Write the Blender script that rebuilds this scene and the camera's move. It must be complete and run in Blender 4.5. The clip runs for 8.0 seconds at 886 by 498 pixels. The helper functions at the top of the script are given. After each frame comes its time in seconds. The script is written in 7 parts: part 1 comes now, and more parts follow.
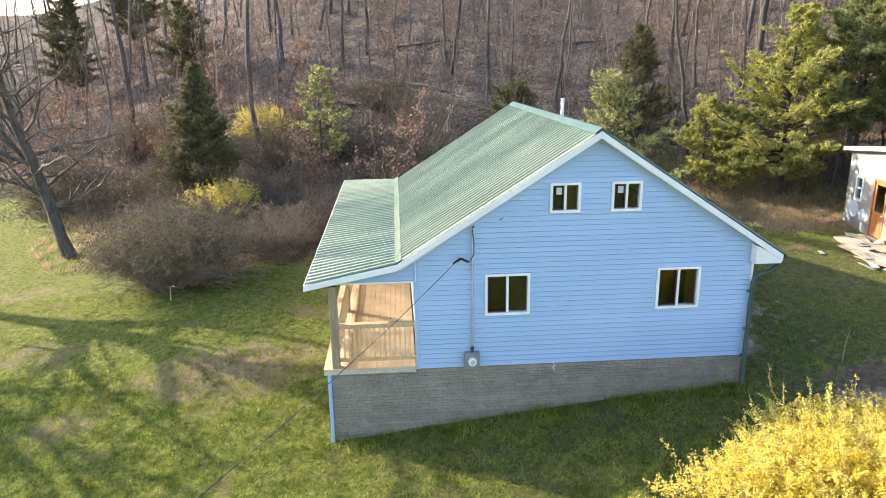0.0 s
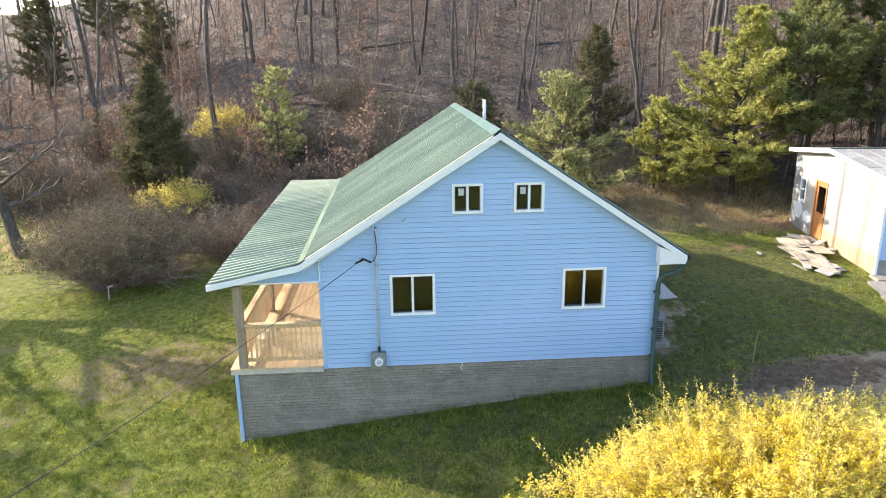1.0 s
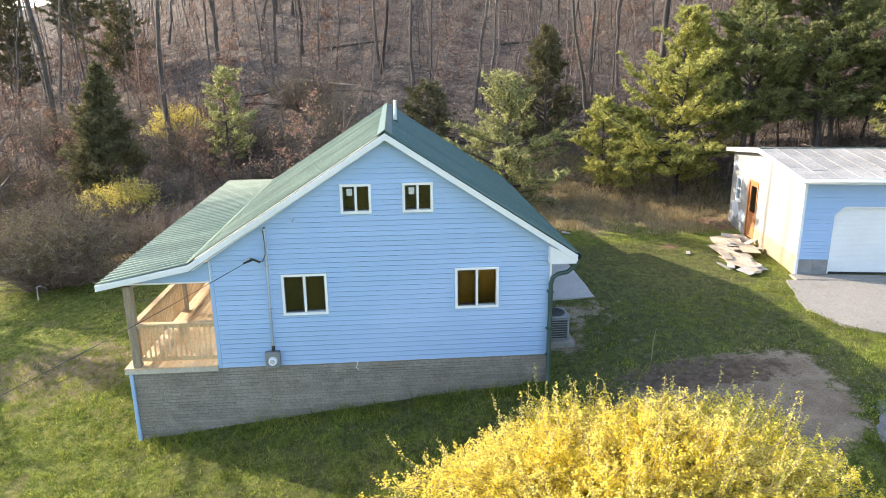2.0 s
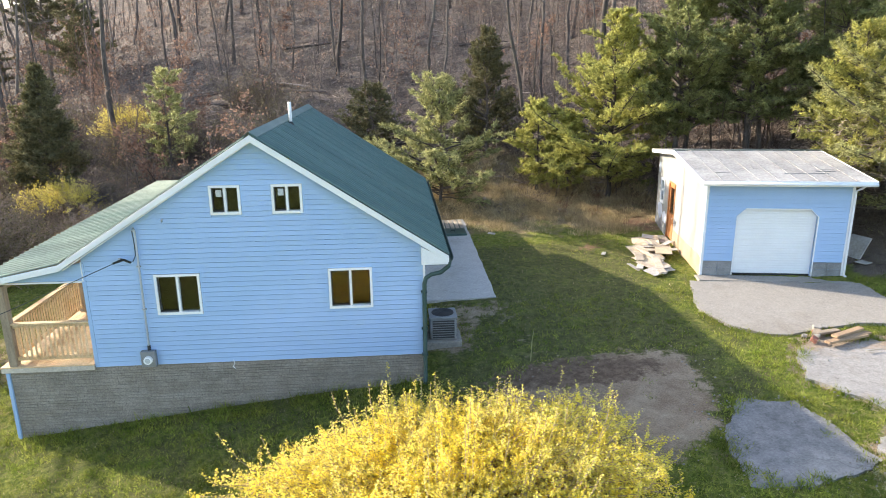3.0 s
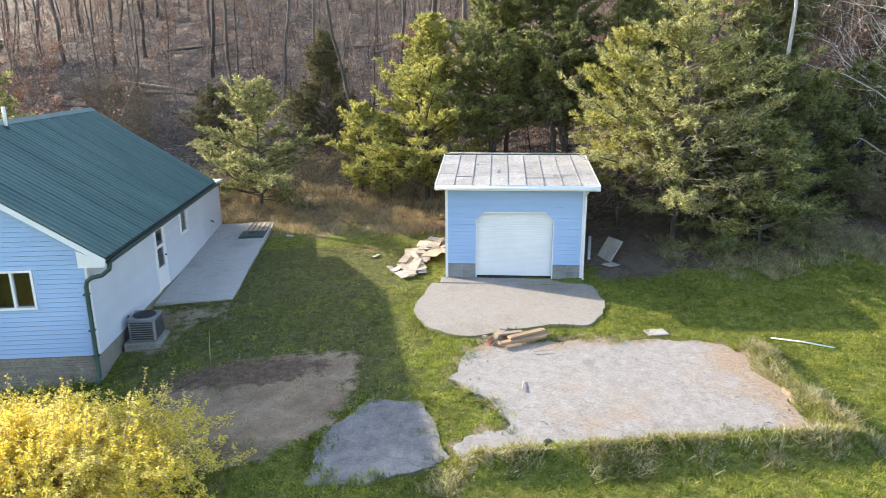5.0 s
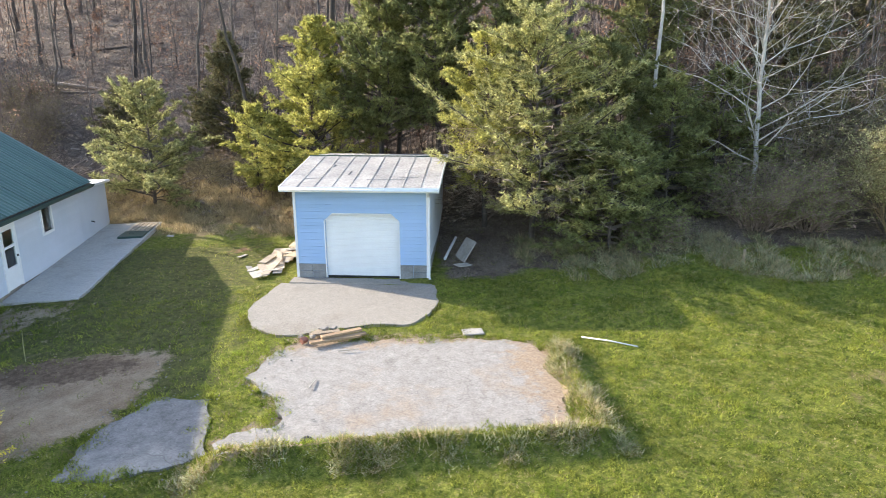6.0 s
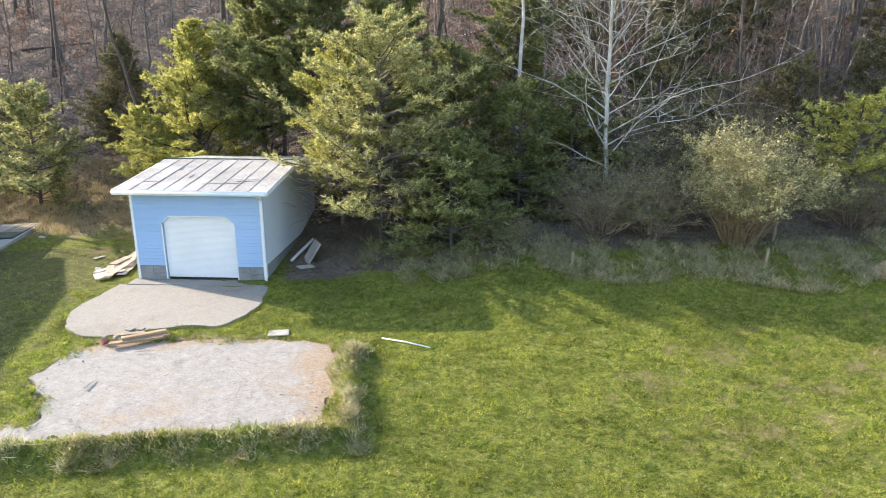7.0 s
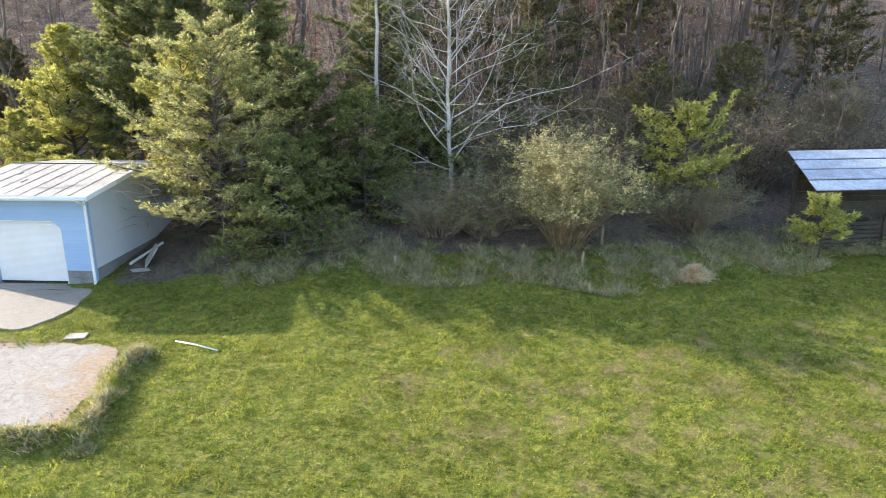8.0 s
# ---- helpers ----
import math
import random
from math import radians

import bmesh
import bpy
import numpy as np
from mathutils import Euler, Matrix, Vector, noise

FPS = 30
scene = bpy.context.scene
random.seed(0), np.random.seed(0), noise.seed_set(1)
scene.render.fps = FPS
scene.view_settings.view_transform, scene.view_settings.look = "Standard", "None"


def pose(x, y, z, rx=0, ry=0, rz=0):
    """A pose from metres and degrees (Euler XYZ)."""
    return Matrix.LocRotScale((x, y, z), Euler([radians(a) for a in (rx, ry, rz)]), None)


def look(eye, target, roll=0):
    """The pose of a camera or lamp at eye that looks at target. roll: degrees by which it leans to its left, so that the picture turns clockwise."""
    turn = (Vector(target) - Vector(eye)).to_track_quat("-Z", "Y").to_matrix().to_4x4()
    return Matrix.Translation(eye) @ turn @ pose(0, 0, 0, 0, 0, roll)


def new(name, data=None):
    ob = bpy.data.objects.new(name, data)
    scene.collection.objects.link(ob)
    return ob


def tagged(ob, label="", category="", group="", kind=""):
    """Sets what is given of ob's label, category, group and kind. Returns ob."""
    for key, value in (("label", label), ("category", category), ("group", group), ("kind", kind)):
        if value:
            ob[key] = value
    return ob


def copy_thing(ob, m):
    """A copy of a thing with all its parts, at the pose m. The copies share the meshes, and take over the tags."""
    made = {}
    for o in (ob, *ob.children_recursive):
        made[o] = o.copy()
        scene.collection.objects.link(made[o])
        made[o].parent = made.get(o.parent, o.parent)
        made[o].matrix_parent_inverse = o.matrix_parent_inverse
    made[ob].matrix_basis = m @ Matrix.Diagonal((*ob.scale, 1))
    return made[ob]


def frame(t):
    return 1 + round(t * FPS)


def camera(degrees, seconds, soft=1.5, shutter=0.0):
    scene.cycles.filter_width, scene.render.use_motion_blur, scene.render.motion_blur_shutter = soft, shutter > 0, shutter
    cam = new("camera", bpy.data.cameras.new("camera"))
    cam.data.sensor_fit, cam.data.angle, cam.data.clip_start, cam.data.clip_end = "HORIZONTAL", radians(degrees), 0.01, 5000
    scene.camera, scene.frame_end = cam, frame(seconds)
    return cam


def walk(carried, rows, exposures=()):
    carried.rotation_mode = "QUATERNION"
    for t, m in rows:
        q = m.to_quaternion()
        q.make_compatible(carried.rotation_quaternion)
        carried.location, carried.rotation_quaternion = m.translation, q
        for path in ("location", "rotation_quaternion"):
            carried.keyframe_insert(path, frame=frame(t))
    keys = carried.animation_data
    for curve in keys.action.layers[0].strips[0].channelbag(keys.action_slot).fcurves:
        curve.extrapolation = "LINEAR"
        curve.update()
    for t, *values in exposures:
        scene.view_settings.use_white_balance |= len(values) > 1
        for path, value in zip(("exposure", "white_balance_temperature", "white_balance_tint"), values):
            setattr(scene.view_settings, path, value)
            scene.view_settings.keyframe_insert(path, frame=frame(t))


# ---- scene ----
cam = camera(67.0, 8.0, soft=0.9, shutter=0.15)
PATH = [
    (0, (1.201, 1.38, 6.078), (1.331, 3.305, 5.55), -0.8),
    (0.5, (2.17, 1.269, 6.079), (2.302, 3.193, 5.552), -0.7),
    (1, (3.246, 1.165, 6.082), (3.379, 3.09, 5.554), -0.7),
    (2.5, (6.922, 0.746, 6.102), (7.062, 2.67, 5.571), -0.7),
    (3, (8.403, 0.538, 6.121), (8.545, 2.461, 5.591), -0.6),
    (3.5, (10.085, 0.33, 6.146), (10.23, 2.253, 5.616), -0.6),
    (4, (11.964, 0.152, 6.183), (12.113, 2.075, 5.654), -0.6),
    (4.5, (13.968, -0.087, 6.192), (14.123, 1.835, 5.664), -0.5),
    (6, (20.535, -1.13, 6.374), (20.725, 0.788, 5.838), -0.2),
    (6.5, (23.025, -1.549, 6.502), (23.221, 0.367, 5.963), -0.1),
    (7, (25.61, -2.009, 6.614), (25.814, -0.095, 6.072), -0.0),
    (7.5, (28.289, -2.447, 6.714), (28.501, -0.534, 6.171), 0.1),
    (8, (31.067, -2.92, 6.828), (31.287, -1.007, 6.286), 0.1),
]
EXPOSURE = 1.8
walk(cam, [(t, look(eye, target, roll)) for t, eye, target, roll in PATH], [(0, EXPOSURE, 6600, 12), (4.5, EXPOSURE, 6600, 12), (8, EXPOSURE + 0.1, 6600, 12)])

# ---- world, sun, exposure ----
SUN_TO = Vector((-2.015, 1.226, 1.0)).normalized()
world = bpy.data.worlds.new("sky")
scene.world = world
world.use_nodes = True
wn = world.node_tree.nodes
sky = wn.new("ShaderNodeTexSky")
sky.sky_type = "NISHITA"
sky.sun_disc = False
sky.sun_elevation = math.asin(SUN_TO.z)
sky.sun_rotation = math.atan2(SUN_TO.x, SUN_TO.y)
sky.dust_density = 1.5
world.node_tree.links.new(sky.outputs["Color"], wn["Background"].inputs["Color"])
wn["Background"].inputs["Strength"].default_value = 0.15
sun_data = bpy.data.lights.new("sun", "SUN")
sun_data.energy = 3.3
sun_data.angle = radians(0.5)
sun_data.color = (1.0, 0.9, 0.74)
sun = new("sun", sun_data)
sun.matrix_world = look(SUN_TO * 60, (0, 0, 0))

# ---- mesh helpers ----
rng = np.random.default_rng(7)


class MB:
    """A growing list of vertices and faces."""

    def __init__(self):
        self.v, self.f, self.t = [], [], []

    def add(self, verts, faces):
        n = len(self.v)
        self.v.extend([tuple(p) for p in verts])
        self.f.extend([tuple(n + i for i in f) for f in faces])
        return self

    def box(self, x0, x1, y0, y1, z0, z1, m=None):
        pts = [Vector((x, y, z)) for z in (z0, z1) for y in (y0, y1) for x in (x0, x1)]
        if m is not None:
            pts = [m @ p for p in pts]
        return self.add(pts, [(0, 2, 3, 1), (4, 5, 7, 6), (0, 1, 5, 4), (2, 6, 7, 3), (0, 4, 6, 2), (1, 3, 7, 5)])

    def prism(self, poly, a, b):
        """A polygon of 3D points pushed by the vector b - a from both sides."""
        n = len(poly)
        va, vb = [Vector(p) + Vector(a) for p in poly], [Vector(p) + Vector(b) for p in poly]
        return self.add(va + vb, [tuple(range(n))[::-1], tuple(range(n, 2 * n))] + [(i, (i + 1) % n, n + (i + 1) % n, n + i) for i in range(n)])

    def flush(self):
        """Turn the open tubes that wait into vertices and faces, all of one shape at once."""
        kinds = {}
        for p, rad, n in self.t:
            kinds.setdefault((len(p), n), []).append((p, rad))
        self.t = []
        for (m, n), some in kinds.items():
            P, R = np.array([p for p, _ in some]), np.array([q for _, q in some])
            D = np.empty_like(P)
            D[:, 0], D[:, -1] = P[:, 1] - P[:, 0], P[:, -1] - P[:, -2]
            if m > 2:
                D[:, 1:-1] = P[:, 2:] - P[:, :-2]
            D /= np.maximum(np.linalg.norm(D, axis=-1, keepdims=True), 1e-9)
            A = np.cross(D, np.array([0.31, 0.95, 0.07]))
            A /= np.maximum(np.linalg.norm(A, axis=-1, keepdims=True), 1e-6)
            B = np.cross(D, A)
            w = 2 * math.pi * np.arange(n) / n
            ring = P[:, :, None] + R[:, :, None, None] * (np.cos(w)[:, None] * A[:, :, None] + np.sin(w)[:, None] * B[:, :, None])
            base = len(self.v) + np.arange(len(some))[:, None, None] * m * n
            i, k = np.meshgrid(np.arange(m - 1), np.arange(n), indexing="ij")
            q = (k + 1) % n
            F = np.stack([base + i * n + k, base + i * n + q, base + (i + 1) * n + q, base + (i + 1) * n + k], -1)
            self.v.extend(ring.reshape(-1, 3).tolist())
            self.f.extend(F.reshape(-1, 4).tolist())

    def tube(self, pts, radii, n=6, cap=True):
        if not cap:
            self.t.append((np.array([tuple(p) for p in pts], float), np.array(radii, float), n))
            return self
        pts = [Vector(p) for p in pts]
        verts, faces = [], []
        for i, p in enumerate(pts):
            d = (pts[min(i + 1, len(pts) - 1)] - pts[max(i - 1, 0)])
            d = d.normalized() if d.length > 1e-6 else Vector((0, 0, 1))
            a = d.cross(Vector((0.31, 0.95, 0.07)))
            if a.length < 0.05:
                a = d.cross(Vector((1, 0, 0)))
            a.normalize()
            b = d.cross(a)
            for k in range(n):
                w = 2 * math.pi * k / n
                verts.append(p + float(radii[i]) * (math.cos(w) * a + math.sin(w) * b))
        for i in range(len(pts) - 1):
            for k in range(n):
                q = (k + 1) % n
                faces.append((i * n + k, i * n + q, (i + 1) * n + q, (i + 1) * n + k))
        if cap:
            faces += [tuple(range(n))[::-1], tuple((len(pts) - 1) * n + k for k in range(n))]
        return self.add(verts, faces)


def mesh_of(name, mb, material, bevel=0.0, smooth=False):
    me = bpy.data.meshes.new(name)
    if isinstance(mb, MB):
        loose = bool(mb.t)
        mb.flush()
        me.from_pydata([tuple(p) for p in mb.v], [], mb.f)
    if isinstance(mb, MB) and not loose:
        bm = bmesh.new()
        bm.from_mesh(me)
        if len(mb.v) < 300:
            bmesh.ops.remove_doubles(bm, verts=bm.verts, dist=1e-4)
        if bevel:
            bmesh.ops.recalc_face_normals(bm, faces=bm.faces)
            edges = [e for e in bm.edges if len(e.link_faces) == 2 and e.calc_face_angle(0) > 0.5]
            bmesh.ops.bevel(bm, geom=edges, offset=bevel, segments=1, affect="EDGES", clamp_overlap=True)
        bmesh.ops.recalc_face_normals(bm, faces=bm.faces)
        bm.to_mesh(me)
        bm.free()
    elif not isinstance(mb, MB):
        mb.to_mesh(me)
        mb.free()
    if smooth:
        me.polygons.foreach_set("use_smooth", [True] * len(me.polygons))
    me.materials.append(material)
    return me


def part(name, mb, material, parent=None, label="", bevel=0.0, smooth=False):
    ob = new(name, mesh_of(name, mb, material, bevel, smooth))
    if parent is not None:
        hang(ob, parent)
    if label:
        tagged(ob, label)
    return ob


LOCAL = set()


def hang(ob, parent):
    """Make ob a part; meshes of things that are not in LOCAL are built where they stand in the world."""
    ob.parent = parent
    if parent.parent is None and parent.name not in LOCAL and parent.type == "EMPTY":
        ob.matrix_parent_inverse = Matrix.Translation(-parent.location)


def thing(name, x=0, y=0, z=0, label="", category="", group="", kind=""):
    ob = new(name)
    ob.location = (x, y, z)
    ob.empty_display_size = 0.2
    return tagged(ob, label, category, group, kind)


def cards(name, corners, material, parent=None, n=4):
    """Many loose little faces: an array of shape (count, n, 3)."""
    corners = np.asarray(corners, np.float32)
    k = len(corners)
    me = bpy.data.meshes.new(name)
    me.vertices.add(k * n)
    me.vertices.foreach_set("co", corners.reshape(-1))
    me.loops.add(k * n)
    me.loops.foreach_set("vertex_index", np.arange(k * n, dtype=np.int32))
    me.polygons.add(k)
    me.polygons.foreach_set("loop_start", np.arange(0, k * n, n, dtype=np.int32))
    me.polygons.foreach_set("loop_total", np.full(k, n, dtype=np.int32))
    me.update(calc_edges=True)
    me.materials.append(material)
    ob = new(name, me)
    if parent is not None:
        hang(ob, parent)
    return ob


def unit(a):
    return a / np.maximum(np.linalg.norm(a, axis=-1, keepdims=True), 1e-9)


def leaves(centers, size, r, aspect=0.6, up=0.3):
    """Small four-cornered leaves, turned at random, lying a little flat."""
    k = len(centers)
    a = unit(r.normal(size=(k, 3)))
    nrm = unit(r.normal(size=(k, 3)) + np.array([0, 0, up]))
    b = unit(np.cross(nrm, a))
    a = np.cross(b, nrm)
    s = (size * r.uniform(0.6, 1.35, (k, 1)))
    c = np.asarray(centers)
    return np.stack([c - a * s, c + b * s * aspect, c + a * s, c - b * s * aspect], 1)


def needles(points, dirs, length, width, per, r, spread=0.8):
    """Tufts of thin needle triangles standing off a twig."""
    p = np.repeat(np.asarray(points), per, 0)
    d = np.repeat(np.asarray(dirs), per, 0)
    k = len(p)
    d = unit(d + spread * r.normal(size=(k, 3)))
    side = unit(np.cross(d, r.normal(size=(k, 3))))
    ln = length * r.uniform(0.55, 1.25, (k, 1))
    return np.stack([p - side * width, p + side * width, p + d * ln], 1)


# ---- materials ----
def mat(name, c1, c2, scale=1.5, fine=30.0, rough=0.7, bump=0.15, metal=0.0, spread=0.25, rand=0.0, island=0.0, translucent=0.0, stretch=None, spec=0.5, dist=0.02):
    """Two colours mixed by a broad noise, with a finer grain over them, and relief."""
    m = bpy.data.materials.new(name)
    m.use_nodes = True
    nt = m.node_tree
    nd, ln = nt.nodes, nt.links
    bsdf = nd["Principled BSDF"]
    geo = nd.new("ShaderNodeNewGeometry")
    pos = geo.outputs["Position"]
    if stretch:
        mp = nd.new("ShaderNodeMapping")
        mp.inputs["Scale"].default_value = stretch
        ln.new(pos, mp.inputs["Vector"])
        pos = mp.outputs["Vector"]
    broad, grain = nd.new("ShaderNodeTexNoise"), nd.new("ShaderNodeTexNoise")
    for node, sc, det in ((broad, scale, 4.0), (grain, fine, 3.0)):
        node.inputs["Scale"].default_value = sc
        node.inputs["Detail"].default_value = det
        ln.new(pos, node.inputs["Vector"])
    ramp = nd.new("ShaderNodeMapRange")
    ramp.inputs["From Min"].default_value, ramp.inputs["From Max"].default_value = 0.35, 0.65
    ln.new(broad.outputs["Fac"], ramp.inputs["Value"])
    mix = nd.new("ShaderNodeMix")
    mix.data_type = "RGBA"
    mix.inputs["A"].default_value, mix.inputs["B"].default_value = (*c1, 1), (*c2, 1)
    ln.new(ramp.outputs["Result"], mix.inputs["Factor"])
    # grain and the piece's own tone
    val = nd.new("ShaderNodeMapRange")
    val.inputs["From Min"].default_value, val.inputs["From Max"].default_value = 0.3, 0.7
    val.inputs["To Min"].default_value, val.inputs["To Max"].default_value = 1 - spread, 1 + spread
    ln.new(grain.outputs["Fac"], val.inputs["Value"])
    tone = val.outputs["Result"]
    for amount, socket in ((rand, "o"), (island, "i")):
        if amount:
            src = nd.new("ShaderNodeObjectInfo").outputs["Random"] if socket == "o" else geo.outputs["Random Per Island"]
            mr = nd.new("ShaderNodeMapRange")
            mr.inputs["To Min"].default_value, mr.inputs["To Max"].default_value = 1 - amount, 1 + amount
            ln.new(src, mr.inputs["Value"])
            mul = nd.new("ShaderNodeMath")
            mul.operation = "MULTIPLY"
            ln.new(tone, mul.inputs[0]), ln.new(mr.outputs["Result"], mul.inputs[1])
            tone = mul.outputs[0]
    sc = nd.new("ShaderNodeVectorMath")
    sc.operation = "SCALE"
    ln.new(mix.outputs["Result"], sc.inputs[0]), ln.new(tone, sc.inputs["Scale"])
    ln.new(sc.outputs["Vector"], bsdf.inputs["Base Color"])
    bsdf.inputs["Roughness"].default_value, bsdf.inputs["Metallic"].default_value = rough, metal
    bsdf.inputs["Specular IOR Level"].default_value = spec
    if bump:
        bp = nd.new("ShaderNodeBump")
        bp.inputs["Strength"].default_value, bp.inputs["Distance"].default_value = bump, dist
        ln.new(grain.outputs["Fac"], bp.inputs["Height"])
        ln.new(bp.outputs["Normal"], bsdf.inputs["Normal"])
    if translucent:
        tr, ms = nd.new("ShaderNodeBsdfTranslucent"), nd.new("ShaderNodeMixShader")
        ln.new(sc.outputs["Vector"], tr.inputs["Color"])
        ms.inputs["Fac"].default_value = translucent
        ln.new(bsdf.outputs["BSDF"], ms.inputs[1]), ln.new(tr.outputs["BSDF"], ms.inputs[2])
        ln.new(ms.outputs["Shader"], nd["Material Output"].inputs["Surface"])
    return m


def ground_material():
    """Lawn, leaf litter and bare earth, mixed by where they lie in the plan."""
    m = bpy.data.materials.new("ground")
    m.use_nodes = True
    nt = m.node_tree
    nd, ln = nt.nodes, nt.links
    bsdf = nd["Principled BSDF"]
    pos = nd.new("ShaderNodeNewGeometry").outputs["Position"]

    def noise_node(sc, det=5.0, rough=0.6):
        t = nd.new("ShaderNodeTexNoise")
        t.inputs["Scale"].default_value, t.inputs["Detail"].default_value, t.inputs["Roughness"].default_value = sc, det, rough
        ln.new(pos, t.inputs["Vector"])
        return t.outputs["Fac"]

    def rng_node(src, a, b, lo=0.0, hi=1.0):
        r = nd.new("ShaderNodeMapRange")
        r.inputs["From Min"].default_value, r.inputs["From Max"].default_value = a, b
        r.inputs["To Min"].default_value, r.inputs["To Max"].default_value = lo, hi
        ln.new(src, r.inputs["Value"])
        return r.outputs["Result"]

    def mix_node(fac, a, b):
        x = nd.new("ShaderNodeMix")
        x.data_type = "RGBA"
        ln.new(fac, x.inputs["Factor"])
        for key, c in (("A", a), ("B", b)):
            if isinstance(c, tuple):
                x.inputs[key].default_value = (*c, 1)
            else:
                ln.new(c, x.inputs[key])
        return x.outputs["Result"]

    def attr(name):
        a = nd.new("ShaderNodeAttribute")
        a.attribute_name = name
        return a.outputs["Fac"]

    def blend_mask(src, wob, lo, hi):
        """An attribute with a ragged edge."""
        add = nd.new("ShaderNodeMath")
        add.operation = "ADD"
        ln.new(src, add.inputs[0]), ln.new(rng_node(wob, 0.25, 0.75, -0.45, 0.45), add.inputs[1])
        return rng_node(add.outputs[0], lo, hi)

    n_big, n_mid, n_fine, n_grain = noise_node(0.28), noise_node(1.3), noise_node(6.0), noise_node(38.0, 3.0)
    n_rag = noise_node(2.6, 8.0, 0.7)
    n_tuft, n_drift = noise_node(5.5, 6.0, 0.78), noise_node(0.85, 8.0, 0.72)
    grass = mix_node(rng_node(n_tuft, 0.38, 0.6), LAWN_A, LAWN_B)
    grass = mix_node(rng_node(n_mid, 0.45, 0.75, 0.0, 0.5), grass, (0.16, 0.175, 0.034))
    grass = mix_node(rng_node(n_fine, 0.55, 0.75), grass, LAWN_STRAW)
    grass = mix_node(blend_mask(attr("dry"), n_mid, 0.35, 0.75), grass, mix_node(rng_node(n_fine, 0.3, 0.7), (0.37, 0.28, 0.17), (0.22, 0.17, 0.095)))
    # darker grass colours that deepen the house's shade on the lawn
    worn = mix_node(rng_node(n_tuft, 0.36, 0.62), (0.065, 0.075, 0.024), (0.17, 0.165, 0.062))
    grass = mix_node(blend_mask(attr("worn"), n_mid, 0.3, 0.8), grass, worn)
    litter = mix_node(rng_node(n_fine, 0.35, 0.65), (0.075, 0.058, 0.045), (0.18, 0.14, 0.11))
    litter = mix_node(rng_node(n_grain, 0.48, 0.66), litter, (0.39, 0.32, 0.265))
    litter = mix_node(rng_node(n_drift, 0.5, 0.66, 0.0, 0.85), litter, (0.085, 0.062, 0.05))
    litter = mix_node(rng_node(n_big, 0.5, 0.72, 0.0, 0.7), litter, (0.12, 0.085, 0.065))
    soil = mix_node(rng_node(n_mid, 0.35, 0.65), (0.28, 0.205, 0.14), mix_node(rng_node(n_fine, 0.3, 0.7), (0.38, 0.295, 0.205), (0.48, 0.385, 0.28)))
    col = mix_node(blend_mask(attr("litter"), n_mid, 0.35, 0.65), grass, litter)
    col = mix_node(blend_mask(attr("dirt"), n_rag, 0.42, 0.62), col, soil)
    mud = mix_node(rng_node(n_fine, 0.35, 0.65), (0.13, 0.09, 0.06), (0.23, 0.165, 0.115))
    col = mix_node(blend_mask(attr("mud"), n_rag, 0.4, 0.62), col, mud)
    clay = mix_node(rng_node(n_fine, 0.35, 0.65), (0.3, 0.175, 0.11), (0.2, 0.13, 0.085))
    col = mix_node(blend_mask(attr("clay"), n_rag, 0.4, 0.62), col, clay)
    grain = nd.new("ShaderNodeVectorMath")
    grain.operation = "SCALE"
    ln.new(col, grain.inputs[0]), ln.new(rng_node(n_grain, 0.25, 0.75, 0.6, 1.35), grain.inputs["Scale"])
    ln.new(grain.outputs["Vector"], bsdf.inputs["Base Color"])
    bsdf.inputs["Roughness"].default_value = 0.95
    bsdf.inputs["Specular IOR Level"].default_value = 0.15
    bp = nd.new("ShaderNodeBump")
    bp.inputs["Strength"].default_value, bp.inputs["Distance"].default_value = 1.0, 0.16
    ln.new(n_tuft, bp.inputs["Height"])
    ln.new(bp.outputs["Normal"], bsdf.inputs["Normal"])
    return m


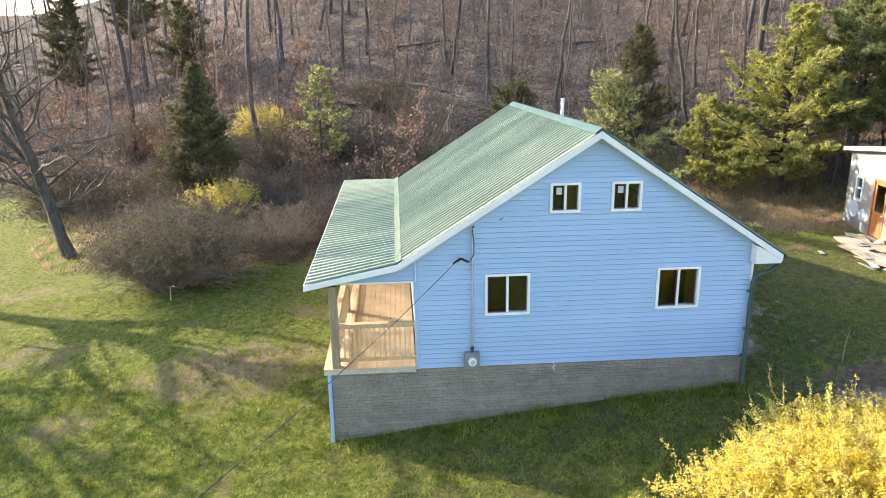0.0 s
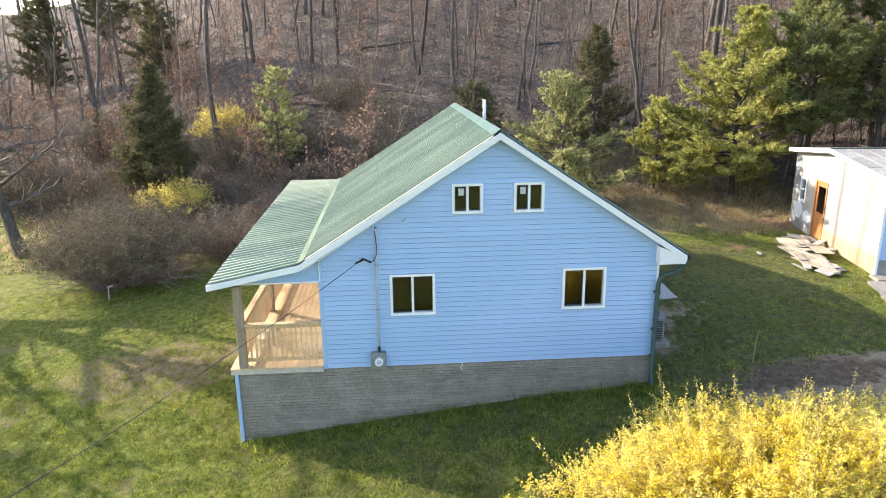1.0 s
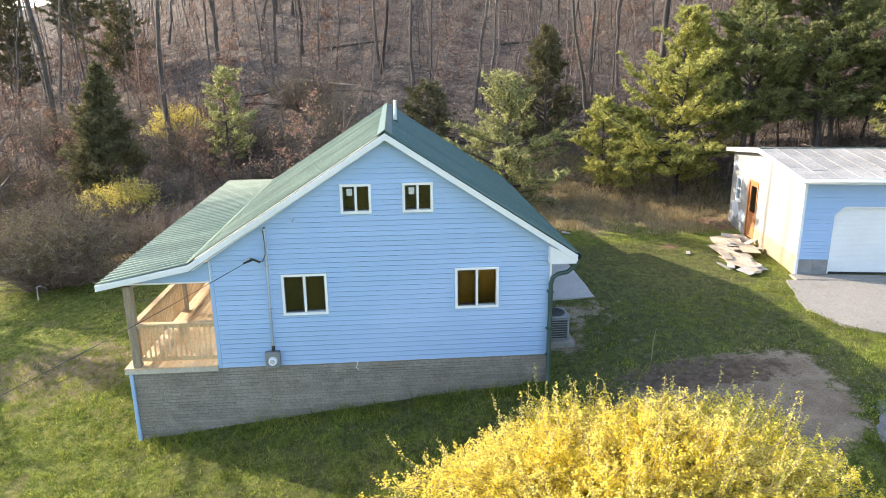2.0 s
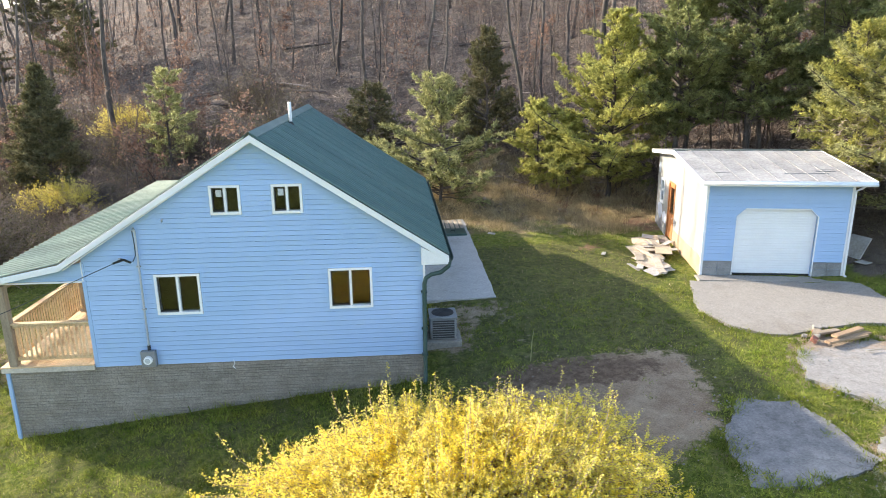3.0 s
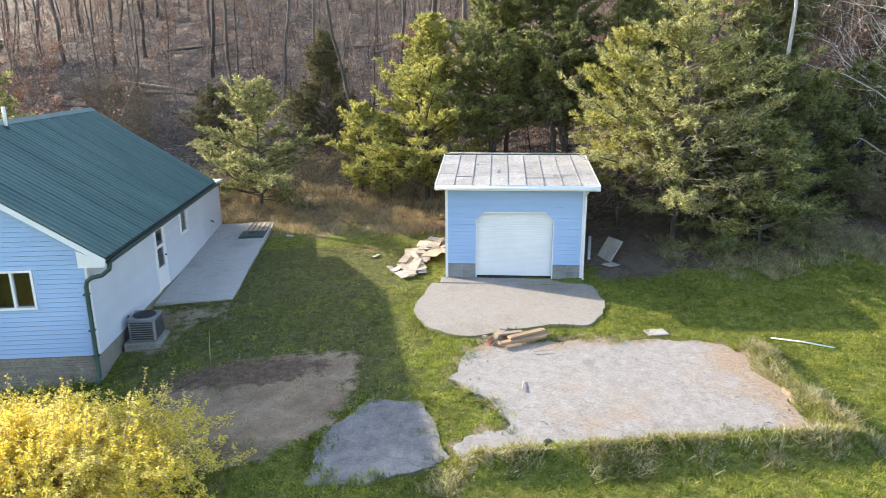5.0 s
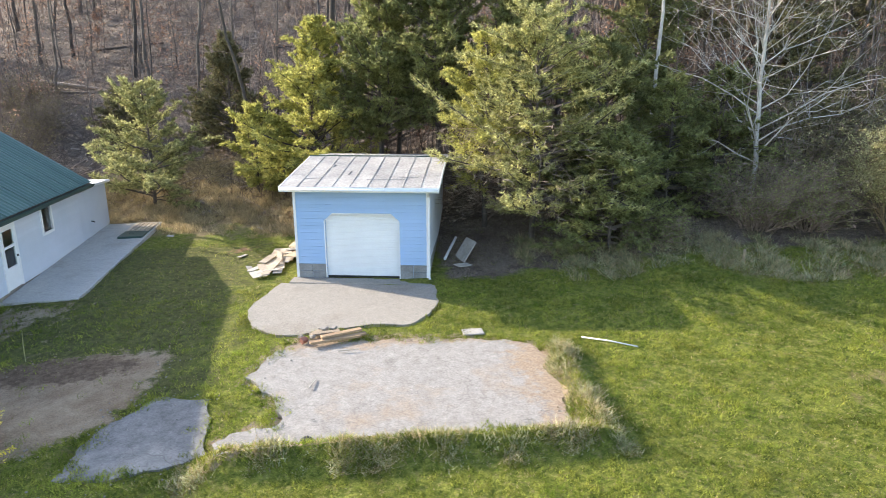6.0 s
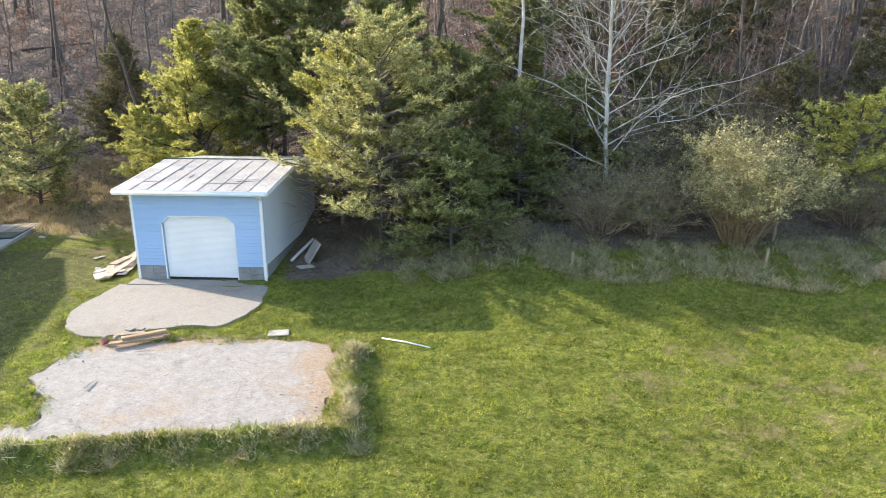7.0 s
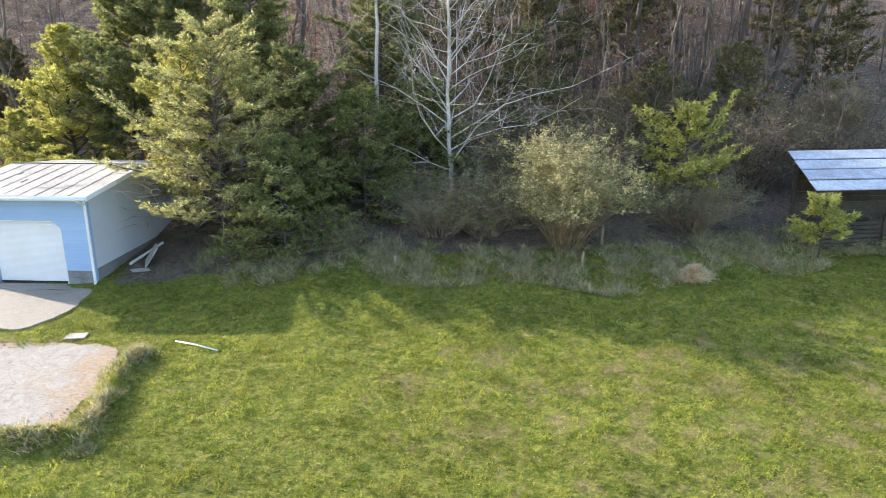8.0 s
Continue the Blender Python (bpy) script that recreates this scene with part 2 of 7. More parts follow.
def old_concrete(name, pale, dull, stain, crack=0.2, silt=None):
    """Worn concrete: mottling at many scales, earthy stains, pits and hairline cracks."""
    m = bpy.data.materials.new(name)
    m.use_nodes = True
    nt = m.node_tree
    nd, ln = nt.nodes, nt.links
    bsdf = nd["Principled BSDF"]
    pos = nd.new("ShaderNodeNewGeometry").outputs["Position"]

    def tex(sc, det, rough):
        t = nd.new("ShaderNodeTexNoise")
        t.inputs["Scale"].default_value, t.inputs["Detail"].default_value, t.inputs["Roughness"].default_value = sc, det, rough
        ln.new(pos, t.inputs["Vector"])
        return t.outputs["Fac"]

    def span(src, a, b, lo=0.0, hi=1.0):
        q = nd.new("ShaderNodeMapRange")
        q.inputs["From Min"].default_value, q.inputs["From Max"].default_value = a, b
        q.inputs["To Min"].default_value, q.inputs["To Max"].default_value = lo, hi
        ln.new(src, q.inputs["Value"])
        return q.outputs["Result"]

    def blend(fac, a, b):
        x = nd.new("ShaderNodeMix")
        x.data_type = "RGBA"
        ln.new(fac, x.inputs["Factor"])
        for key, c in (("A", a), ("B", b)):
            if isinstance(c, tuple):
                x.inputs[key].default_value = (*c, 1)
            else:
                ln.new(c, x.inputs[key])
        return x.outputs["Result"]

    rough_n, pits = tex(3.5, 14.0, 0.8), tex(22.0, 6.0, 0.75)
    col = blend(span(rough_n, 0.38, 0.62), pale, dull)
    col = blend(span(tex(0.55, 6.0, 0.65), 0.55, 0.72), col, stain)
    flakes = tex(9.0, 9.0, 0.8)
    col = blend(span(flakes, 0.56, 0.66, 0.0, 0.6), col, tuple(0.62 * c for c in dull))
    col = blend(span(flakes, 0.44, 0.34, 0.0, 0.5), col, tuple(min(0.6, 1.22 * c) for c in pale))
    if silt:
        # earth washed over two sides of the slab
        xyz = nd.new("ShaderNodeSeparateXYZ")
        ln.new(pos, xyz.inputs[0])
        most = nd.new("ShaderNodeMath")
        most.operation = "MAXIMUM"
        ln.new(span(xyz.outputs["X"], silt[0], silt[1]), most.inputs[0]), ln.new(span(xyz.outputs["Y"], silt[2], silt[3]), most.inputs[1])
        wash = nd.new("ShaderNodeMath")
        wash.operation = "ADD"
        ln.new(most.outputs[0], wash.inputs[0]), ln.new(span(tex(1.7, 10.0, 0.75), 0.3, 0.7, -0.5, 0.5), wash.inputs[1])
        col = blend(span(wash.outputs[0], 0.42, 0.75, 0.0, 0.85), col, blend(span(flakes, 0.4, 0.6), (0.35, 0.265, 0.18), (0.25, 0.175, 0.115)))
    warp = nd.new("ShaderNodeVectorMath")
    warp.operation = "MULTIPLY_ADD"
    wob = nd.new("ShaderNodeTexNoise")
    wob.inputs["Scale"].default_value = 1.5
    ln.new(pos, wob.inputs["Vector"])
    ln.new(wob.outputs["Color"], warp.inputs[0])
    warp.inputs[1].default_value = (0.8, 0.8, 0.8)
    ln.new(pos, warp.inputs[2])
    vor = nd.new("ShaderNodeTexVoronoi")
    vor.feature = "DISTANCE_TO_EDGE"
    vor.inputs["Scale"].default_value = 0.42
    ln.new(warp.outputs["Vector"], vor.inputs["Vector"])
    col = blend(span(vor.outputs["Distance"], 0.002, 0.007, crack, 0.0), col, (0.07, 0.06, 0.05))
    sc = nd.new("ShaderNodeVectorMath")
    sc.operation = "SCALE"
    ln.new(col, sc.inputs[0]), ln.new(span(pits, 0.3, 0.7, 0.7, 1.25), sc.inputs["Scale"])
    ln.new(sc.outputs["Vector"], bsdf.inputs["Base Color"])
    bsdf.inputs["Roughness"].default_value = 0.92
    bp = nd.new("ShaderNodeBump")
    bp.inputs["Strength"].default_value, bp.inputs["Distance"].default_value = 0.5, 0.03
    ln.new(rough_n, bp.inputs["Height"])
    ln.new(bp.outputs["Normal"], bsdf.inputs["Normal"])
    return m


def glass_material():
    m = bpy.data.materials.new("window_glass")
    m.use_nodes = True
    b = m.node_tree.nodes["Principled BSDF"]
    b.inputs["Base Color"].default_value = (0.75, 0.8, 0.78, 1)
    b.inputs["Roughness"].default_value = 0.02
    b.inputs["IOR"].default_value = 1.5
    b.inputs["Transmission Weight"].default_value = 1.0
    return m


LAWN_A, LAWN_B, LAWN_STRAW = (0.073, 0.104, 0.015), (0.25, 0.27, 0.056), (0.33, 0.29, 0.12)
M_GROUND = ground_material()
M_GLASS = glass_material()
M_BLUE = mat("blue_vinyl", (0.32, 0.475, 0.71), (0.35, 0.5, 0.74), 0.7, 60, 0.45, 0.05, spread=0.04, rand=0.03)
M_WHITE = mat("white_paint", (0.84, 0.85, 0.86), (0.78, 0.79, 0.8), 1.2, 40, 0.5, 0.05, spread=0.05)
M_SIDEWHITE = mat("pale_vinyl", (0.62, 0.66, 0.74), (0.55, 0.6, 0.68), 0.8, 40, 0.5, 0.05, spread=0.05, rand=0.03)
# one green metal twice: dark for the shaded slope, paled for the sunlit side
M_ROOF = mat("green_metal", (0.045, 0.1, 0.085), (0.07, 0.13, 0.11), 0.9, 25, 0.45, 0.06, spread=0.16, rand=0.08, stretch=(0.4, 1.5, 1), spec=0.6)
M_ROOFSUN = mat("chalky_weathered_green_metal", (0.19, 0.25, 0.18), (0.28, 0.33, 0.245), 0.8, 25, 0.6, 0.06, spread=0.16, rand=0.08, stretch=(0.4, 1.5, 1), spec=0.6)
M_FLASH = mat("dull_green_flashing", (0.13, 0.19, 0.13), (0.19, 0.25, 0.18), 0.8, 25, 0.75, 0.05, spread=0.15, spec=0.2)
M_GREEN = mat("green_gutter", (0.028, 0.065, 0.055), (0.04, 0.08, 0.068), 2, 30, 0.45, 0.04, spread=0.1)
M_STONE = mat("faux_stone", (0.24, 0.21, 0.175), (0.3, 0.265, 0.225), 3, 35, 0.85, 0.6, spread=0.28, rand=0.1, island=0.08)
M_MORTAR = mat("stone_joint", (0.235, 0.205, 0.172), (0.28, 0.25, 0.21), 4, 30, 0.95, 0.4)
M_DECK = mat("new_pine_wood", (0.6, 0.41, 0.225), (0.68, 0.51, 0.31), 2, 25, 0.7, 0.15, spread=0.15, rand=0.08)
M_POST = mat("weathered_wood", (0.26, 0.2, 0.14), (0.34, 0.27, 0.19), 3, 25, 0.8, 0.2, spread=0.2, rand=0.1, stretch=(6, 6, 0.8))
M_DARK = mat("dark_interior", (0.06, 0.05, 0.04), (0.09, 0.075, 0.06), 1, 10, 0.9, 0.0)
M_SASH = mat("dark_screen_frame", (0.03, 0.033, 0.035), (0.05, 0.05, 0.055), 4, 40, 0.5, 0.05)
M_STICKER = mat("paper_sticker", (0.5, 0.52, 0.55), (0.6, 0.62, 0.64), 20, 60, 0.8, 0.0)
M_GREY = mat("grey_metal", (0.42, 0.44, 0.46), (0.5, 0.52, 0.54), 3, 40, 0.5, 0.06, metal=0.0, spread=0.12)
M_BLACK = mat("black_rubber", (0.015, 0.015, 0.015), (0.03, 0.03, 0.03), 5, 40, 0.6, 0.05)
M_CONC = old_concrete("concrete_grey", (0.3, 0.275, 0.24), (0.26, 0.238, 0.208), (0.22, 0.195, 0.165), 0.06)
M_SLAB = old_concrete("pale_concrete", (0.335, 0.316, 0.292), (0.235, 0.219, 0.2), (0.31, 0.24, 0.175), 0.2, (23.0, 24.5, 14.1, 15.1))
M_SLABD = old_concrete("old_dark_concrete", (0.23, 0.226, 0.22), (0.125, 0.123, 0.12), (0.3, 0.285, 0.26), 0.35)
M_PATIO = old_concrete("smooth_patio_concrete", (0.47, 0.455, 0.425), (0.4, 0.385, 0.36), (0.33, 0.3, 0.265), 0.1)
M_ACGREY = mat("grey_enamel", (0.2, 0.205, 0.21), (0.25, 0.255, 0.26), 3, 40, 0.55, 0.06, spread=0.12)
M_SCRAPWHITE = mat("grubby_white_scrap", (0.46, 0.43, 0.39), (0.37, 0.34, 0.3), 3, 14, 0.8, 0.1, spread=0.15, rand=0.15)
M_LUMBER = mat("sawn_tan_lumber", (0.36, 0.24, 0.14), (0.28, 0.185, 0.11), 3, 25, 0.8, 0.15, spread=0.2, rand=0.12)
M_RIM = mat("bleached_board", (0.5, 0.44, 0.37), (0.58, 0.53, 0.47), 2, 20, 0.8, 0.15, spread=0.15)
M_PLY = mat("old_plywood", (0.42, 0.34, 0.24), (0.52, 0.44, 0.33), 2, 14, 0.85, 0.2, spread=0.2, rand=0.15)
M_STUCCO = mat("white_stucco", (0.33, 0.325, 0.305), (0.295, 0.29, 0.27), 1.0, 30, 0.85, 0.2, spread=0.1)
M_BRICK = mat("broken_red_brick", (0.33, 0.13, 0.085), (0.26, 0.11, 0.075), 6, 30, 0.9, 0.3, spread=0.2)
M_TAN = mat("tan_blockwork", (0.4, 0.28, 0.17), (0.45, 0.34, 0.23), 1.5, 25, 0.9, 0.3, spread=0.15)
M_BLOCK = mat("grey_blockwork", (0.2, 0.2, 0.2), (0.26, 0.26, 0.26), 2, 25, 0.9, 0.3, spread=0.2, rand=0.1)
M_OLDROOF = mat("worn_pale_roofing", (0.37, 0.36, 0.345), (0.3, 0.29, 0.28), 1.6, 14, 0.8, 0.2, spread=0.25, rand=0.14)
M_DOOR = mat("varnished_door", (0.42, 0.17, 0.06), (0.5, 0.22, 0.08), 3, 20, 0.5, 0.08, spread=0.2, stretch=(5, 5, 0.6))
M_BOARD = mat("weathered_board", (0.41, 0.335, 0.255), (0.5, 0.435, 0.35), 2, 20, 0.85, 0.2, spread=0.2, rand=0.2)
M_SHEDROOF = mat("shed_sheet_metal", (0.55, 0.6, 0.68), (0.42, 0.44, 0.48), 1.4, 12, 0.4, 0.15, metal=0.3, spread=0.25, rand=0.15)
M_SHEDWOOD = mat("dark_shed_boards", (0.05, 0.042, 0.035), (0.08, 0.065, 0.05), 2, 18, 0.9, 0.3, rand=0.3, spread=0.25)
M_BARK = mat("grey_brown_bark", (0.07, 0.056, 0.048), (0.135, 0.113, 0.098), 4, 22, 0.95, 0.7, spread=0.3, rand=0.35, stretch=(1, 1, 0.35))
M_BARKDARK = mat("dark_bark", (0.085, 0.07, 0.058), (0.16, 0.135, 0.115), 4, 22, 0.95, 0.8, spread=0.35, rand=0.2, stretch=(1, 1, 0.35))
M_BARKPALE = mat("pale_bark", (0.6, 0.57, 0.53), (0.36, 0.33, 0.3), 2.2, 18, 0.85, 0.4, spread=0.2, stretch=(1, 1, 0.5))
M_DRYOLIVE = mat("dull_olive_leaves", (0.14, 0.115, 0.06), (0.21, 0.18, 0.095), 1.0, 6, 0.9, 0.0, island=0.5, translucent=0.25, spec=0.2)
M_TWIG = mat("grey_twigs", (0.115, 0.085, 0.07), (0.2, 0.155, 0.13), 0.4, 12, 0.95, 0.0, rand=0.25, island=0.5)
M_STICK = mat("pale_sticks", (0.24, 0.19, 0.155), (0.32, 0.265, 0.22), 1, 12, 0.95, 0.0, island=0.4)
M_LITTER = mat("bleached_fallen_leaves", (0.36, 0.29, 0.235), (0.22, 0.165, 0.13), 0.5, 6, 0.9, 0.0, island=0.5, translucent=0.15, spec=0.2)
M_DEADLEAF = mat("dry_brown_leaves", (0.21, 0.12, 0.082), (0.3, 0.185, 0.13), 0.6, 6, 0.9, 0.0, rand=0.2, island=0.45, translucent=0.3)
M_PINE = mat("yellow_green_needles", (0.52, 0.5, 0.15), (0.37, 0.375, 0.12), 0.8, 5, 0.7, 0.0, rand=0.12, island=0.4, translucent=0.5, spec=0.3)
M_PINESOFT = mat("soft_green_needles", (0.46, 0.45, 0.2), (0.34, 0.345, 0.155), 0.8, 5, 0.7, 0.0, rand=0.12, island=0.55, translucent=0.5, spec=0.3)
M_PINEDARK = mat("deep_green_needles", (0.29, 0.3, 0.12), (0.19, 0.21, 0.09), 0.6, 5, 0.75, 0.0, rand=0.15, island=0.4, translucent=0.5, spec=0.3)
M_CEDAR = mat("dark_cedar_foliage", (0.145, 0.135, 0.068), (0.195, 0.175, 0.09), 0.9, 6, 0.8, 0.0, rand=0.15, island=0.45, translucent=0.25, spec=0.3)
M_FORSTEM = mat("pinkish_brown_stems", (0.3, 0.22, 0.155), (0.4, 0.3, 0.21), 3, 12, 0.9, 0.0, island=0.3)
M_FLOWER = mat("yellow_blossom", (0.84, 0.69, 0.085), (0.87, 0.77, 0.22), 1.3, 9, 0.7, 0.0, island=0.16, spread=0.1, translucent=0.5, spec=0.2)
M_BRAMBLE = mat("dull_purple_brown_stems", (0.205, 0.15, 0.122), (0.3, 0.225, 0.185), 3, 12, 0.9, 0.0, island=0.35)
M_STEM = mat("brown_stems", (0.2, 0.15, 0.085), (0.28, 0.21, 0.12), 3, 12, 0.9, 0.0, island=0.3)
M_GRASS = mat("grass_blades", (0.137, 0.19, 0.026), (0.305, 0.32, 0.062), 2.2, 0.6, 0.8, 0.0, island=0.5, spread=0.35, translucent=0.5, spec=0.2)
M_STRAW = mat("straw_blades", (0.52, 0.42, 0.25), (0.4, 0.32, 0.18), 0.9, 5, 0.9, 0.0, island=0.4, translucent=0.4, spec=0.2)
M_BLEACHED = mat("bleached_straw", (0.72, 0.6, 0.42), (0.6, 0.5, 0.34), 3, 9, 0.9, 0.0, island=0.25, translucent=0.4, spec=0.2)
M_WEED = mat("grey_green_weeds", (0.27, 0.3, 0.15), (0.48, 0.45, 0.29), 1.4, 5, 0.9, 0.0, island=0.5, translucent=0.5, spec=0.2)
M_OLIVE = mat("pale_olive_leaves", (0.48, 0.45, 0.24), (0.36, 0.35, 0.17), 0.8, 6, 0.8, 0.0, island=0.35, translucent=0.5, spec=0.2)

# ---- the ground ----
SLAB_MAIN = [(17.45, 13.4), (17.6, 14.1), (18.1, 14.95), (18.9, 15.4), (20.4, 15.05), (22.6, 14.95), (24.15, 14.5), (24.7, 13.7), (24.6, 12.2), (24.3, 10.7), (22.3, 10.65), (20.2, 10.55), (18.3, 10.4), (17.3, 10.2), (17.15, 10.85), (18.3, 11.45), (18.3, 12.1), (18.0, 12.65)]
SLAB_LOW = [(14.5, 11.1), (14.9, 12.0), (15.5, 12.85), (16.1, 12.7), (16.7, 12.65), (16.9, 11.6), (17.1, 10.6), (16.2, 10.2), (15.4, 10.05), (14.5, 10.2)]
APRON = [(17.4, 19.5), (16.85, 17.9), (16.7, 17.3), (17.0, 16.3), (17.5, 15.75), (18.2, 15.45), (19.3, 15.75), (20.3, 15.9), (21.3, 15.75), (21.9, 16.4), (22.2, 17.3), (22.3, 18.52)]
DIRT = [(10.0, 13.7), (11.7, 15.1), (13.6, 15.3), (15.2, 15.25), (15.2, 13.4), (14.8, 12.0), (13.4, 11.0), (12.2, 11.2), (11.2, 11.8), (9.4, 12.2)]


def inside(poly, x, y):
    hit = np.zeros(np.shape(x), bool)
    for (ax, ay), (bx, by) in zip(poly, poly[1:] + poly[:1]):
        if ay != by:
            hit ^= ((ay > y) != (by > y)) & (x < (bx - ax) * (y - ay) / (by - ay) + ax)
    return hit


def poly_gap(poly, x, y):
    """How far a place lies from a polygon's edge."""
    best = np.full(np.shape(x), 1e9)
    for (ax, ay), (bx, by) in zip(poly, poly[1:] + poly[:1]):
        dx, dy = bx - ax, by - ay
        s = np.clip(((x - ax) * dx + (y - ay) * dy) / (dx * dx + dy * dy), 0, 1)
        best = np.minimum(best, np.hypot(x - ax - s * dx, y - ay - s * dy))
    return best


def hill_foot(x):
    return np.interp(x, [-60, -25, -13, -6, 2, 9, 15.5, 19, 23, 26, 31, 36, 45, 70], [56, 44, 32, 29, 28.5, 29, 28.5, 27.5, 24, 21.5, 20.5, 19.8, 21, 21])


def lay(x, y):
    """The ground's height, before small bumps."""
    x, y = np.asarray(x, float), np.asarray(y, float)

    def mean(f):
        return (f(x - 1.2) + f(x - 0.5) + f(x) + f(x + 0.5) + f(x + 1.2)) / 5

    near = mean(lambda q: np.interp(q, [-60, -7, 0, 6, 9, 14, 20, 25, 29.6, 36, 45], [-4.2, -3.5, -2.8, -2.0, -1.6, -1.05, -0.9, -0.85, -1.08, -0.75, -0.4]))
    mid = mean(lambda q: np.interp(q, [-60, -20, -7, -3.5, -0.45, 2.7, 5.6, 9, 12, 19, 23, 27, 31.5, 36, 41, 60], [-3.3, -3.1, -2.85, -2.4, -2.19, -1.82, -1.45, -1.17, -0.8, -0.48, -0.56, -0.57, -0.16, 0.0, 0.4, 1.0]))
    back = mean(lambda q: np.interp(q, [-60, -13, -6.5, 0, 9, 11.4, 15.5, 20, 25, 31.5, 36, 41, 60], [-3.0, -2.0, -1.36, -0.9, -0.42, -0.4, -0.33, -0.29, 0.1, 0.6, 0.8, 1.0, 1.5]))
    s1, s2 = np.clip((y - 9) / 6.2, -2.0, 1), np.clip((y - 15.2) / 7.8, 0, 1)
    z = near + (mid - near) * s1 + (back - mid) * (s2 * (1.6 - 0.6 * s2))
    rise = np.interp(x, [-60, -25, -12, -4, 60], [0.3, 0.33, 0.34, 0.36, 0.36])
    d = (y - hill_foot(x)) / 1.4
    h = 1.4 * np.where(d > 20, d, np.log1p(np.exp(np.minimum(d, 20))))
    top = np.interp(x, [-110, -70, -50, -32, -18], [62, 62, 54, 64, 95])
    far = np.maximum(h - top, 0)
    return z + rise * (h - 0.93 * far)


def gz(x, y):
    x, y = np.asarray(x, float), np.asarray(y, float)
    wood = np.clip((y - hill_foot(x)) / 6, 0, 1)
    z = lay(x, y) + (0.018 + 0.09 * wood) * (np.sin(1.9 * x + 0.7 * y) * np.sin(1.3 * y - 0.6 * x + 1) + 0.6 * np.sin(4.1 * x - 2.3 * y) * np.sin(3.7 * y + 1.1 * x))
    bank = 1.5 * np.exp(-((y - 10.18) / 0.3) ** 2) * np.clip((x - 16.9) / 0.6, 0, 1) * np.clip((25.4 - x) / 0.6, 0, 1)
    bank = np.maximum(bank, np.exp(-((x - 24.9) / 0.3) ** 2) * np.clip((y - 9.9) / 0.6, 0, 1) * np.clip((14.6 - y) / 0.8, 0, 1))
    return z + 0.24 * bank


def axis_steps(*runs):
    out = []
    for a, b, n in runs:
        out += list(np.linspace(a, b, n, endpoint=False))
    return np.array(out + [runs[-1][1]])


gx = axis_steps((-900, -120, 12), (-120, -30, 30), (-30, 55, 260), (55, 120, 30), (120, 900, 12))
gy = axis_steps((-900, -60, 10), (-60, 4, 32), (4, 32, 96), (32, 130, 90), (130, 900, 18))
GX, GY = np.meshgrid(gx, gy)
GZ = gz(GX, GY)
for outline in (SLAB_MAIN, SLAB_LOW, APRON):
    GZ = GZ - 0.07 * inside(outline, GX, GY)
GZ = GZ - 0.1 * ((GX > 9.1) & (GX < 11.2) & (GY > 19.3) & (GY < 27.9))
nx, ny = len(gx), len(gy)
idx = np.arange(nx * ny).reshape(ny, nx)
quads = np.stack([idx[:-1, :-1], idx[:-1, 1:], idx[1:, 1:], idx[1:, :-1]], -1).reshape(-1, 4)
ground_mesh = bpy.data.meshes.new("ground")
ground_mesh.from_pydata(np.stack([GX, GY, GZ], -1).reshape(-1, 3).tolist(), [], quads.tolist())
ground_mesh.polygons.foreach_set("use_smooth", [True] * len(ground_mesh.polygons))
ground_mesh.materials.append(M_GROUND)


def smooth_in(v, a, b):
    return np.clip((v - a) / (b - a), 0, 1)


open_slope = smooth_in(GX, 6, 9) * smooth_in(21 - GX, 0, 3)
litter_v = smooth_in(GY - hill_foot(GX) - 4.0 * open_slope, 0.0, 4.0) * smooth_in(GX, -40, -14)
litter_v = np.maximum(litter_v, smooth_in(GY - hill_foot(GX) - 4.0 * open_slope, 0, 6))
shade_floor = smooth_in(GX, 22.2, 23) * smooth_in(60 - GX, 0, 4) * smooth_in(GY + 0.13 * np.clip(GX - 32, 0, 10), 18.4, 19.6)
litter_v = np.maximum(litter_v, 0.95 * shade_floor)
bare = np.exp(-(((GX - 17.5) / 2.6) ** 2 + ((GY - 28.8) / 1.7) ** 2))
dirt_v = np.where(inside(DIRT, GX, GY), 0.5 + np.minimum(poly_gap(DIRT, GX, GY), 0.5), 0.5 - np.minimum(poly_gap(DIRT, GX, GY), 0.5) * 1.2)
clay_v = 0.9 * bare
for x, y, rx, ry, a in ((15.4, 23.6, 0.6, 0.5, 0.75), (18.2, 26.3, 1.0, 1.6, 0.7), (24.8, 12.4, 0.35, 2.2, 0.0), (11.0, 30.5, 1.8, 1.2, 0.55)):
    clay_v = np.maximum(clay_v, a * np.exp(-(((GX - x) / rx) ** 2 + ((GY - y) / ry) ** 2)))
dirt_v = np.maximum(dirt_v, 0.75 * np.exp(-(((GX - 9.6) / 1.4) ** 2 + ((GY - 13.1) / 0.7) ** 2)))
dirt_v = np.maximum(dirt_v, 0.8 * np.exp(-(((GX - 24.75) / 0.4) ** 2 + ((GY - 12.6) / 2.2) ** 4)))
dirt_v = np.maximum(dirt_v, 0.66 * np.exp(-(((GX - 10.6) / 1.7) ** 2 + ((GY - 18.5) / 0.75) ** 2)))
dirt_v = np.maximum(dirt_v, 0.3 * smooth_in(GX, 8, 9.5) * smooth_in(14.5 - GX, 0, 3) * smooth_in(GY, 14.6, 16) * smooth_in(21 - GY, 0, 3))
edge = poly_gap(SLAB_MAIN, GX, GY)
dirt_v = np.maximum(dirt_v, 0.85 - edge * 1.6)
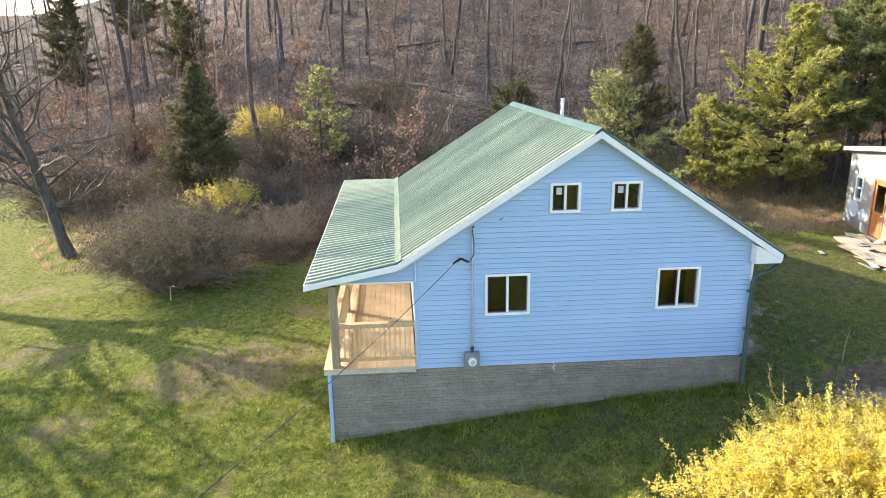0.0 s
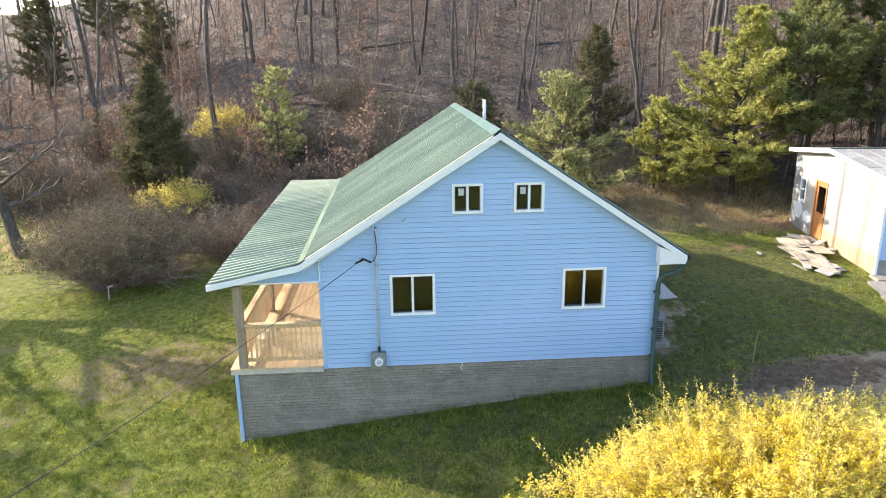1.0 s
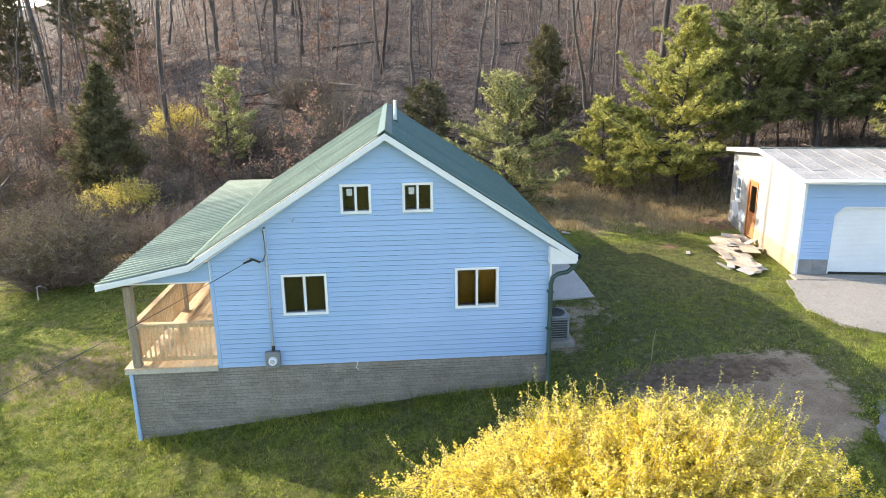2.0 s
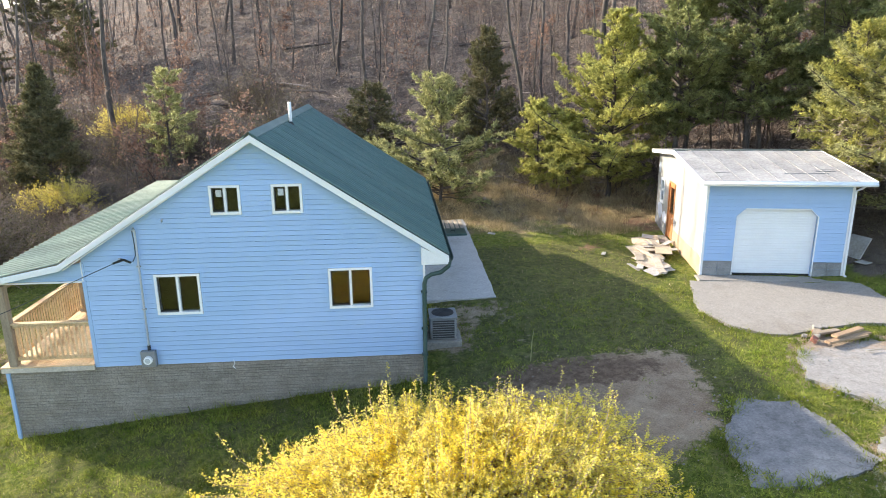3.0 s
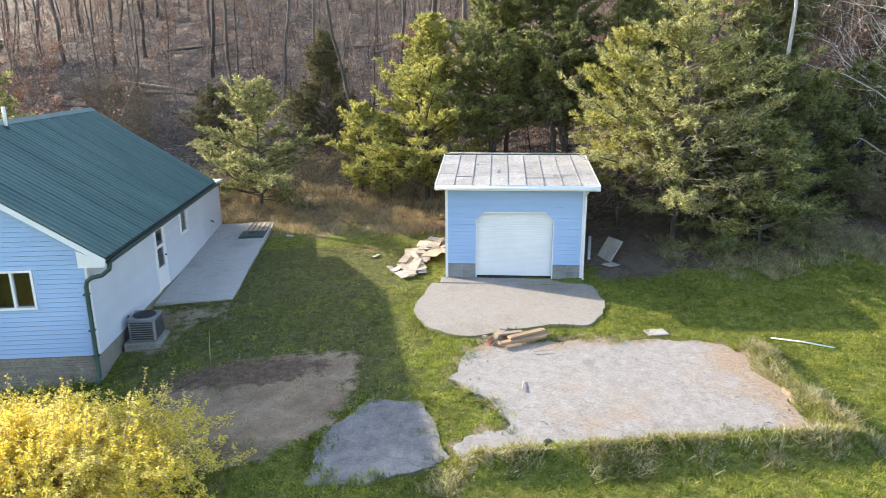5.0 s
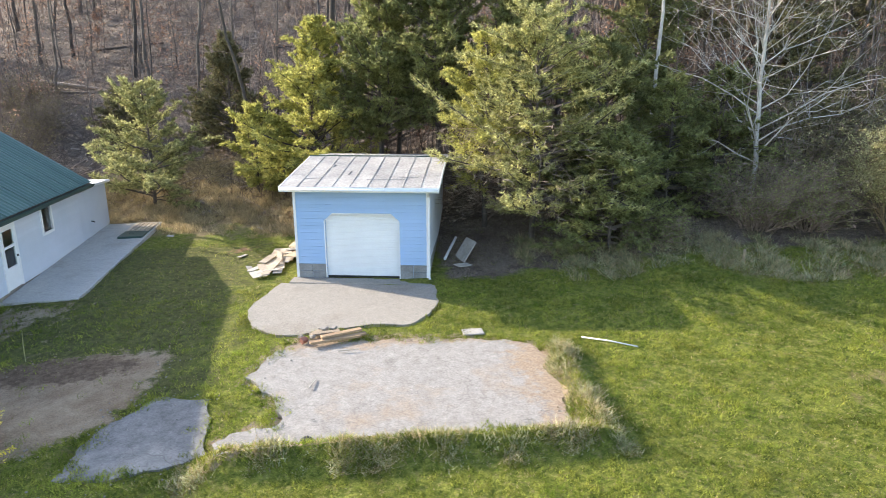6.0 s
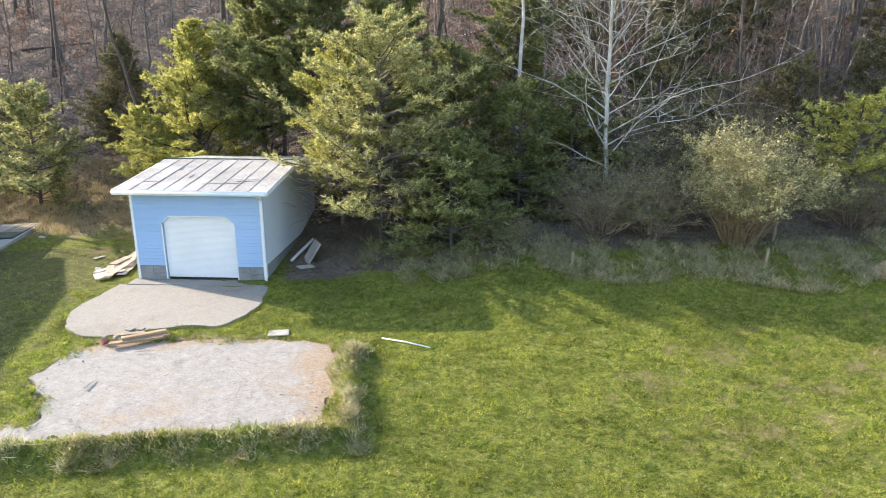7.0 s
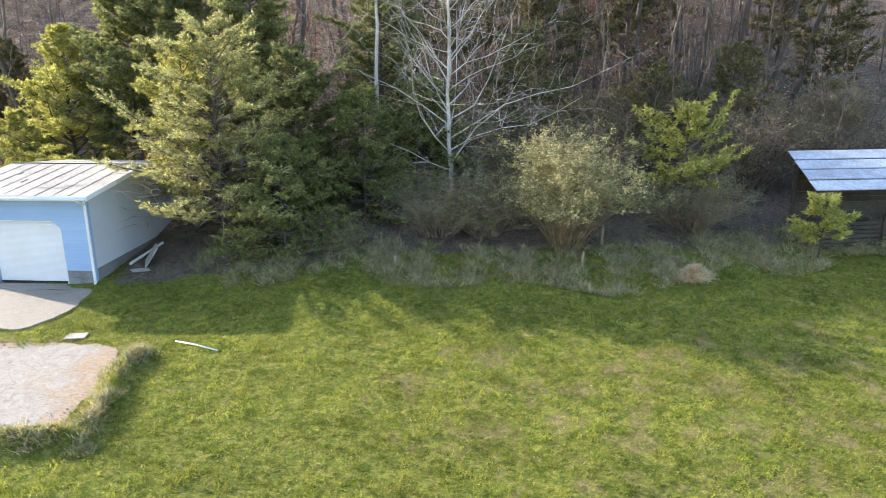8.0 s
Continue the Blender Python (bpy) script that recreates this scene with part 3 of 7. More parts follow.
dirt_v = np.maximum(dirt_v, 0.8 * np.exp(-(((GX - 9.8) / 1.0) ** 2 + ((GY - 17.4) / 1.7) ** 2)))
dry_v = 0.95 * np.exp(-(((GX + 3.4) / 3.2) ** 2 + ((GY - 18.1) / 1.5) ** 2))
for x, y, rx, ry, a in ((-9.5, 20.2, 1.6, 1.0, 0.6), (-7.2, 16.8, 1.4, 0.6, 0.7), (-13.0, 26.0, 1.8, 1.2, 0.5), (-1.4, 21.0, 1.6, 1.2, 0.5)):
    dry_v = np.maximum(dry_v, a * np.exp(-(((GX - x) / rx) ** 2 + ((GY - y) / ry) ** 2)))
dry_v = np.maximum(dry_v, 0.85 * np.exp(-((GY - hill_foot(GX) + 0.6) / 2.4) ** 2) * (GX < 24) * smooth_in(GX, -12, -7))
dry_v = np.maximum(dry_v, open_slope * smooth_in(GY - hill_foot(GX), -1.6, 0.3))
dry_v = np.maximum(dry_v, 0.5 * smooth_in(GX, 30, 33) * smooth_in(GY, 15.4, 16.8) * smooth_in(19.5 - GY, 0, 2))
# mask of painted shade: the lawn beside and before the house
lawn_shade_v = 0.85 * smooth_in(GX, 8.6, 10) * smooth_in(18.5 - GX, 0, 3) * smooth_in(25.5 - GY, 0, 2) * smooth_in(GY, 10.5, 12.5)
lawn_shade_v = np.maximum(lawn_shade_v, 0.6 * smooth_in(GX, -2, 1) * smooth_in(11 - GX, 0, 2) * smooth_in(16 - GY, 0, 1) * smooth_in(GY, 10.5, 12.5))
dry_v = np.maximum(dry_v, 0.24 * smooth_in(20 - GX, 0, 3))
dry_v = np.maximum(dry_v, 0.35 * smooth_in(GX, 28, 33) * smooth_in(15.5 - GY, 0, 3) * smooth_in(GY, 4, 7))
mud_v = np.maximum(1.1 * np.exp(-(((GX - 12.6) / 2.3) ** 2 + ((GY - 14.6) / 0.7) ** 2)), 0.6 * np.exp(-(((GX - 10.4) / 1.2) ** 2 + ((GY - 13.6) / 0.6) ** 2)))
for key, val in (("mud", mud_v), ("litter", litter_v), ("dirt", dirt_v), ("dry", dry_v), ("clay", clay_v), ("worn", lawn_shade_v)):
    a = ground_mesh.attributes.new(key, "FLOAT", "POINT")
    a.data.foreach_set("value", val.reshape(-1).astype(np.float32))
ground = tagged(new("ground", ground_mesh), "grassy yard rising into a leaf-covered wooded hillside", "ground", kind="structure")


def slab(name, outline, material, label, lift=0.03, depth=0.18, category="slab", ragged=1.0):
    """A poured slab with a ragged edge, lying on the ground's slope."""
    r = np.random.default_rng(len(outline))
    pts = []
    for (ax, ay), (bx, by) in zip(outline, outline[1:] + outline[:1]):
        n = max(2, int(math.hypot(bx - ax, by - ay) / 0.13))
        for s in range(n):
            j = r.normal(0, 0.012, 2) * ragged
            px, py = ax + (bx - ax) * s / n, ay + (by - ay) * s / n
            w = ragged * (0.08 * math.sin(2.9 * px + 3.7 * py) + 0.06 * math.sin(6.1 * px - 5.3 * py + 1) + 0.04 * math.sin(13 * px + 11 * py))
            pts.append((px + j[0] + w * (by - ay) / n / 0.16, py + j[1] - w * (bx - ax) / n / 0.16))
    p = np.array(pts)
    fit_a = np.c_[p, np.ones(len(p))]
    co = np.linalg.lstsq(fit_a, lay(p[:, 0], p[:, 1]), rcond=None)[0]
    z = fit_a @ co + lift
    bm = bmesh.new()
    top = [bm.verts.new((x, y, q)) for (x, y), q in zip(pts, z)]
    low = [bm.verts.new((x, y, q - depth)) for (x, y), q in zip(pts, z)]
    f = bm.faces.new(top)
    for i in range(len(top)):
        k = (i + 1) % len(top)
        bm.faces.new((top[i], low[i], low[k], top[k]))
    bmesh.ops.triangulate(bm, faces=[f])
    bmesh.ops.recalc_face_normals(bm, faces=bm.faces)
    return tagged(part(name, bm, material), label, category, kind="structure")


slab("concrete_slab", SLAB_MAIN, M_SLAB, "old pale concrete slab with stained ragged edges", 0.025)
slab("concrete_pad", SLAB_LOW, M_SLABD, "cracked grey concrete pad sunk in the grass", 0.012, ragged=0.6)
slab("apron", APRON, M_CONC, "rounded grey concrete apron before the garage", 0.03, ragged=0.35)
slab("patio", [(9.06, 19.15), (11.35, 19.15), (11.3, 28.0), (9.06, 28.0)], M_PATIO, "grey concrete patio along the house wall", 0.04, 0.2, ragged=0.12)

# ---- the house ----
HX0, HX1, HY0, HY1, HZ = 1.52, 9.05, 15.17, 25.45, -0.467
RX, RZ = 5.416, 4.76
LS, RS = 0.6314, 0.6612
PX = -0.45
COURSE = 0.1143
house = thing("house", 5.3, 20.0, -1.6, "blue vinyl-sided one-and-a-half-storey house with a green metal roof and wooden porch", "house")
# openings in the gable wall: x0, x1, z0, z1
GABLE_OPEN = [(3.045, 4.02, 0.765, 1.695), (6.88, 7.85, 0.775, 1.715), (4.425, 5.07, 3.03, 3.66), (5.755, 6.4, 3.03, 3.66)]


def roof_under(x):
    return RZ - 0.14 - (RX - x) * LS if x < RX else RZ - 0.14 - (x - RX) * RS


def wall_columns(mb, xs, y0, y1, z0, top, holes):
    """A wall in columns with sloped tops, open where the windows are."""
    for a, b in zip(xs[:-1], xs[1:]):
        mid = (a + b) / 2
        cuts = sorted((h[2], h[3]) for h in holes if h[0] < mid < h[1])
        lo = z0
        for c0, c1 in cuts:
            mb.box(a, b, y0, y1, lo, c0)
            lo = c1
        mb.prism([(a, 0, lo), (b, 0, lo), (b, 0, top(b)), (a, 0, top(a))], (0, y0, 0), (0, y1, 0))


def segments(x0, x1, z0, z1, holes):
    """What is left of a course between the openings."""
    out, lo = [], x0
    zc = (z0 + z1) / 2
    for h in sorted(holes):
        if h[2] - 0.02 < zc < h[3] + 0.02:
            if h[0] > lo:
                out.append((lo, h[0]))
            lo = max(lo, h[1])
    if x1 > lo:
        out.append((lo, x1))
    return out


xs = sorted({HX0, RX, HX1, *(h[0] for h in GABLE_OPEN), *(h[1] for h in GABLE_OPEN)})
mb = MB()
wall_columns(mb, xs, HY0, HY0 + 0.14, HZ, roof_under, GABLE_OPEN)
front_wall = part("front_wall", mb, M_BLUE, house, "gable wall clad in blue horizontal siding")
side_holes = [(19.75, 20.72, HZ, 1.6), (22.45, 23.2, 0.72, 1.66)]
mb = MB()
for a, b, z0, z1 in ((HY0 + 0.14, 19.75, HZ, 2.2), (19.75, 20.72, 1.6, 2.2), (20.72, 22.45, HZ, 2.2), (22.45, 23.2, HZ, 0.72), (22.45, 23.2, 1.66, 2.2), (23.2, HY1, HZ, 2.2)):
    mb.box(HX1 - 0.14, HX1, a, b, z0, z1)
side_wall = part("side_wall", mb, M_SIDEWHITE, house, "pale vinyl-sided long wall")
part("porch_wall", MB().box(HX0, HX0 + 0.14, HY0 + 0.14, HY1, HZ, 2.2), M_BLUE, house)
mb = MB()
wall_columns(mb, [HX0, RX, HX1], HY1 - 0.14, HY1, HZ - 0.6, roof_under, [])
part("back_wall", mb, M_BLUE, house)
# floors and inner walls coloured near-black, so the gloom behind the glass is painted
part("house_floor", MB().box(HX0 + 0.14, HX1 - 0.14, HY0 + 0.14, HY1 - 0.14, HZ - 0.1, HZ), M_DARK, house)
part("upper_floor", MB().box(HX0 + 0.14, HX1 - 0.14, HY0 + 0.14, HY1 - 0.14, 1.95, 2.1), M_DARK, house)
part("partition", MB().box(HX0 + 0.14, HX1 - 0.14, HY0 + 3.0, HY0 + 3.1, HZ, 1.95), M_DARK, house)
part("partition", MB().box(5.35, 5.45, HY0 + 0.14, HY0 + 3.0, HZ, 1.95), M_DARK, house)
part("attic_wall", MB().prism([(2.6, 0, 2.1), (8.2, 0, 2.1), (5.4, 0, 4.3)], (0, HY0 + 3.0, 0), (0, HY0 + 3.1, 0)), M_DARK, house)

# foundation with its stone-faced panels
mb = MB()
mb.box(PX, HX1 - 0.02, HY0 - 0.0, HY0 + 0.15, -2.6, HZ)
mb.box(HX1 - 0.17, HX1 - 0.02, HY0 + 0.15, HY1, -1.9, HZ)
mb.box(PX, PX + 0.15, HY0 + 0.15, HY1 + 1.4, -2.6, HZ)
mb.box(PX + 0.15, HX1 - 0.17, HY1 - 0.15, HY1, -2.4, HZ)
foundation = part("foundation", mb, M_MORTAR, house, "grey stacked-stone foundation")
part("corner_strip", MB().box(PX - 0.03, PX + 0.05, HY0 - 0.05, HY0 + 0.06, -2.5, -0.5), M_BLUE, house, bevel=0.006)

# windows


def slider(x0, x1, z0, z1, sticker):
    """A white sliding window: casing, two panes, a dark screened sash."""
    w = tagged(thing("window", (x0 + x1) / 2, HY0, z0), "white vinyl sliding window with dark panes")
    hang(w, house)
    w.matrix_parent_inverse = Matrix.Translation(-house.location)
    b, y0, y1 = 0.047, HY0 - 0.05, HY0 + 0.1

    def sub(name, m, mt, label="", bevel=0.0):
        ob = part(name, m, mt, None, label, bevel)
        ob.parent = w
        ob.matrix_parent_inverse = Matrix.Translation(-w.location)
        return ob

    m = MB()
    m.box(x0 - 0.01, x0 + b, y0, y1, z0 - 0.01, z1 + 0.01).box(x1 - b, x1 + 0.01, y0, y1, z0 - 0.01, z1 + 0.01)
    m.box(x0 + b, x1 - b, y0, y1, z1 - b, z1 + 0.01).box(x0 + b, x1 - b, y0 - 0.012, y1, z0 - 0.01, z0 + b)
    sub("window_frame", m, M_WHITE)
    xm = (x0 + x1) / 2
    sub("mullion", MB().box(xm - 0.026, xm + 0.026, y0 + 0.015, y1 - 0.03, z0 + b, z1 - b), M_WHITE)
    s = 0.022
    m = MB()
    m.box(x0 + b, x0 + b + s, y0 + 0.03, y0 + 0.06, z0 + b, z1 - b).box(xm - 0.026 - s, xm - 0.026, y0 + 0.03, y0 + 0.06, z0 + b, z1 - b)
    m.box(x0 + b + s, xm - 0.026 - s, y0 + 0.03, y0 + 0.06, z0 + b, z0 + b + s * 1.6).box(x0 + b + s, xm - 0.026 - s, y0 + 0.03, y0 + 0.06, z1 - b - s, z1 - b)
    sub("screen_sash", m, M_SASH, "dark screen sash")
    sub("pane", MB().box(x0 + b, xm - 0.026, HY0 + 0.03, HY0 + 0.036, z0 + b, z1 - b), M_GLASS)
    sub("pane", MB().box(xm + 0.026, x1 - b, HY0 + 0.03, HY0 + 0.036, z0 + b, z1 - b), M_GLASS)
    if sticker:
        xc = (x0 + b + xm - 0.026) / 2 + 0.02
        sub("sticker", MB().box(xc - 0.06, xc + 0.06, y0 + 0.05, y0 + 0.053, z1 - 0.25, z1 - 0.1), M_STICKER, "pale paper maker's sticker")


for n, (a, b, c, d) in enumerate(GABLE_OPEN):
    slider(a, b, c, d, n > 1)

# side window and storm door
m = MB()
m.box(HX1 - 0.02, HX1 + 0.04, 22.41, 22.5, 0.68, 1.7).box(HX1 - 0.02, HX1 + 0.04, 23.15, 23.24, 0.68, 1.7)
m.box(HX1 - 0.02, HX1 + 0.04, 22.5, 23.15, 0.68, 0.77).box(HX1 - 0.02, HX1 + 0.04, 22.5, 23.15, 1.61, 1.7)
part("side_window_frame", m, M_WHITE, house)
part("side_window_pane", MB().box(HX1 - 0.06, HX1 - 0.054, 22.48, 23.17, 0.75, 1.63), M_GLASS, house)
door = part("door", MB().box(HX1 - 0.03, HX1 + 0.02, 19.82, 20.65, HZ + 0.03, 0.25).box(HX1 - 0.03, HX1 + 0.02, 19.82, 19.94, 0.25, 1.53).box(HX1 - 0.03, HX1 + 0.02, 20.53, 20.65, 0.25, 1.53).box(HX1 - 0.03, HX1 + 0.02, 19.94, 20.53, 0.85, 0.93).box(HX1 - 0.03, HX1 + 0.02, 19.94, 20.53, 1.42, 1.53), M_WHITE, house, "white storm door with glass panels")
part("door_glass", MB().box(HX1 - 0.012, HX1 - 0.006, 19.94, 20.53, 0.25, 0.85), M_GLASS, door)
part("door_glass", MB().box(HX1 - 0.012, HX1 - 0.006, 19.94, 20.53, 0.93, 1.42), M_GLASS, door)
part("door_handle", MB().box(HX1 + 0.02, HX1 + 0.07, 20.57, 20.61, 0.5, 0.56), M_BLACK, door, bevel=0.008)
part("door_casing", MB().box(HX1 - 0.02, HX1 + 0.03, 19.74, 19.82, HZ, 1.62).box(HX1 - 0.02, HX1 + 0.03, 20.65, 20.73, HZ, 1.62).box(HX1 - 0.02, HX1 + 0.03, 19.82, 20.65, 1.53, 1.62), M_WHITE, house)
part("hose_tap", MB().tube([(HX1, 26.4, 0.28), (HX1 + 0.1, 26.4, 0.28), (HX1 + 0.12, 26.4, 0.22)], [0.025, 0.025, 0.02], 6), M_BLACK, house)

# rear addition
mb = MB().box(3.2, HX1, HY1 + 0.002, 28.2, -1.2, 1.56)
part("addition_wall", mb, M_SIDEWHITE, house)
part("addition_roof", MB().prism([(3.0, 25.46, 1.72), (9.22, 25.46, 1.72), (9.22, 28.35, 1.56), (3.0, 28.35, 1.56)], (0, 0, 0), (0, 0, 0.1)), M_WHITE, house, "white-edged low roof", bevel=0.01)

# roof: deck, ribbed sheets, ridge cap, trims
YR0, YR1 = 14.95, 25.6
mb = MB()
for (xa, za), (xb, zb) in (((1.14, 2.06), (RX, RZ)), ((RX, RZ), (9.59, 2.0))):
    mb.prism([(xa, 0, za - 0.045), (xb, 0, zb - 0.045), (xb, 0, zb - 0.13), (xa, 0, za - 0.13)], (0, YR0 + 0.03, 0), (0, YR1 - 0.03, 0))
roof = part("roof", mb, M_DARK, house, "green ribbed metal roof")


def porch_edge(u, v):
    """The porch roof's slightly twisted sheet: u along the house, v down from the kink to the eave."""
    a = Vector((1.15, YR0, 2.07)).lerp(Vector((1.18, 26.0, 2.07)), u)
    b = Vector((-0.82, YR0, 1.665)).lerp(Vector((-0.82, 27.4, 1.85)), u)
    return a.lerp(b, v)


mb = MB()
for k in range(16):
    ua, ub = 0.004 + 0.992 * k / 16, 0.004 + 0.992 * (k + 1) / 16
    q = [porch_edge(ua, 0), porch_edge(ub, 0), porch_edge(ub, 0.985), porch_edge(ua, 0.985)]
    mb.prism(q, (0, 0, -0.13), (0, 0, -0.035))
porch_roof = part("porch_roof", mb, M_DECK, house, "low green metal porch roof")
for (xa, za), (xb, zb), nm in (((1.13, 1.96), (RX, RZ - 0.1), "rake_trim"), ((9.6, 1.9), (RX, RZ - 0.1), "rake_trim")):
    part(nm, MB().prism([(xa, 0, za - 0.06), (xb, 0, zb - 0.06), (xb, 0, zb + 0.085), (xa, 0, za + 0.085)], (0, YR0 - 0.02, 0), (0, YR0 + 0.02, 0)), M_WHITE, house, bevel=0.004)
part("rake_trim", MB().prism([(-0.83, 0, 1.52), (1.13, 0, 1.9), (1.13, 0, 2.045), (-0.83, 0, 1.65)], (0, YR0 - 0.02, 0), (0, YR0 + 0.02, 0)), M_WHITE, house, bevel=0.004)
part("rake_soffit", MB().prism([(1.2, 0, 1.9), (RX, 0, RZ - 0.17), (RX, 0, RZ - 0.145), (1.2, 0, 1.925)], (0, YR0 + 0.02, 0), (0, HY0, 0)), M_WHITE, house)
part("rake_soffit", MB().prism([(9.55, 0, 1.87), (RX, 0, RZ - 0.17), (RX, 0, RZ - 0.145), (9.55, 0, 1.895)], (0, YR0 + 0.02, 0), (0, HY0, 0)), M_WHITE, house)
part("eave_return", MB().prism([(8.98, 0, 2.2), (9.58, 0, 1.93), (9.58, 0, 1.79), (8.98, 0, 1.79)], (0, YR0 - 0.01, 0), (0, HY0 + 0.05, 0)), M_WHITE, house, "white boxed eave end", bevel=0.006)
part("eave_soffit", MB().box(HX1, 9.56, HY0 + 0.05, HY1, 1.8, 1.83), M_WHITE, house)
part("eave_fascia", MB().box(9.54, 9.575, HY0 + 0.05, YR1, 1.8, 1.96), M_GREEN, house)
part("porch_fascia", MB().prism([porch_edge(0, 1.0), porch_edge(1, 1.0), porch_edge(1, 1.015), porch_edge(0, 1.015)], (0, 0, -0.15), (0, 0, -0.015)), M_WHITE, house)
# gutter and downspout
m = MB()
prof = [(9.6, 1.96), (9.6, 1.85), (9.66, 1.84), (9.7, 1.9), (9.71, 1.96), (9.7, 1.96), (9.69, 1.905), (9.655, 1.855), (9.61, 1.86), (9.61, 1.96)]
m.prism([(x, 0, z) for x, z in prof], (0, YR0 + 0.05, 0), (0, YR1, 0))
part("gutter", m, M_GREEN, house, "dark green metal gutter")
dpath = [(9.63, 15.1, 1.86), (9.6, 15.1, 1.7), (9.42, 15.09, 1.56), (9.2, 15.08, 1.52), (9.08, 15.07, 1.44), (9.04, 15.065, 1.3), (9.03, 15.065, -0.98), (9.02, 15.0, -1.08), (9.0, 14.93, -1.12)]
spout = part("downspout", MB().tube(dpath, [0.052] * 9, 8), M_GREEN, house, "dark green downspout", smooth=True)
for z in (1.1, 0.2, -0.45):
    part("strap", MB().box(8.96, 9.1, 15.0, 15.13, z, z + 0.03), M_GREEN, spout)
part("corner_trim", MB().box(HX1 - 0.03, HX1 + 0.02, HY0 - 0.025, HY0 + 0.06, HZ, 1.79), M_WHITE, house, bevel=0.004)
part("corner_trim", MB().box(HX0 - 0.03, HX0 + 0.055, HY0 - 0.026, HY0 + 0.05, HZ, 2.02), M_BLUE, house, bevel=0.004)
part("gable_divider", MB().box(HX0 - 0.005, HX0 + 0.012, HY0 - 0.04, HY0 - 0.026, 1.6, 2.05), M_WHITE, house)
part("vent_pipe", MB().tube([(5.66, 19.33, 4.5), (5.66, 19.33, 5.2)], [0.045, 0.045], 10), M_WHITE, house, "white plastic vent pipe", smooth=True)
part("pipe_boot", MB().tube([(5.66, 19.33, 4.58), (5.66, 19.33, 4.68)], [0.1, 0.05], 10), M_BLACK, house)

# power entry: conduit, meter, bracket, cable
part("conduit", MB().tube([(2.75, 15.11, 0.02), (2.77, 15.11, 2.72), (2.77, 15.07, 2.78), (2.75, 15.02, 2.74)], [0.022, 0.022, 0.03, 0.03], 8), M_SIDEWHITE, house, "grey service conduit", smooth=True)
meter = part("electric_meter", MB().box(2.57, 2.9, 15.0, 15.13, -0.45, -0.07), M_ACGREY, house, "grey electric meter box with a round glass dial", bevel=0.012)
part("dial_ring", MB().tube([(2.74, 15.02, -0.27), (2.74, 14.93, -0.27)], [0.1, 0.092], 14), M_WHITE, meter)
part("dial_face", MB().tube([(2.74, 14.93, -0.27), (2.74, 14.915, -0.27)], [0.06, 0.045], 14), M_GREY, meter)
part("conduit_hub", MB().tube([(2.75, 15.1, -0.08), (2.75, 15.1, 0.04)], [0.035, 0.035], 8), M_BLACK, house)
for z in (0.9, 1.9):
    part("conduit_clip", MB().box(2.72, 2.8, 15.08, 15.14, z, z + 0.03), M_GREY, house)
part("cable_bracket", MB().tube([(2.42, 15.13, 2.08), (2.42, 15.0, 2.1), (2.42, 14.97, 2.14)], [0.02, 0.02, 0.03], 6), M_GREY, house)
part("drip_loop", MB().tube([(2.75, 15.02, 2.74), (2.78, 14.99, 2.4), (2.77, 14.99, 2.2), (2.7, 14.99, 2.06), (2.62, 14.98, 2.05), (2.55, 14.98, 2.12), (2.45, 14.98, 2.14)], [0.01] * 7, 6), M_BLACK, house, smooth=True)
part("siding_bracket", MB().tube([(3.36, 15.14, 2.9), (3.37, 15.08, 2.93), (3.42, 15.06, 2.98)], [0.018, 0.018, 0.01], 6), M_GREY, house)
part("loose_wire", MB().tube([(4.6, 15.12, -0.4), (4.62, 15.1, -0.5), (4.58, 15.1, -0.56), (4.63, 15.1, -0.62)], [0.007] * 4, 5), M_WHITE, house)
cable = thing("power_cable", 2.45, 14.98, 2.1, "twisted black overhead power cable", "cable")
pts, pts2 = [], []
for i in range(41):
    s = i * 0.6
    c = Vector((2.45 - 0.438 * s, 15.0 - 0.894 * s, 2.1 - 0.105 * s + 0.0052 * s * s))
    w = i * 1.1
    pts.append(c)
    pts2.append(c + 0.008 * Vector((math.cos(w), 0.2, math.sin(w))))
part("cable_core", MB().tube(pts, [0.0045] * 41, 6), M_SASH, cable, smooth=True)
part("cable_wrap", MB().tube(pts2, [0.004] * 41, 5), M_SASH, cable, smooth=True)
part("splice", MB().tube([pts[0] + Vector((0.03, 0, 0.0)), pts[0] + Vector((-0.12, -0.16, -0.03))], [0.028, 0.022], 6), M_BLACK, cable)
part("splice", MB().tube([(2.66, 14.98, 2.04), (2.5, 14.97, 2.12)], [0.026, 0.026], 6), M_BLACK, cable)

# ---- porch ----
DZ = -0.36
porch = thing("porch", 0.5, 20.0, -0.5, "new wooden porch with a railing along the house", "porch")
part("rim_board", MB().box(PX - 0.1, HX0 - 0.03, HY0 - 0.07, HY0 - 0.03, DZ - 0.15, DZ - 0.03), M_RIM, porch, "pale bleached rim board", bevel=0.004)
part("rim_board", MB().box(PX - 0.1, PX - 0.06, HY0 - 0.03, 26.8, DZ - 0.15, DZ - 0.03), M_RIM, porch, bevel=0.004)
part("joist_frame", MB().box(PX - 0.05, HX0 - 0.01, HY0 + 0.0, 26.75, DZ - 0.14, DZ - 0.035), M_POST, porch)
post_mesh = mesh_of("post", MB().box(-0.085, 0.085, -0.085, 0.085, DZ, 1.55), M_POST, 0.008)


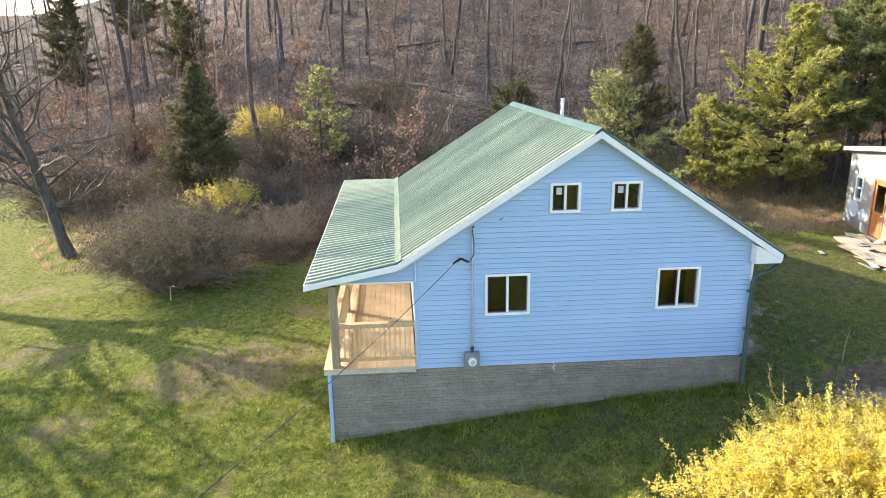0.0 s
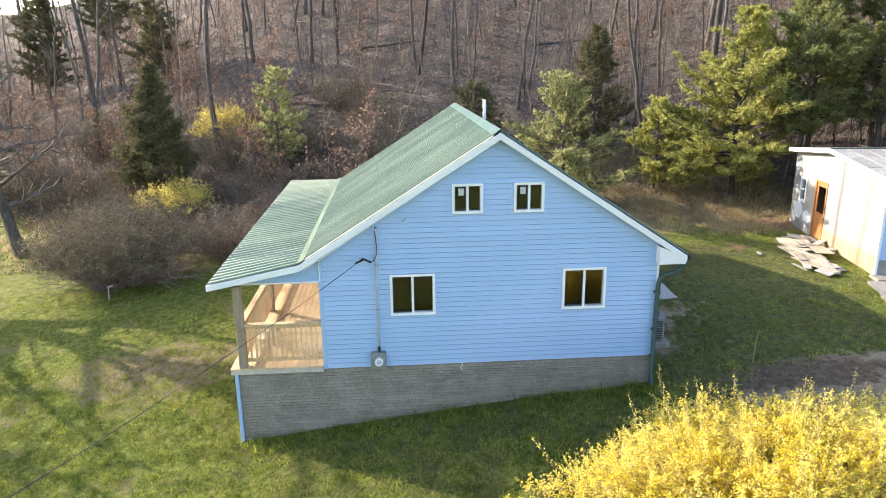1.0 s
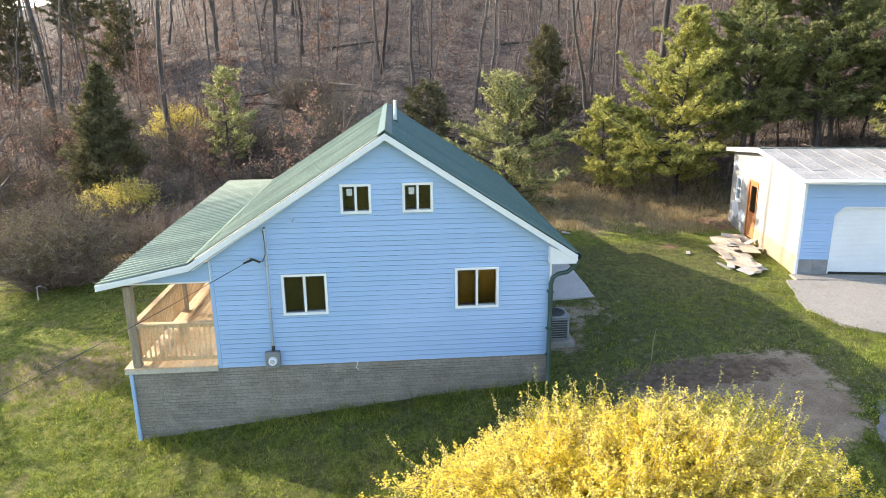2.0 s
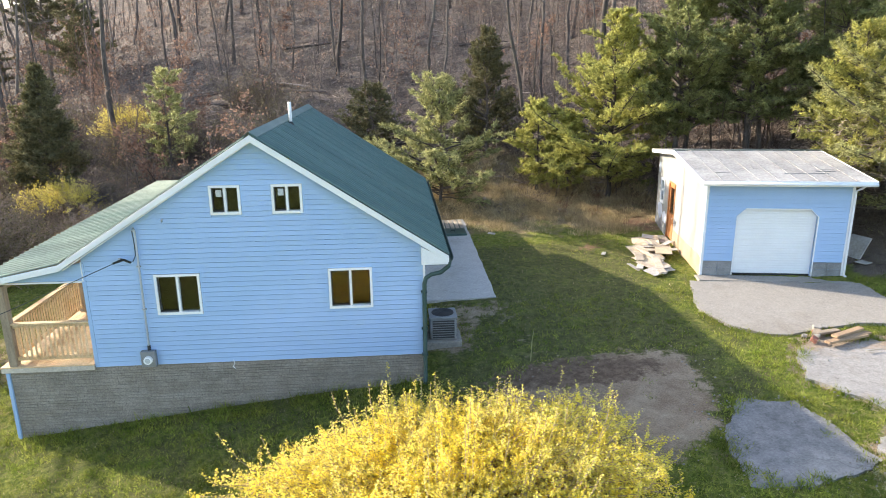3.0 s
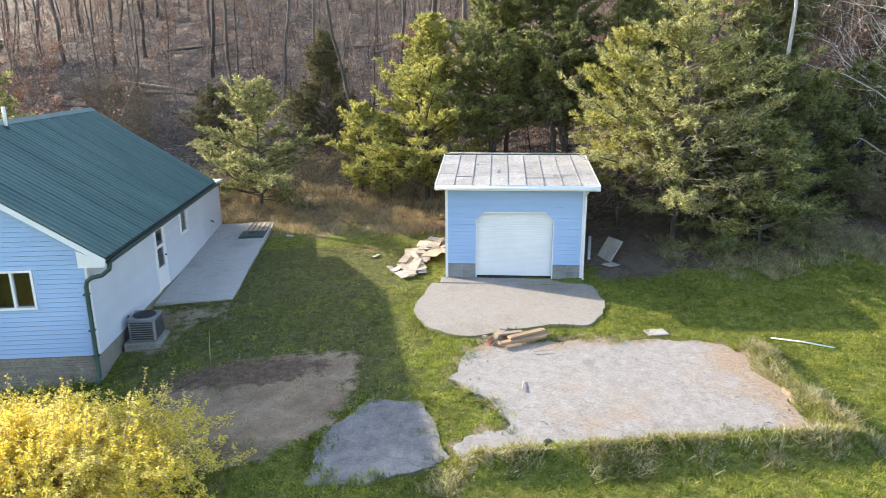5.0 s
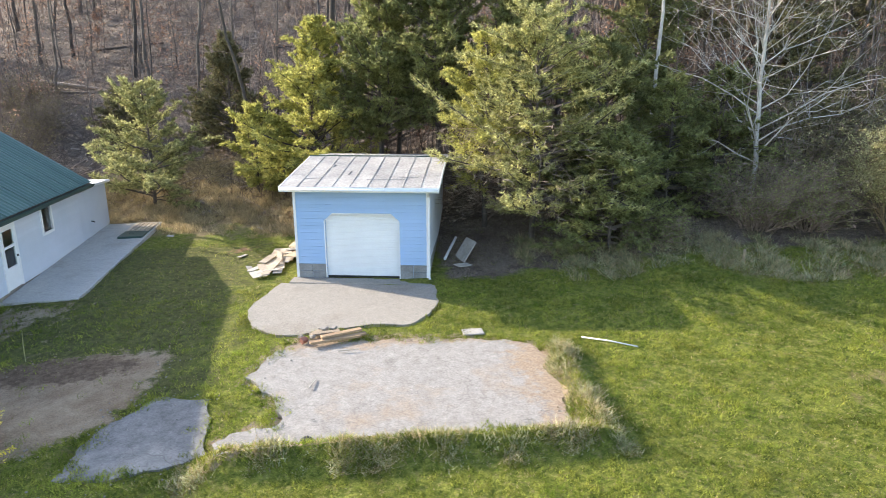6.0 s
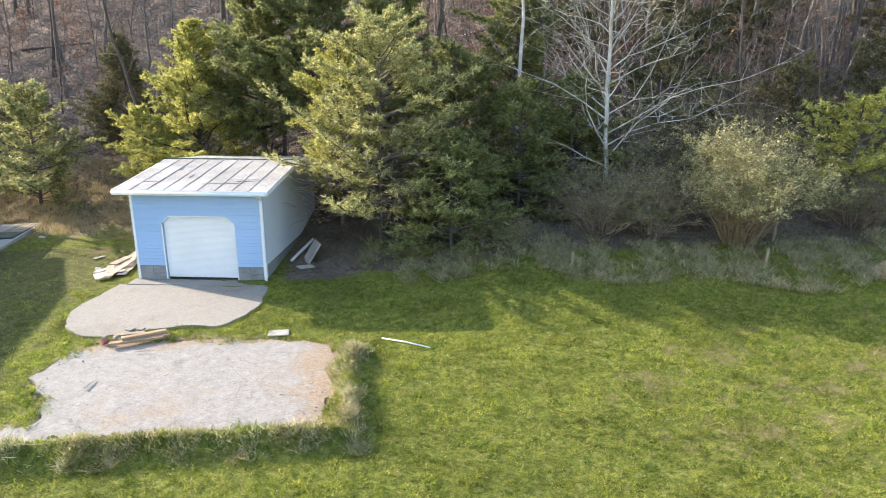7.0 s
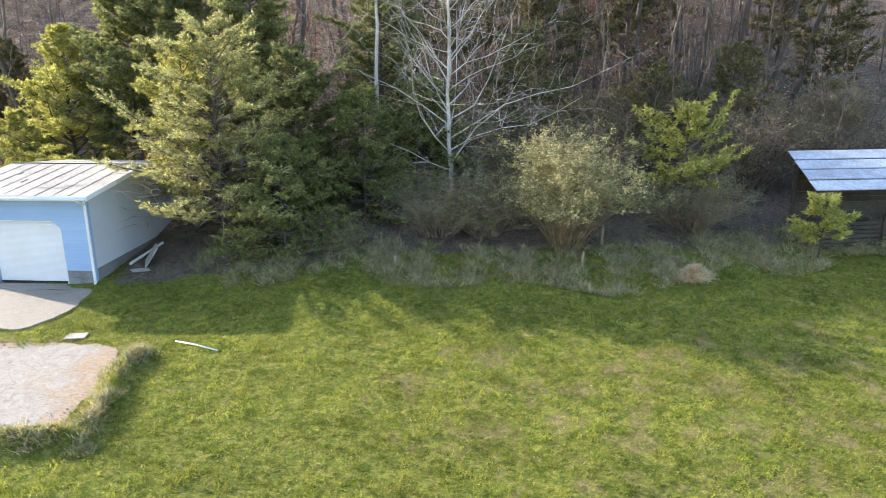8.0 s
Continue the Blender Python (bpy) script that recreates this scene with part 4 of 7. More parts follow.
def piece(name, me, parent, loc, rot=None, root=None):
    """A part that shares its mesh with its likes, set down at loc in the world."""
    ob = new(name, me)
    ob.parent = parent
    base = parent if parent.parent is None else root
    ob.matrix_parent_inverse = Matrix.Translation(-base.location) if base is not None and parent.parent is None else Matrix()
    ob.location = loc
    if rot:
        ob.rotation_euler = rot
    return ob


PX_RAIL = -0.27
posts_y = (HY0 + 0.02, 18.75, 22.3, 25.9)
for y in posts_y:
    piece("post", post_mesh, porch, (PX_RAIL, y, 0))
part("porch_beam", MB().box(PX_RAIL - 0.06, PX_RAIL + 0.06, HY0 - 0.06, 26.4, 1.45, 1.55), M_POST, porch)
bal_mesh = mesh_of("baluster", MB().box(-0.018, 0.018, -0.018, 0.018, -0.2, 0.6), M_DECK, 0.003)


def railing(name, a, b, along):
    """Top rail, bottom rail and balusters between two places."""
    length = (Vector(b) - Vector(a)).length
    if along == "x":
        top = MB().box(a[0], b[0], a[1] - 0.07, a[1] + 0.07, 0.62, 0.66).box(a[0], b[0], a[1] - 0.02, a[1] + 0.02, 0.54, 0.62)
        low = MB().box(a[0], b[0], a[1] - 0.02, a[1] + 0.02, -0.24, -0.15)
    else:
        top = MB().box(a[0] - 0.07, a[0] + 0.07, a[1], b[1], 0.62, 0.66).box(a[0] - 0.02, a[0] + 0.02, a[1], b[1], 0.54, 0.62)
        low = MB().box(a[0] - 0.02, a[0] + 0.02, a[1], b[1], -0.24, -0.15)
    rail = part("railing", top, M_DECK, porch, "sawn timber railing", bevel=0.004)
    part("bottom_rail", low, M_DECK, rail)
    n = int(length / 0.118)
    for k in range(1, n + 1):
        s = k / (n + 1)
        ob = new("baluster", bal_mesh)
        ob.parent = rail
        off = 0.037
        ob.location = (a[0] + (b[0] - a[0]) * s, a[1] - off, 0) if along == "x" else (a[0] + off, a[1] + (b[1] - a[1]) * s, 0)


railing("front", (PX_RAIL + 0.09, HY0 + 0.03, 0), (HX0 - 0.035, HY0 + 0.03, 0), "x")
for y0, y1 in zip(posts_y[:-1], posts_y[1:]):
    railing("side", (PX_RAIL, y0 + 0.09, 0), (PX_RAIL, y1 - 0.09, 0), "y")
# boarding over the porch opening
mb = MB().prism([(PX + 0.02, 0, 1.6), (HX0, 0, 1.6), (HX0, 0, 2.02), (1.15, 0, 1.93), (PX + 0.02, 0, 1.62)], (0, HY0 + 0.02, 0), (0, HY0 + 0.1, 0))
porch_gable = part("porch_gable", mb, M_BLUE, house)
part("gable_drip", MB().box(PX - 0.02, HX0 - 0.03, HY0 - 0.02, HY0 + 0.1, 1.57, 1.605), M_WHITE, house)

# ---- garage ----
GW, GD = 4.25, 6.6
G0, G1 = -0.3, 2.62
GTURN = -0.168
garage = thing("garage", 17.9, 19.93, 0, "blue-fronted block garage with a white roll-up door and low-pitched pale roof", "garage")
garage.rotation_euler = (0, 0, GTURN)
LOCAL.add(garage.name)
DX0, DX1, DZ1 = 0.965, 3.315, 1.8
RIDGE = 3.3


def roof_top(v):
    """The garage roof's upper face: a long front slope and a shorter one behind the ridge."""
    return float(np.interp(v, [-0.5, RIDGE, GD + 0.1], [2.74, 3.17, 2.82]))


# front wall round a door opening with clipped corners
mb = MB()
mb.box(0, DX0, 0, 0.2, G0 - 0.3, G1).box(DX1, GW, 0, 0.2, G0 - 0.3, G1).box(DX0, DX1, 0, 0.2, DZ1, G1)
mb.prism([(DX0, 0, DZ1), (DX0, 0, DZ1 - 0.22), (DX0 + 0.24, 0, DZ1)], (0, 0, 0), (0, 0.2, 0))
mb.prism([(DX1, 0, DZ1), (DX1 - 0.24, 0, DZ1), (DX1, 0, DZ1 - 0.22)], (0, 0, 0), (0, 0.2, 0))
garage_front = part("garage_front", mb, M_BLUE, garage, "front wall in blue siding over grey block")
mb = MB()
yb, zb_ = (0.2, 3.76, 4.6, 5.43, 5.9, GD), (G0 - 0.3, 0.9, 1.78, 1.84, G1)
for i in range(5):
    for j in range(4):
        if not ((i == 1 and j < 3) or (i == 3 and j == 1)):
            mb.box(0, 0.2, yb[i], yb[i + 1], zb_[j], zb_[j + 1])
gable_top = [(0, 0.2, G1), (0, GD, G1), (0, GD, roof_top(GD) - 0.11), (0, RIDGE, roof_top(RIDGE) - 0.11), (0, 0.2, roof_top(0.2) - 0.11)]
mb.prism(gable_top, (0, 0, 0), (0.2, 0, 0))
left_wall = part("garage_side_wall", mb, M_STUCCO, garage, "sunlit white rendered side wall")
part("side_wall_base", MB().box(-0.012, 0.0, 0.02, 3.7, G0 - 0.3, 0.26), M_TAN, garage, "bare tan band at the wall's foot")
part("side_wall_base", MB().box(-0.012, 0.0, 4.66, GD, G0 - 0.3, 0.16), M_BLOCK, garage, "bare grey block at the wall's foot")
for v0, v1, z0, z1 in ((4.75, 5.6, 0.16, 0.62), (5.5, 6.35, 0.2, 0.86), (6.15, 6.55, 1.9, 2.4)):
    w = np.random.default_rng(int(100 * v0))
    ring = [((v0 + v1) / 2 + (v1 - v0) / 2 * math.cos(a) * w.uniform(0.7, 1.1), (z0 + z1) / 2 + (z1 - z0) / 2 * math.sin(a) * w.uniform(0.7, 1.1)) for a in np.linspace(0, 6.1, 16)]
    part("bare_patch", MB().prism([(0, a, b) for a, b in ring], (-0.004, 0, 0), (0.0, 0, 0)), M_SIDEWHITE, left_wall, "patch of bluish old paint")
mb = MB().box(GW - 0.2, GW, 0.2, GD, 0.18, G1)
mb.prism([(GW - 0.2, b, c) for _, b, c in gable_top], (0, 0, 0), (0.2, 0, 0))
part("garage_side_wall", mb, M_SIDEWHITE, garage)
part("side_wall_block", MB().box(GW - 0.2, GW + 0.01, 0.2, GD, G0 - 0.3, 0.18), M_BLOCK, garage, "grey block footing")
part("garage_back_wall", MB().box(0.2, GW - 0.2, GD - 0.2, GD, G0 - 0.3, G1 + 0.08), M_STUCCO, garage)
part("garage_floor", MB().box(0.2, GW - 0.2, 0.2, GD - 0.2, G0 - 0.12, G0 - 0.02), M_CONC, garage)
part("threshold", MB().box(-0.15, GW + 0.15, -0.55, 0.0, G0 - 0.25, G0 - 0.005), M_CONC, garage, "concrete sill strip", bevel=0.015)
# roll-up door of narrow curtain slats
roll = part("rolling_door", MB().prism([(DX0, 0, G0 + 0.04), (DX1, 0, G0 + 0.04), (DX1, 0, DZ1 - 0.22), (DX1 - 0.24, 0, DZ1), (DX0 + 0.24, 0, DZ1), (DX0, 0, DZ1 - 0.22)], (0, 0.1, 0), (0, 0.13, 0)), M_WHITE, garage, "white ribbed roll-up door")
ns = 26
dz = (DZ1 - G0 - 0.06) / ns
for k in range(ns):
    z0, z1 = G0 + 0.05 + k * dz, G0 + 0.05 + (k + 1) * dz - 0.012
    zm = (z0 + z1) / 2
    cut = max(0.0, (z1 - (DZ1 - 0.22)) * 0.24 / 0.22)
    a, b = DX0 + 0.01 + cut, DX1 - 0.01 - cut
    part("door_slat", MB().prism([(a, 0.1, z0), (b, 0.1, z0), (b, 0.096, zm), (a, 0.096, zm)], (0, 0, 0), (0, 0.0, 0.012)).prism([(a, 0.096, zm), (b, 0.096, zm), (b, 0.1, z1 - 0.012), (a, 0.1, z1 - 0.012)], (0, 0, 0), (0, 0, 0.012)), M_WHITE, roll)
part("bottom_bar", MB().box(DX0 + 0.01, DX1 - 0.01, 0.07, 0.1, G0 + 0.0, G0 + 0.05), M_BLACK, roll)
m = MB()
t = 0.03
m.box(DX0 - t, DX0, -0.03, 0.08, G0, DZ1 - 0.22).box(DX1, DX1 + t, -0.03, 0.08, G0, DZ1 - 0.22).box(DX0 + 0.24, DX1 - 0.24, -0.03, 0.08, DZ1, DZ1 + t)
m.prism([(DX0 - t, 0, DZ1 - 0.22), (DX0, 0, DZ1 - 0.22), (DX0 + 0.24, 0, DZ1), (DX0 + 0.24, 0, DZ1 + t)], (0, -0.03, 0), (0, 0.08, 0))
m.prism([(DX1, 0, DZ1 - 0.22), (DX1 + t, 0, DZ1 - 0.22), (DX1 - 0.24, 0, DZ1 + t), (DX1 - 0.24, 0, DZ1)], (0, -0.03, 0), (0, 0.08, 0))
part("door_trim", m, M_WHITE, garage)
# the wooden side door and the window
v0, v1 = 3.78, 4.58
sdoor = part("side_door", MB().box(0.02, 0.07, v0, v1, G0 + 0.1, 0.72).box(0.02, 0.07, v0, v0 + 0.11, 0.72, 1.82).box(0.02, 0.07, v1 - 0.11, v1, 0.72, 1.82).box(0.02, 0.07, v0 + 0.11, v1 - 0.11, 1.69, 1.82), M_DOOR, garage, "orange-brown wooden door with a glazed upper half")
part("door_pane", MB().box(0.045, 0.05, v0 + 0.11, v1 - 0.11, 0.72, 1.69), M_GLASS, sdoor)
for a, b in ((v0 + 0.1, v0 + 0.36), (v1 - 0.36, v1 - 0.1)):
    part("door_panel", MB().box(0.005, 0.02, a, b, G0 + 0.26, 0.55), M_DOOR, sdoor, bevel=0.006)
part("door_knob", MB().tube([(0.02, v0 + 0.07, 0.62), (-0.04, v0 + 0.07, 0.62)], [0.02, 0.03], 8), M_GREY, sdoor)
part("door_casing", MB().box(-0.025, 0.02, v0 - 0.07, v0 - 0.002, G0 + 0.06, 1.9).box(-0.025, 0.02, v1 + 0.002, v1 + 0.07, G0 + 0.06, 1.9).box(-0.025, 0.02, v0 - 0.002, v1 + 0.002, 1.825, 1.9), M_DOOR, garage, "brown timber door casing")
part("door_step", MB().box(-0.5, -0.015, v0 - 0.1, v1 + 0.15, G0 - 0.2, G0 + 0.08), M_CONC, garage, "low concrete door step", bevel=0.02)
v0, v1 = 5.43, 5.9
m = MB()
m.box(-0.03, 0.1, v0 - 0.04, v0 + 0.05, 0.86, 1.82).box(-0.03, 0.1, v1 - 0.05, v1 + 0.04, 0.86, 1.82).box(-0.03, 0.1, v0 + 0.05, v1 - 0.05, 0.86, 0.94).box(-0.03, 0.1, v0 + 0.05, v1 - 0.05, 1.74, 1.82).box(-0.01, 0.08, v0 + 0.05, v1 - 0.05, 1.32, 1.37)
gwin = part("window", m, M_WHITE, garage, "white two-light window")
part("pane", MB().box(0.03, 0.036, v0 + 0.05, v1 - 0.05, 0.94, 1.74), M_GLASS, gwin)
# roof: deck of two slopes, worn sheets, edge boards
U0, U1, V0, V1 = -0.27, 4.6, -0.5, GD + 0.1
mb = MB()
for a, b in ((V0, RIDGE), (RIDGE, V1)):
    mb.prism([(U0, a, roof_top(a) - 0.1), (U1, a, roof_top(a) - 0.1), (U1, b, roof_top(b) - 0.1), (U0, b, roof_top(b) - 0.1)], (0, 0, 0), (0, 0, 0.085))
groof = part("garage_roof", mb, M_OLDROOF, garage, "worn pale low-pitched sheet roof")
part("roof_fascia", MB().box(U0 - 0.02, U1 + 0.02, V0 - 0.03, V0 - 0.002, 2.59, 2.745), M_WHITE, garage, bevel=0.004)
for u in (U0 - 0.03, U1 + 0.002):
    part("rake_board", MB().prism([(u, V0 - 0.002, 2.59), (u, RIDGE, 3.03), (u, V1, 2.68), (u, V1, 2.83), (u, RIDGE, 3.18), (u, V0 - 0.002, 2.75)], (0, 0, 0), (0.028, 0, 0)), M_WHITE, garage, "white board along the sloping roof edge")
part("roof_gutter", MB().tube([(U0, V0 - 0.06, 2.68), (U1, V0 - 0.06, 2.65)], [0.045, 0.045], 8), M_WHITE, garage, smooth=True)
ncol = 9
for i in range(ncol):
    r2 = np.random.default_rng(i)
    u0, u1 = U0 + i * (U1 - U0) / ncol, U0 + (i + 1) * (U1 - U0) / ncol - 0.012
    front = [V0 - 0.02] + sorted(v + r2.uniform(-0.3, 0.3) for v in (0.75, 2.1)) + [RIDGE]
    for v0, v1 in list(zip(front[:-1], front[1:])) + [(RIDGE, 5.0), (5.0, V1)]:
        v1 -= 0.012 if v1 not in (RIDGE, V1) else 0.0
        za, zb = [roof_top(v) - 0.012 + r2.uniform(0, 0.012) for v in (v0, v1)]
        w0, w1 = u0 + r2.uniform(0, 0.01), u1 + r2.uniform(-0.01, 0.006)
        m = MB().prism([(w0, v0, za), (w1, v0, za + r2.uniform(-0.004, 0.006)), (w1, v1, zb), (w0, v1, zb)], (0, 0, 0), (0, 0, 0.012))
        part("roof_sheet", m, M_OLDROOF, groof)
    if i:
        part("roof_seam", MB().prism([(u0 - 0.014, V0 - 0.02, roof_top(V0) + 0.012), (u0 + 0.008, V0 - 0.02, roof_top(V0) + 0.012), (u0 + 0.008, RIDGE, roof_top(RIDGE) + 0.012), (u0 - 0.014, RIDGE, roof_top(RIDGE) + 0.012)], (0, 0, 0), (0, 0, 0.01)), M_OLDROOF, groof)
for k, (u, v, L, a) in enumerate(((0.3, 0.4, 0.5, 0.1), (1.6, 0.9, 0.35, 1.5), (2.3, 0.3, 1.3, 0.03), (0.9, 1.8, 0.3, 1.5), (3.3, 0.55, 0.6, 0.05))):
    du, dv = math.cos(a) * L, math.sin(a) * L
    part("tar_seam", MB().tube([(u, v, roof_top(v) + 0.015), (u + du, v + dv, roof_top(v + dv) + 0.015)], [0.012, 0.009], 5), M_BLOCK, groof)
part("ridge_drip_edge", MB().box(U0 - 0.02, U1 + 0.02, RIDGE - 0.03, RIDGE + 0.05, roof_top(RIDGE) + 0.01, roof_top(RIDGE) + 0.035), M_GREEN, garage)
part("garage_downspout", MB().tube([(GW + 0.02, V0 - 0.06, 2.64), (GW + 0.02, -0.4, 2.54), (GW + 0.02, -0.05, 2.38), (GW + 0.02, -0.05, G0 + 0.1), (GW + 0.05, -0.15, G0 + 0.03)], [0.04] * 5, 6), M_WHITE, garage, "white downspout")
part("garage_corner", MB().box(-0.02, 0.06, -0.03, 0.0, G0 - 0.02, G1), M_WHITE, garage)
part("garage_corner", MB().box(GW - 0.06, GW + 0.02, -0.03, 0.0, G0 - 0.02, G1), M_WHITE, garage)

# ---- open shed at the wood's edge ----
shed = thing("shed", 48.2, 19.0, 0.6, "dark open-fronted board shed with a sheet-metal roof", "shed")
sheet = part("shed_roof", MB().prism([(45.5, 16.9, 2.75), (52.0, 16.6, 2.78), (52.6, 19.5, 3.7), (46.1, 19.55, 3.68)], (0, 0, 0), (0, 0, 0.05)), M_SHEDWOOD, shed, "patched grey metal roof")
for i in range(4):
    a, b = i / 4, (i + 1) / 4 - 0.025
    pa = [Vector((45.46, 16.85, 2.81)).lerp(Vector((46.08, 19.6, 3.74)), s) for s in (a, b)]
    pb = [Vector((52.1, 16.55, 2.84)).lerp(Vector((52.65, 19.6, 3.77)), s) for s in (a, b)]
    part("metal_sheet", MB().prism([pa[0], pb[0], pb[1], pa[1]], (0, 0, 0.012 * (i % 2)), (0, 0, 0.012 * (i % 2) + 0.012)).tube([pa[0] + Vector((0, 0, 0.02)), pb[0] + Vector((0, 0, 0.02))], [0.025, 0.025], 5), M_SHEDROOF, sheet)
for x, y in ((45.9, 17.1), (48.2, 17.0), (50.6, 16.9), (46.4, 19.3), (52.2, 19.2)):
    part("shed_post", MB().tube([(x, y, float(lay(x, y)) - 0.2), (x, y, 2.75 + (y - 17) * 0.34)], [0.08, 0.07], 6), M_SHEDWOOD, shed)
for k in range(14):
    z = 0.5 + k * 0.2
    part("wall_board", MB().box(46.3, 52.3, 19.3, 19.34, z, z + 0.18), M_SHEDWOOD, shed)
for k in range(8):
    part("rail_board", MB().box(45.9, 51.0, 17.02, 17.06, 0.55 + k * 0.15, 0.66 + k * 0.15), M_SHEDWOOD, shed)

# ---- yard things ----
ac = thing("air_conditioner", 9.6, 16.920, -0.8, "grey outdoor air conditioner with a louvred cabinet on a pad", "air conditioner")
part("cabinet", MB().box(9.24, 9.92, 16.570, 17.250, -0.74, -0.16), M_ACGREY, ac, bevel=0.03)
top = part("top_cover", MB().box(9.22, 9.94, 16.550, 17.270, -0.16, -0.11), M_ACGREY, ac, bevel=0.015)
part("fan_opening", MB().tube([(9.58, 16.910, -0.11), (9.58, 16.910, -0.1)], [0.29, 0.29], 24), M_BLACK, top)
for k in range(5):
    rr = 0.06 + k * 0.055
    ring = [(9.58 + rr * math.cos(a), 16.910 + rr * math.sin(a), -0.09) for a in np.linspace(0, 2 * math.pi, 21)]
    part("guard_ring", MB().tube(ring, [0.005] * 21, 4, False), M_SASH, top)
for k in range(8):
    z = -0.68 + k * 0.063
    part("louvre", MB().box(9.3, 9.86, 16.555, 16.570, z, z + 0.035), M_SASH, ac)
    part("louvre", MB().box(9.92, 9.935, 16.630, 17.190, z, z + 0.035), M_SASH, ac)
part("pad", MB().box(9.12, 10.05, 16.440, 17.370, -1.02, -0.74), M_CONC, ac, "concrete pad", bevel=0.02)
part("refrigerant_pipe", MB().tube([(9.24, 17.120, -0.55), (9.12, 17.120, -0.5), (9.06, 17.120, -0.2)], [0.02] * 3, 6), M_BLACK, ac)

hatch = thing("cellar_hatch", 10.75, 26.9, -0.4, "low dark green cellar hatch with pale slats on top", "hatch")
part("hatch_box", MB().box(10.25, 11.2, 25.6, 27.6, -0.42, -0.2), M_GREEN, hatch, bevel=0.02)
for k in range(5):
    part("slat", MB().box(10.28 + k * 0.19, 10.42 + k * 0.19, 26.5, 27.9, -0.2, -0.16), M_BOARD, hatch, bevel=0.006)
part("hatch_handle", MB().tube([(10.6, 26.0, -0.2), (10.6, 26.0, -0.15), (10.75, 26.0, -0.15), (10.75, 26.0, -0.2)], [0.012] * 4, 5), M_BLACK, hatch)

r = np.random.default_rng(3)
# the scrap heap by the garage's side wall: plywood below, boards and torn sheets on it
for k, (x, y, W, L, a, dz) in enumerate(((17.55, 23.6, 0.95, 1.5, -0.3, 0.0), (17.1, 22.5, 0.9, 1.6, -0.05, 0.03), (16.9, 21.4, 0.75, 1.3, 0.12, 0.02), (17.75, 22.5, 0.55, 1.9, -0.35, 0.09))):
    ob = part("plywood_sheet", MB().box(-W / 2, W / 2, -L / 2, L / 2, 0, 0.02), M_PLY, None, bevel=0.004)
    ob.location, ob.rotation_euler = (x, y, float(gz(x, y)) + 0.04 + dz), (r.normal(0, 0.04), r.normal(0, 0.06), a)
    tagged(ob, "tan weathered plywood sheet lying in the scrap heap", "plywood", "plywood in the scrap heap")
for k in range(11):
    s = k / 10
    x, y = 16.6 + 1.25 * s + r.normal(0, 0.16), 20.3 + 3.2 * s + r.normal(0, 0.25)
    L, W, T = r.uniform(0.7, 1.7), r.uniform(0.14, 0.3), 0.03
    ob = part("scrap_board", MB().box(-W / 2, W / 2, -L / 2, L / 2, 0, T), M_BOARD if k % 3 else M_SCRAPWHITE, None, bevel=0.005)
    ob.location, ob.rotation_euler = (x, y, float(gz(x, y)) + 0.035 * (k % 3) + 0.06), (r.normal(0, 0.04), r.normal(0, 0.05), r.normal(-0.15, 0.28))
    tagged(ob, "pale weathered board lying in the scrap heap", "board", "boards in the scrap heap")
for k, (x, y, W, L) in enumerate(((16.55, 20.25, 0.5, 0.42), (16.2, 21.0, 0.55, 0.2), (18.0, 22.4, 0.3, 0.45), (18.2, 23.2, 0.4, 0.3), (17.4, 22.9, 0.35, 0.5), (16.95, 20.6, 0.3, 0.5), (17.9, 24.1, 0.35, 0.6), (15.65, 22.55, 0.5, 0.14), (15.7, 26.4, 0.35, 0.3), (12.2, 25.9, 0.3, 0.12))):
    ob = part("scrap_sheet", MB().box(-W / 2, W / 2, -L / 2, L / 2, 0, 0.02), M_SCRAPWHITE, None, bevel=0.004)
    ob.location, ob.rotation_euler = (x, y, float(gz(x, y)) + (0.13 if x > 16.3 else 0.03)), (r.normal(0, 0.14), r.normal(0, 0.14), r.uniform(0, 3))
    tagged(ob, "torn white sheet lying by the scrap heap", "sheet", "torn sheets by the garage")
for k, (x, y, L, a, dz) in enumerate(((19.35, 14.95, 1.3, 0.28, 0.0), (19.55, 15.05, 1.2, 0.33, 0.0), (19.5, 15.15, 1.1, 0.42, 0.062), (19.1, 15.35, 0.7, 0.2, 0.0), (18.9, 15.45, 0.6, 0.9, 0.0))):
    ob = part("lumber", MB().box(-L / 2, L / 2, -0.08, 0.08, 0, 0.06), M_LUMBER if k < 3 else M_POST, None, bevel=0.006)
    ob.location, ob.rotation_euler = (x, y, float(lay(x, y)) + 0.06 + dz), (0, 0, a)
    tagged(ob, "weathered timber offcut stacked at the slab's edge", "lumber", "lumber by the slab")
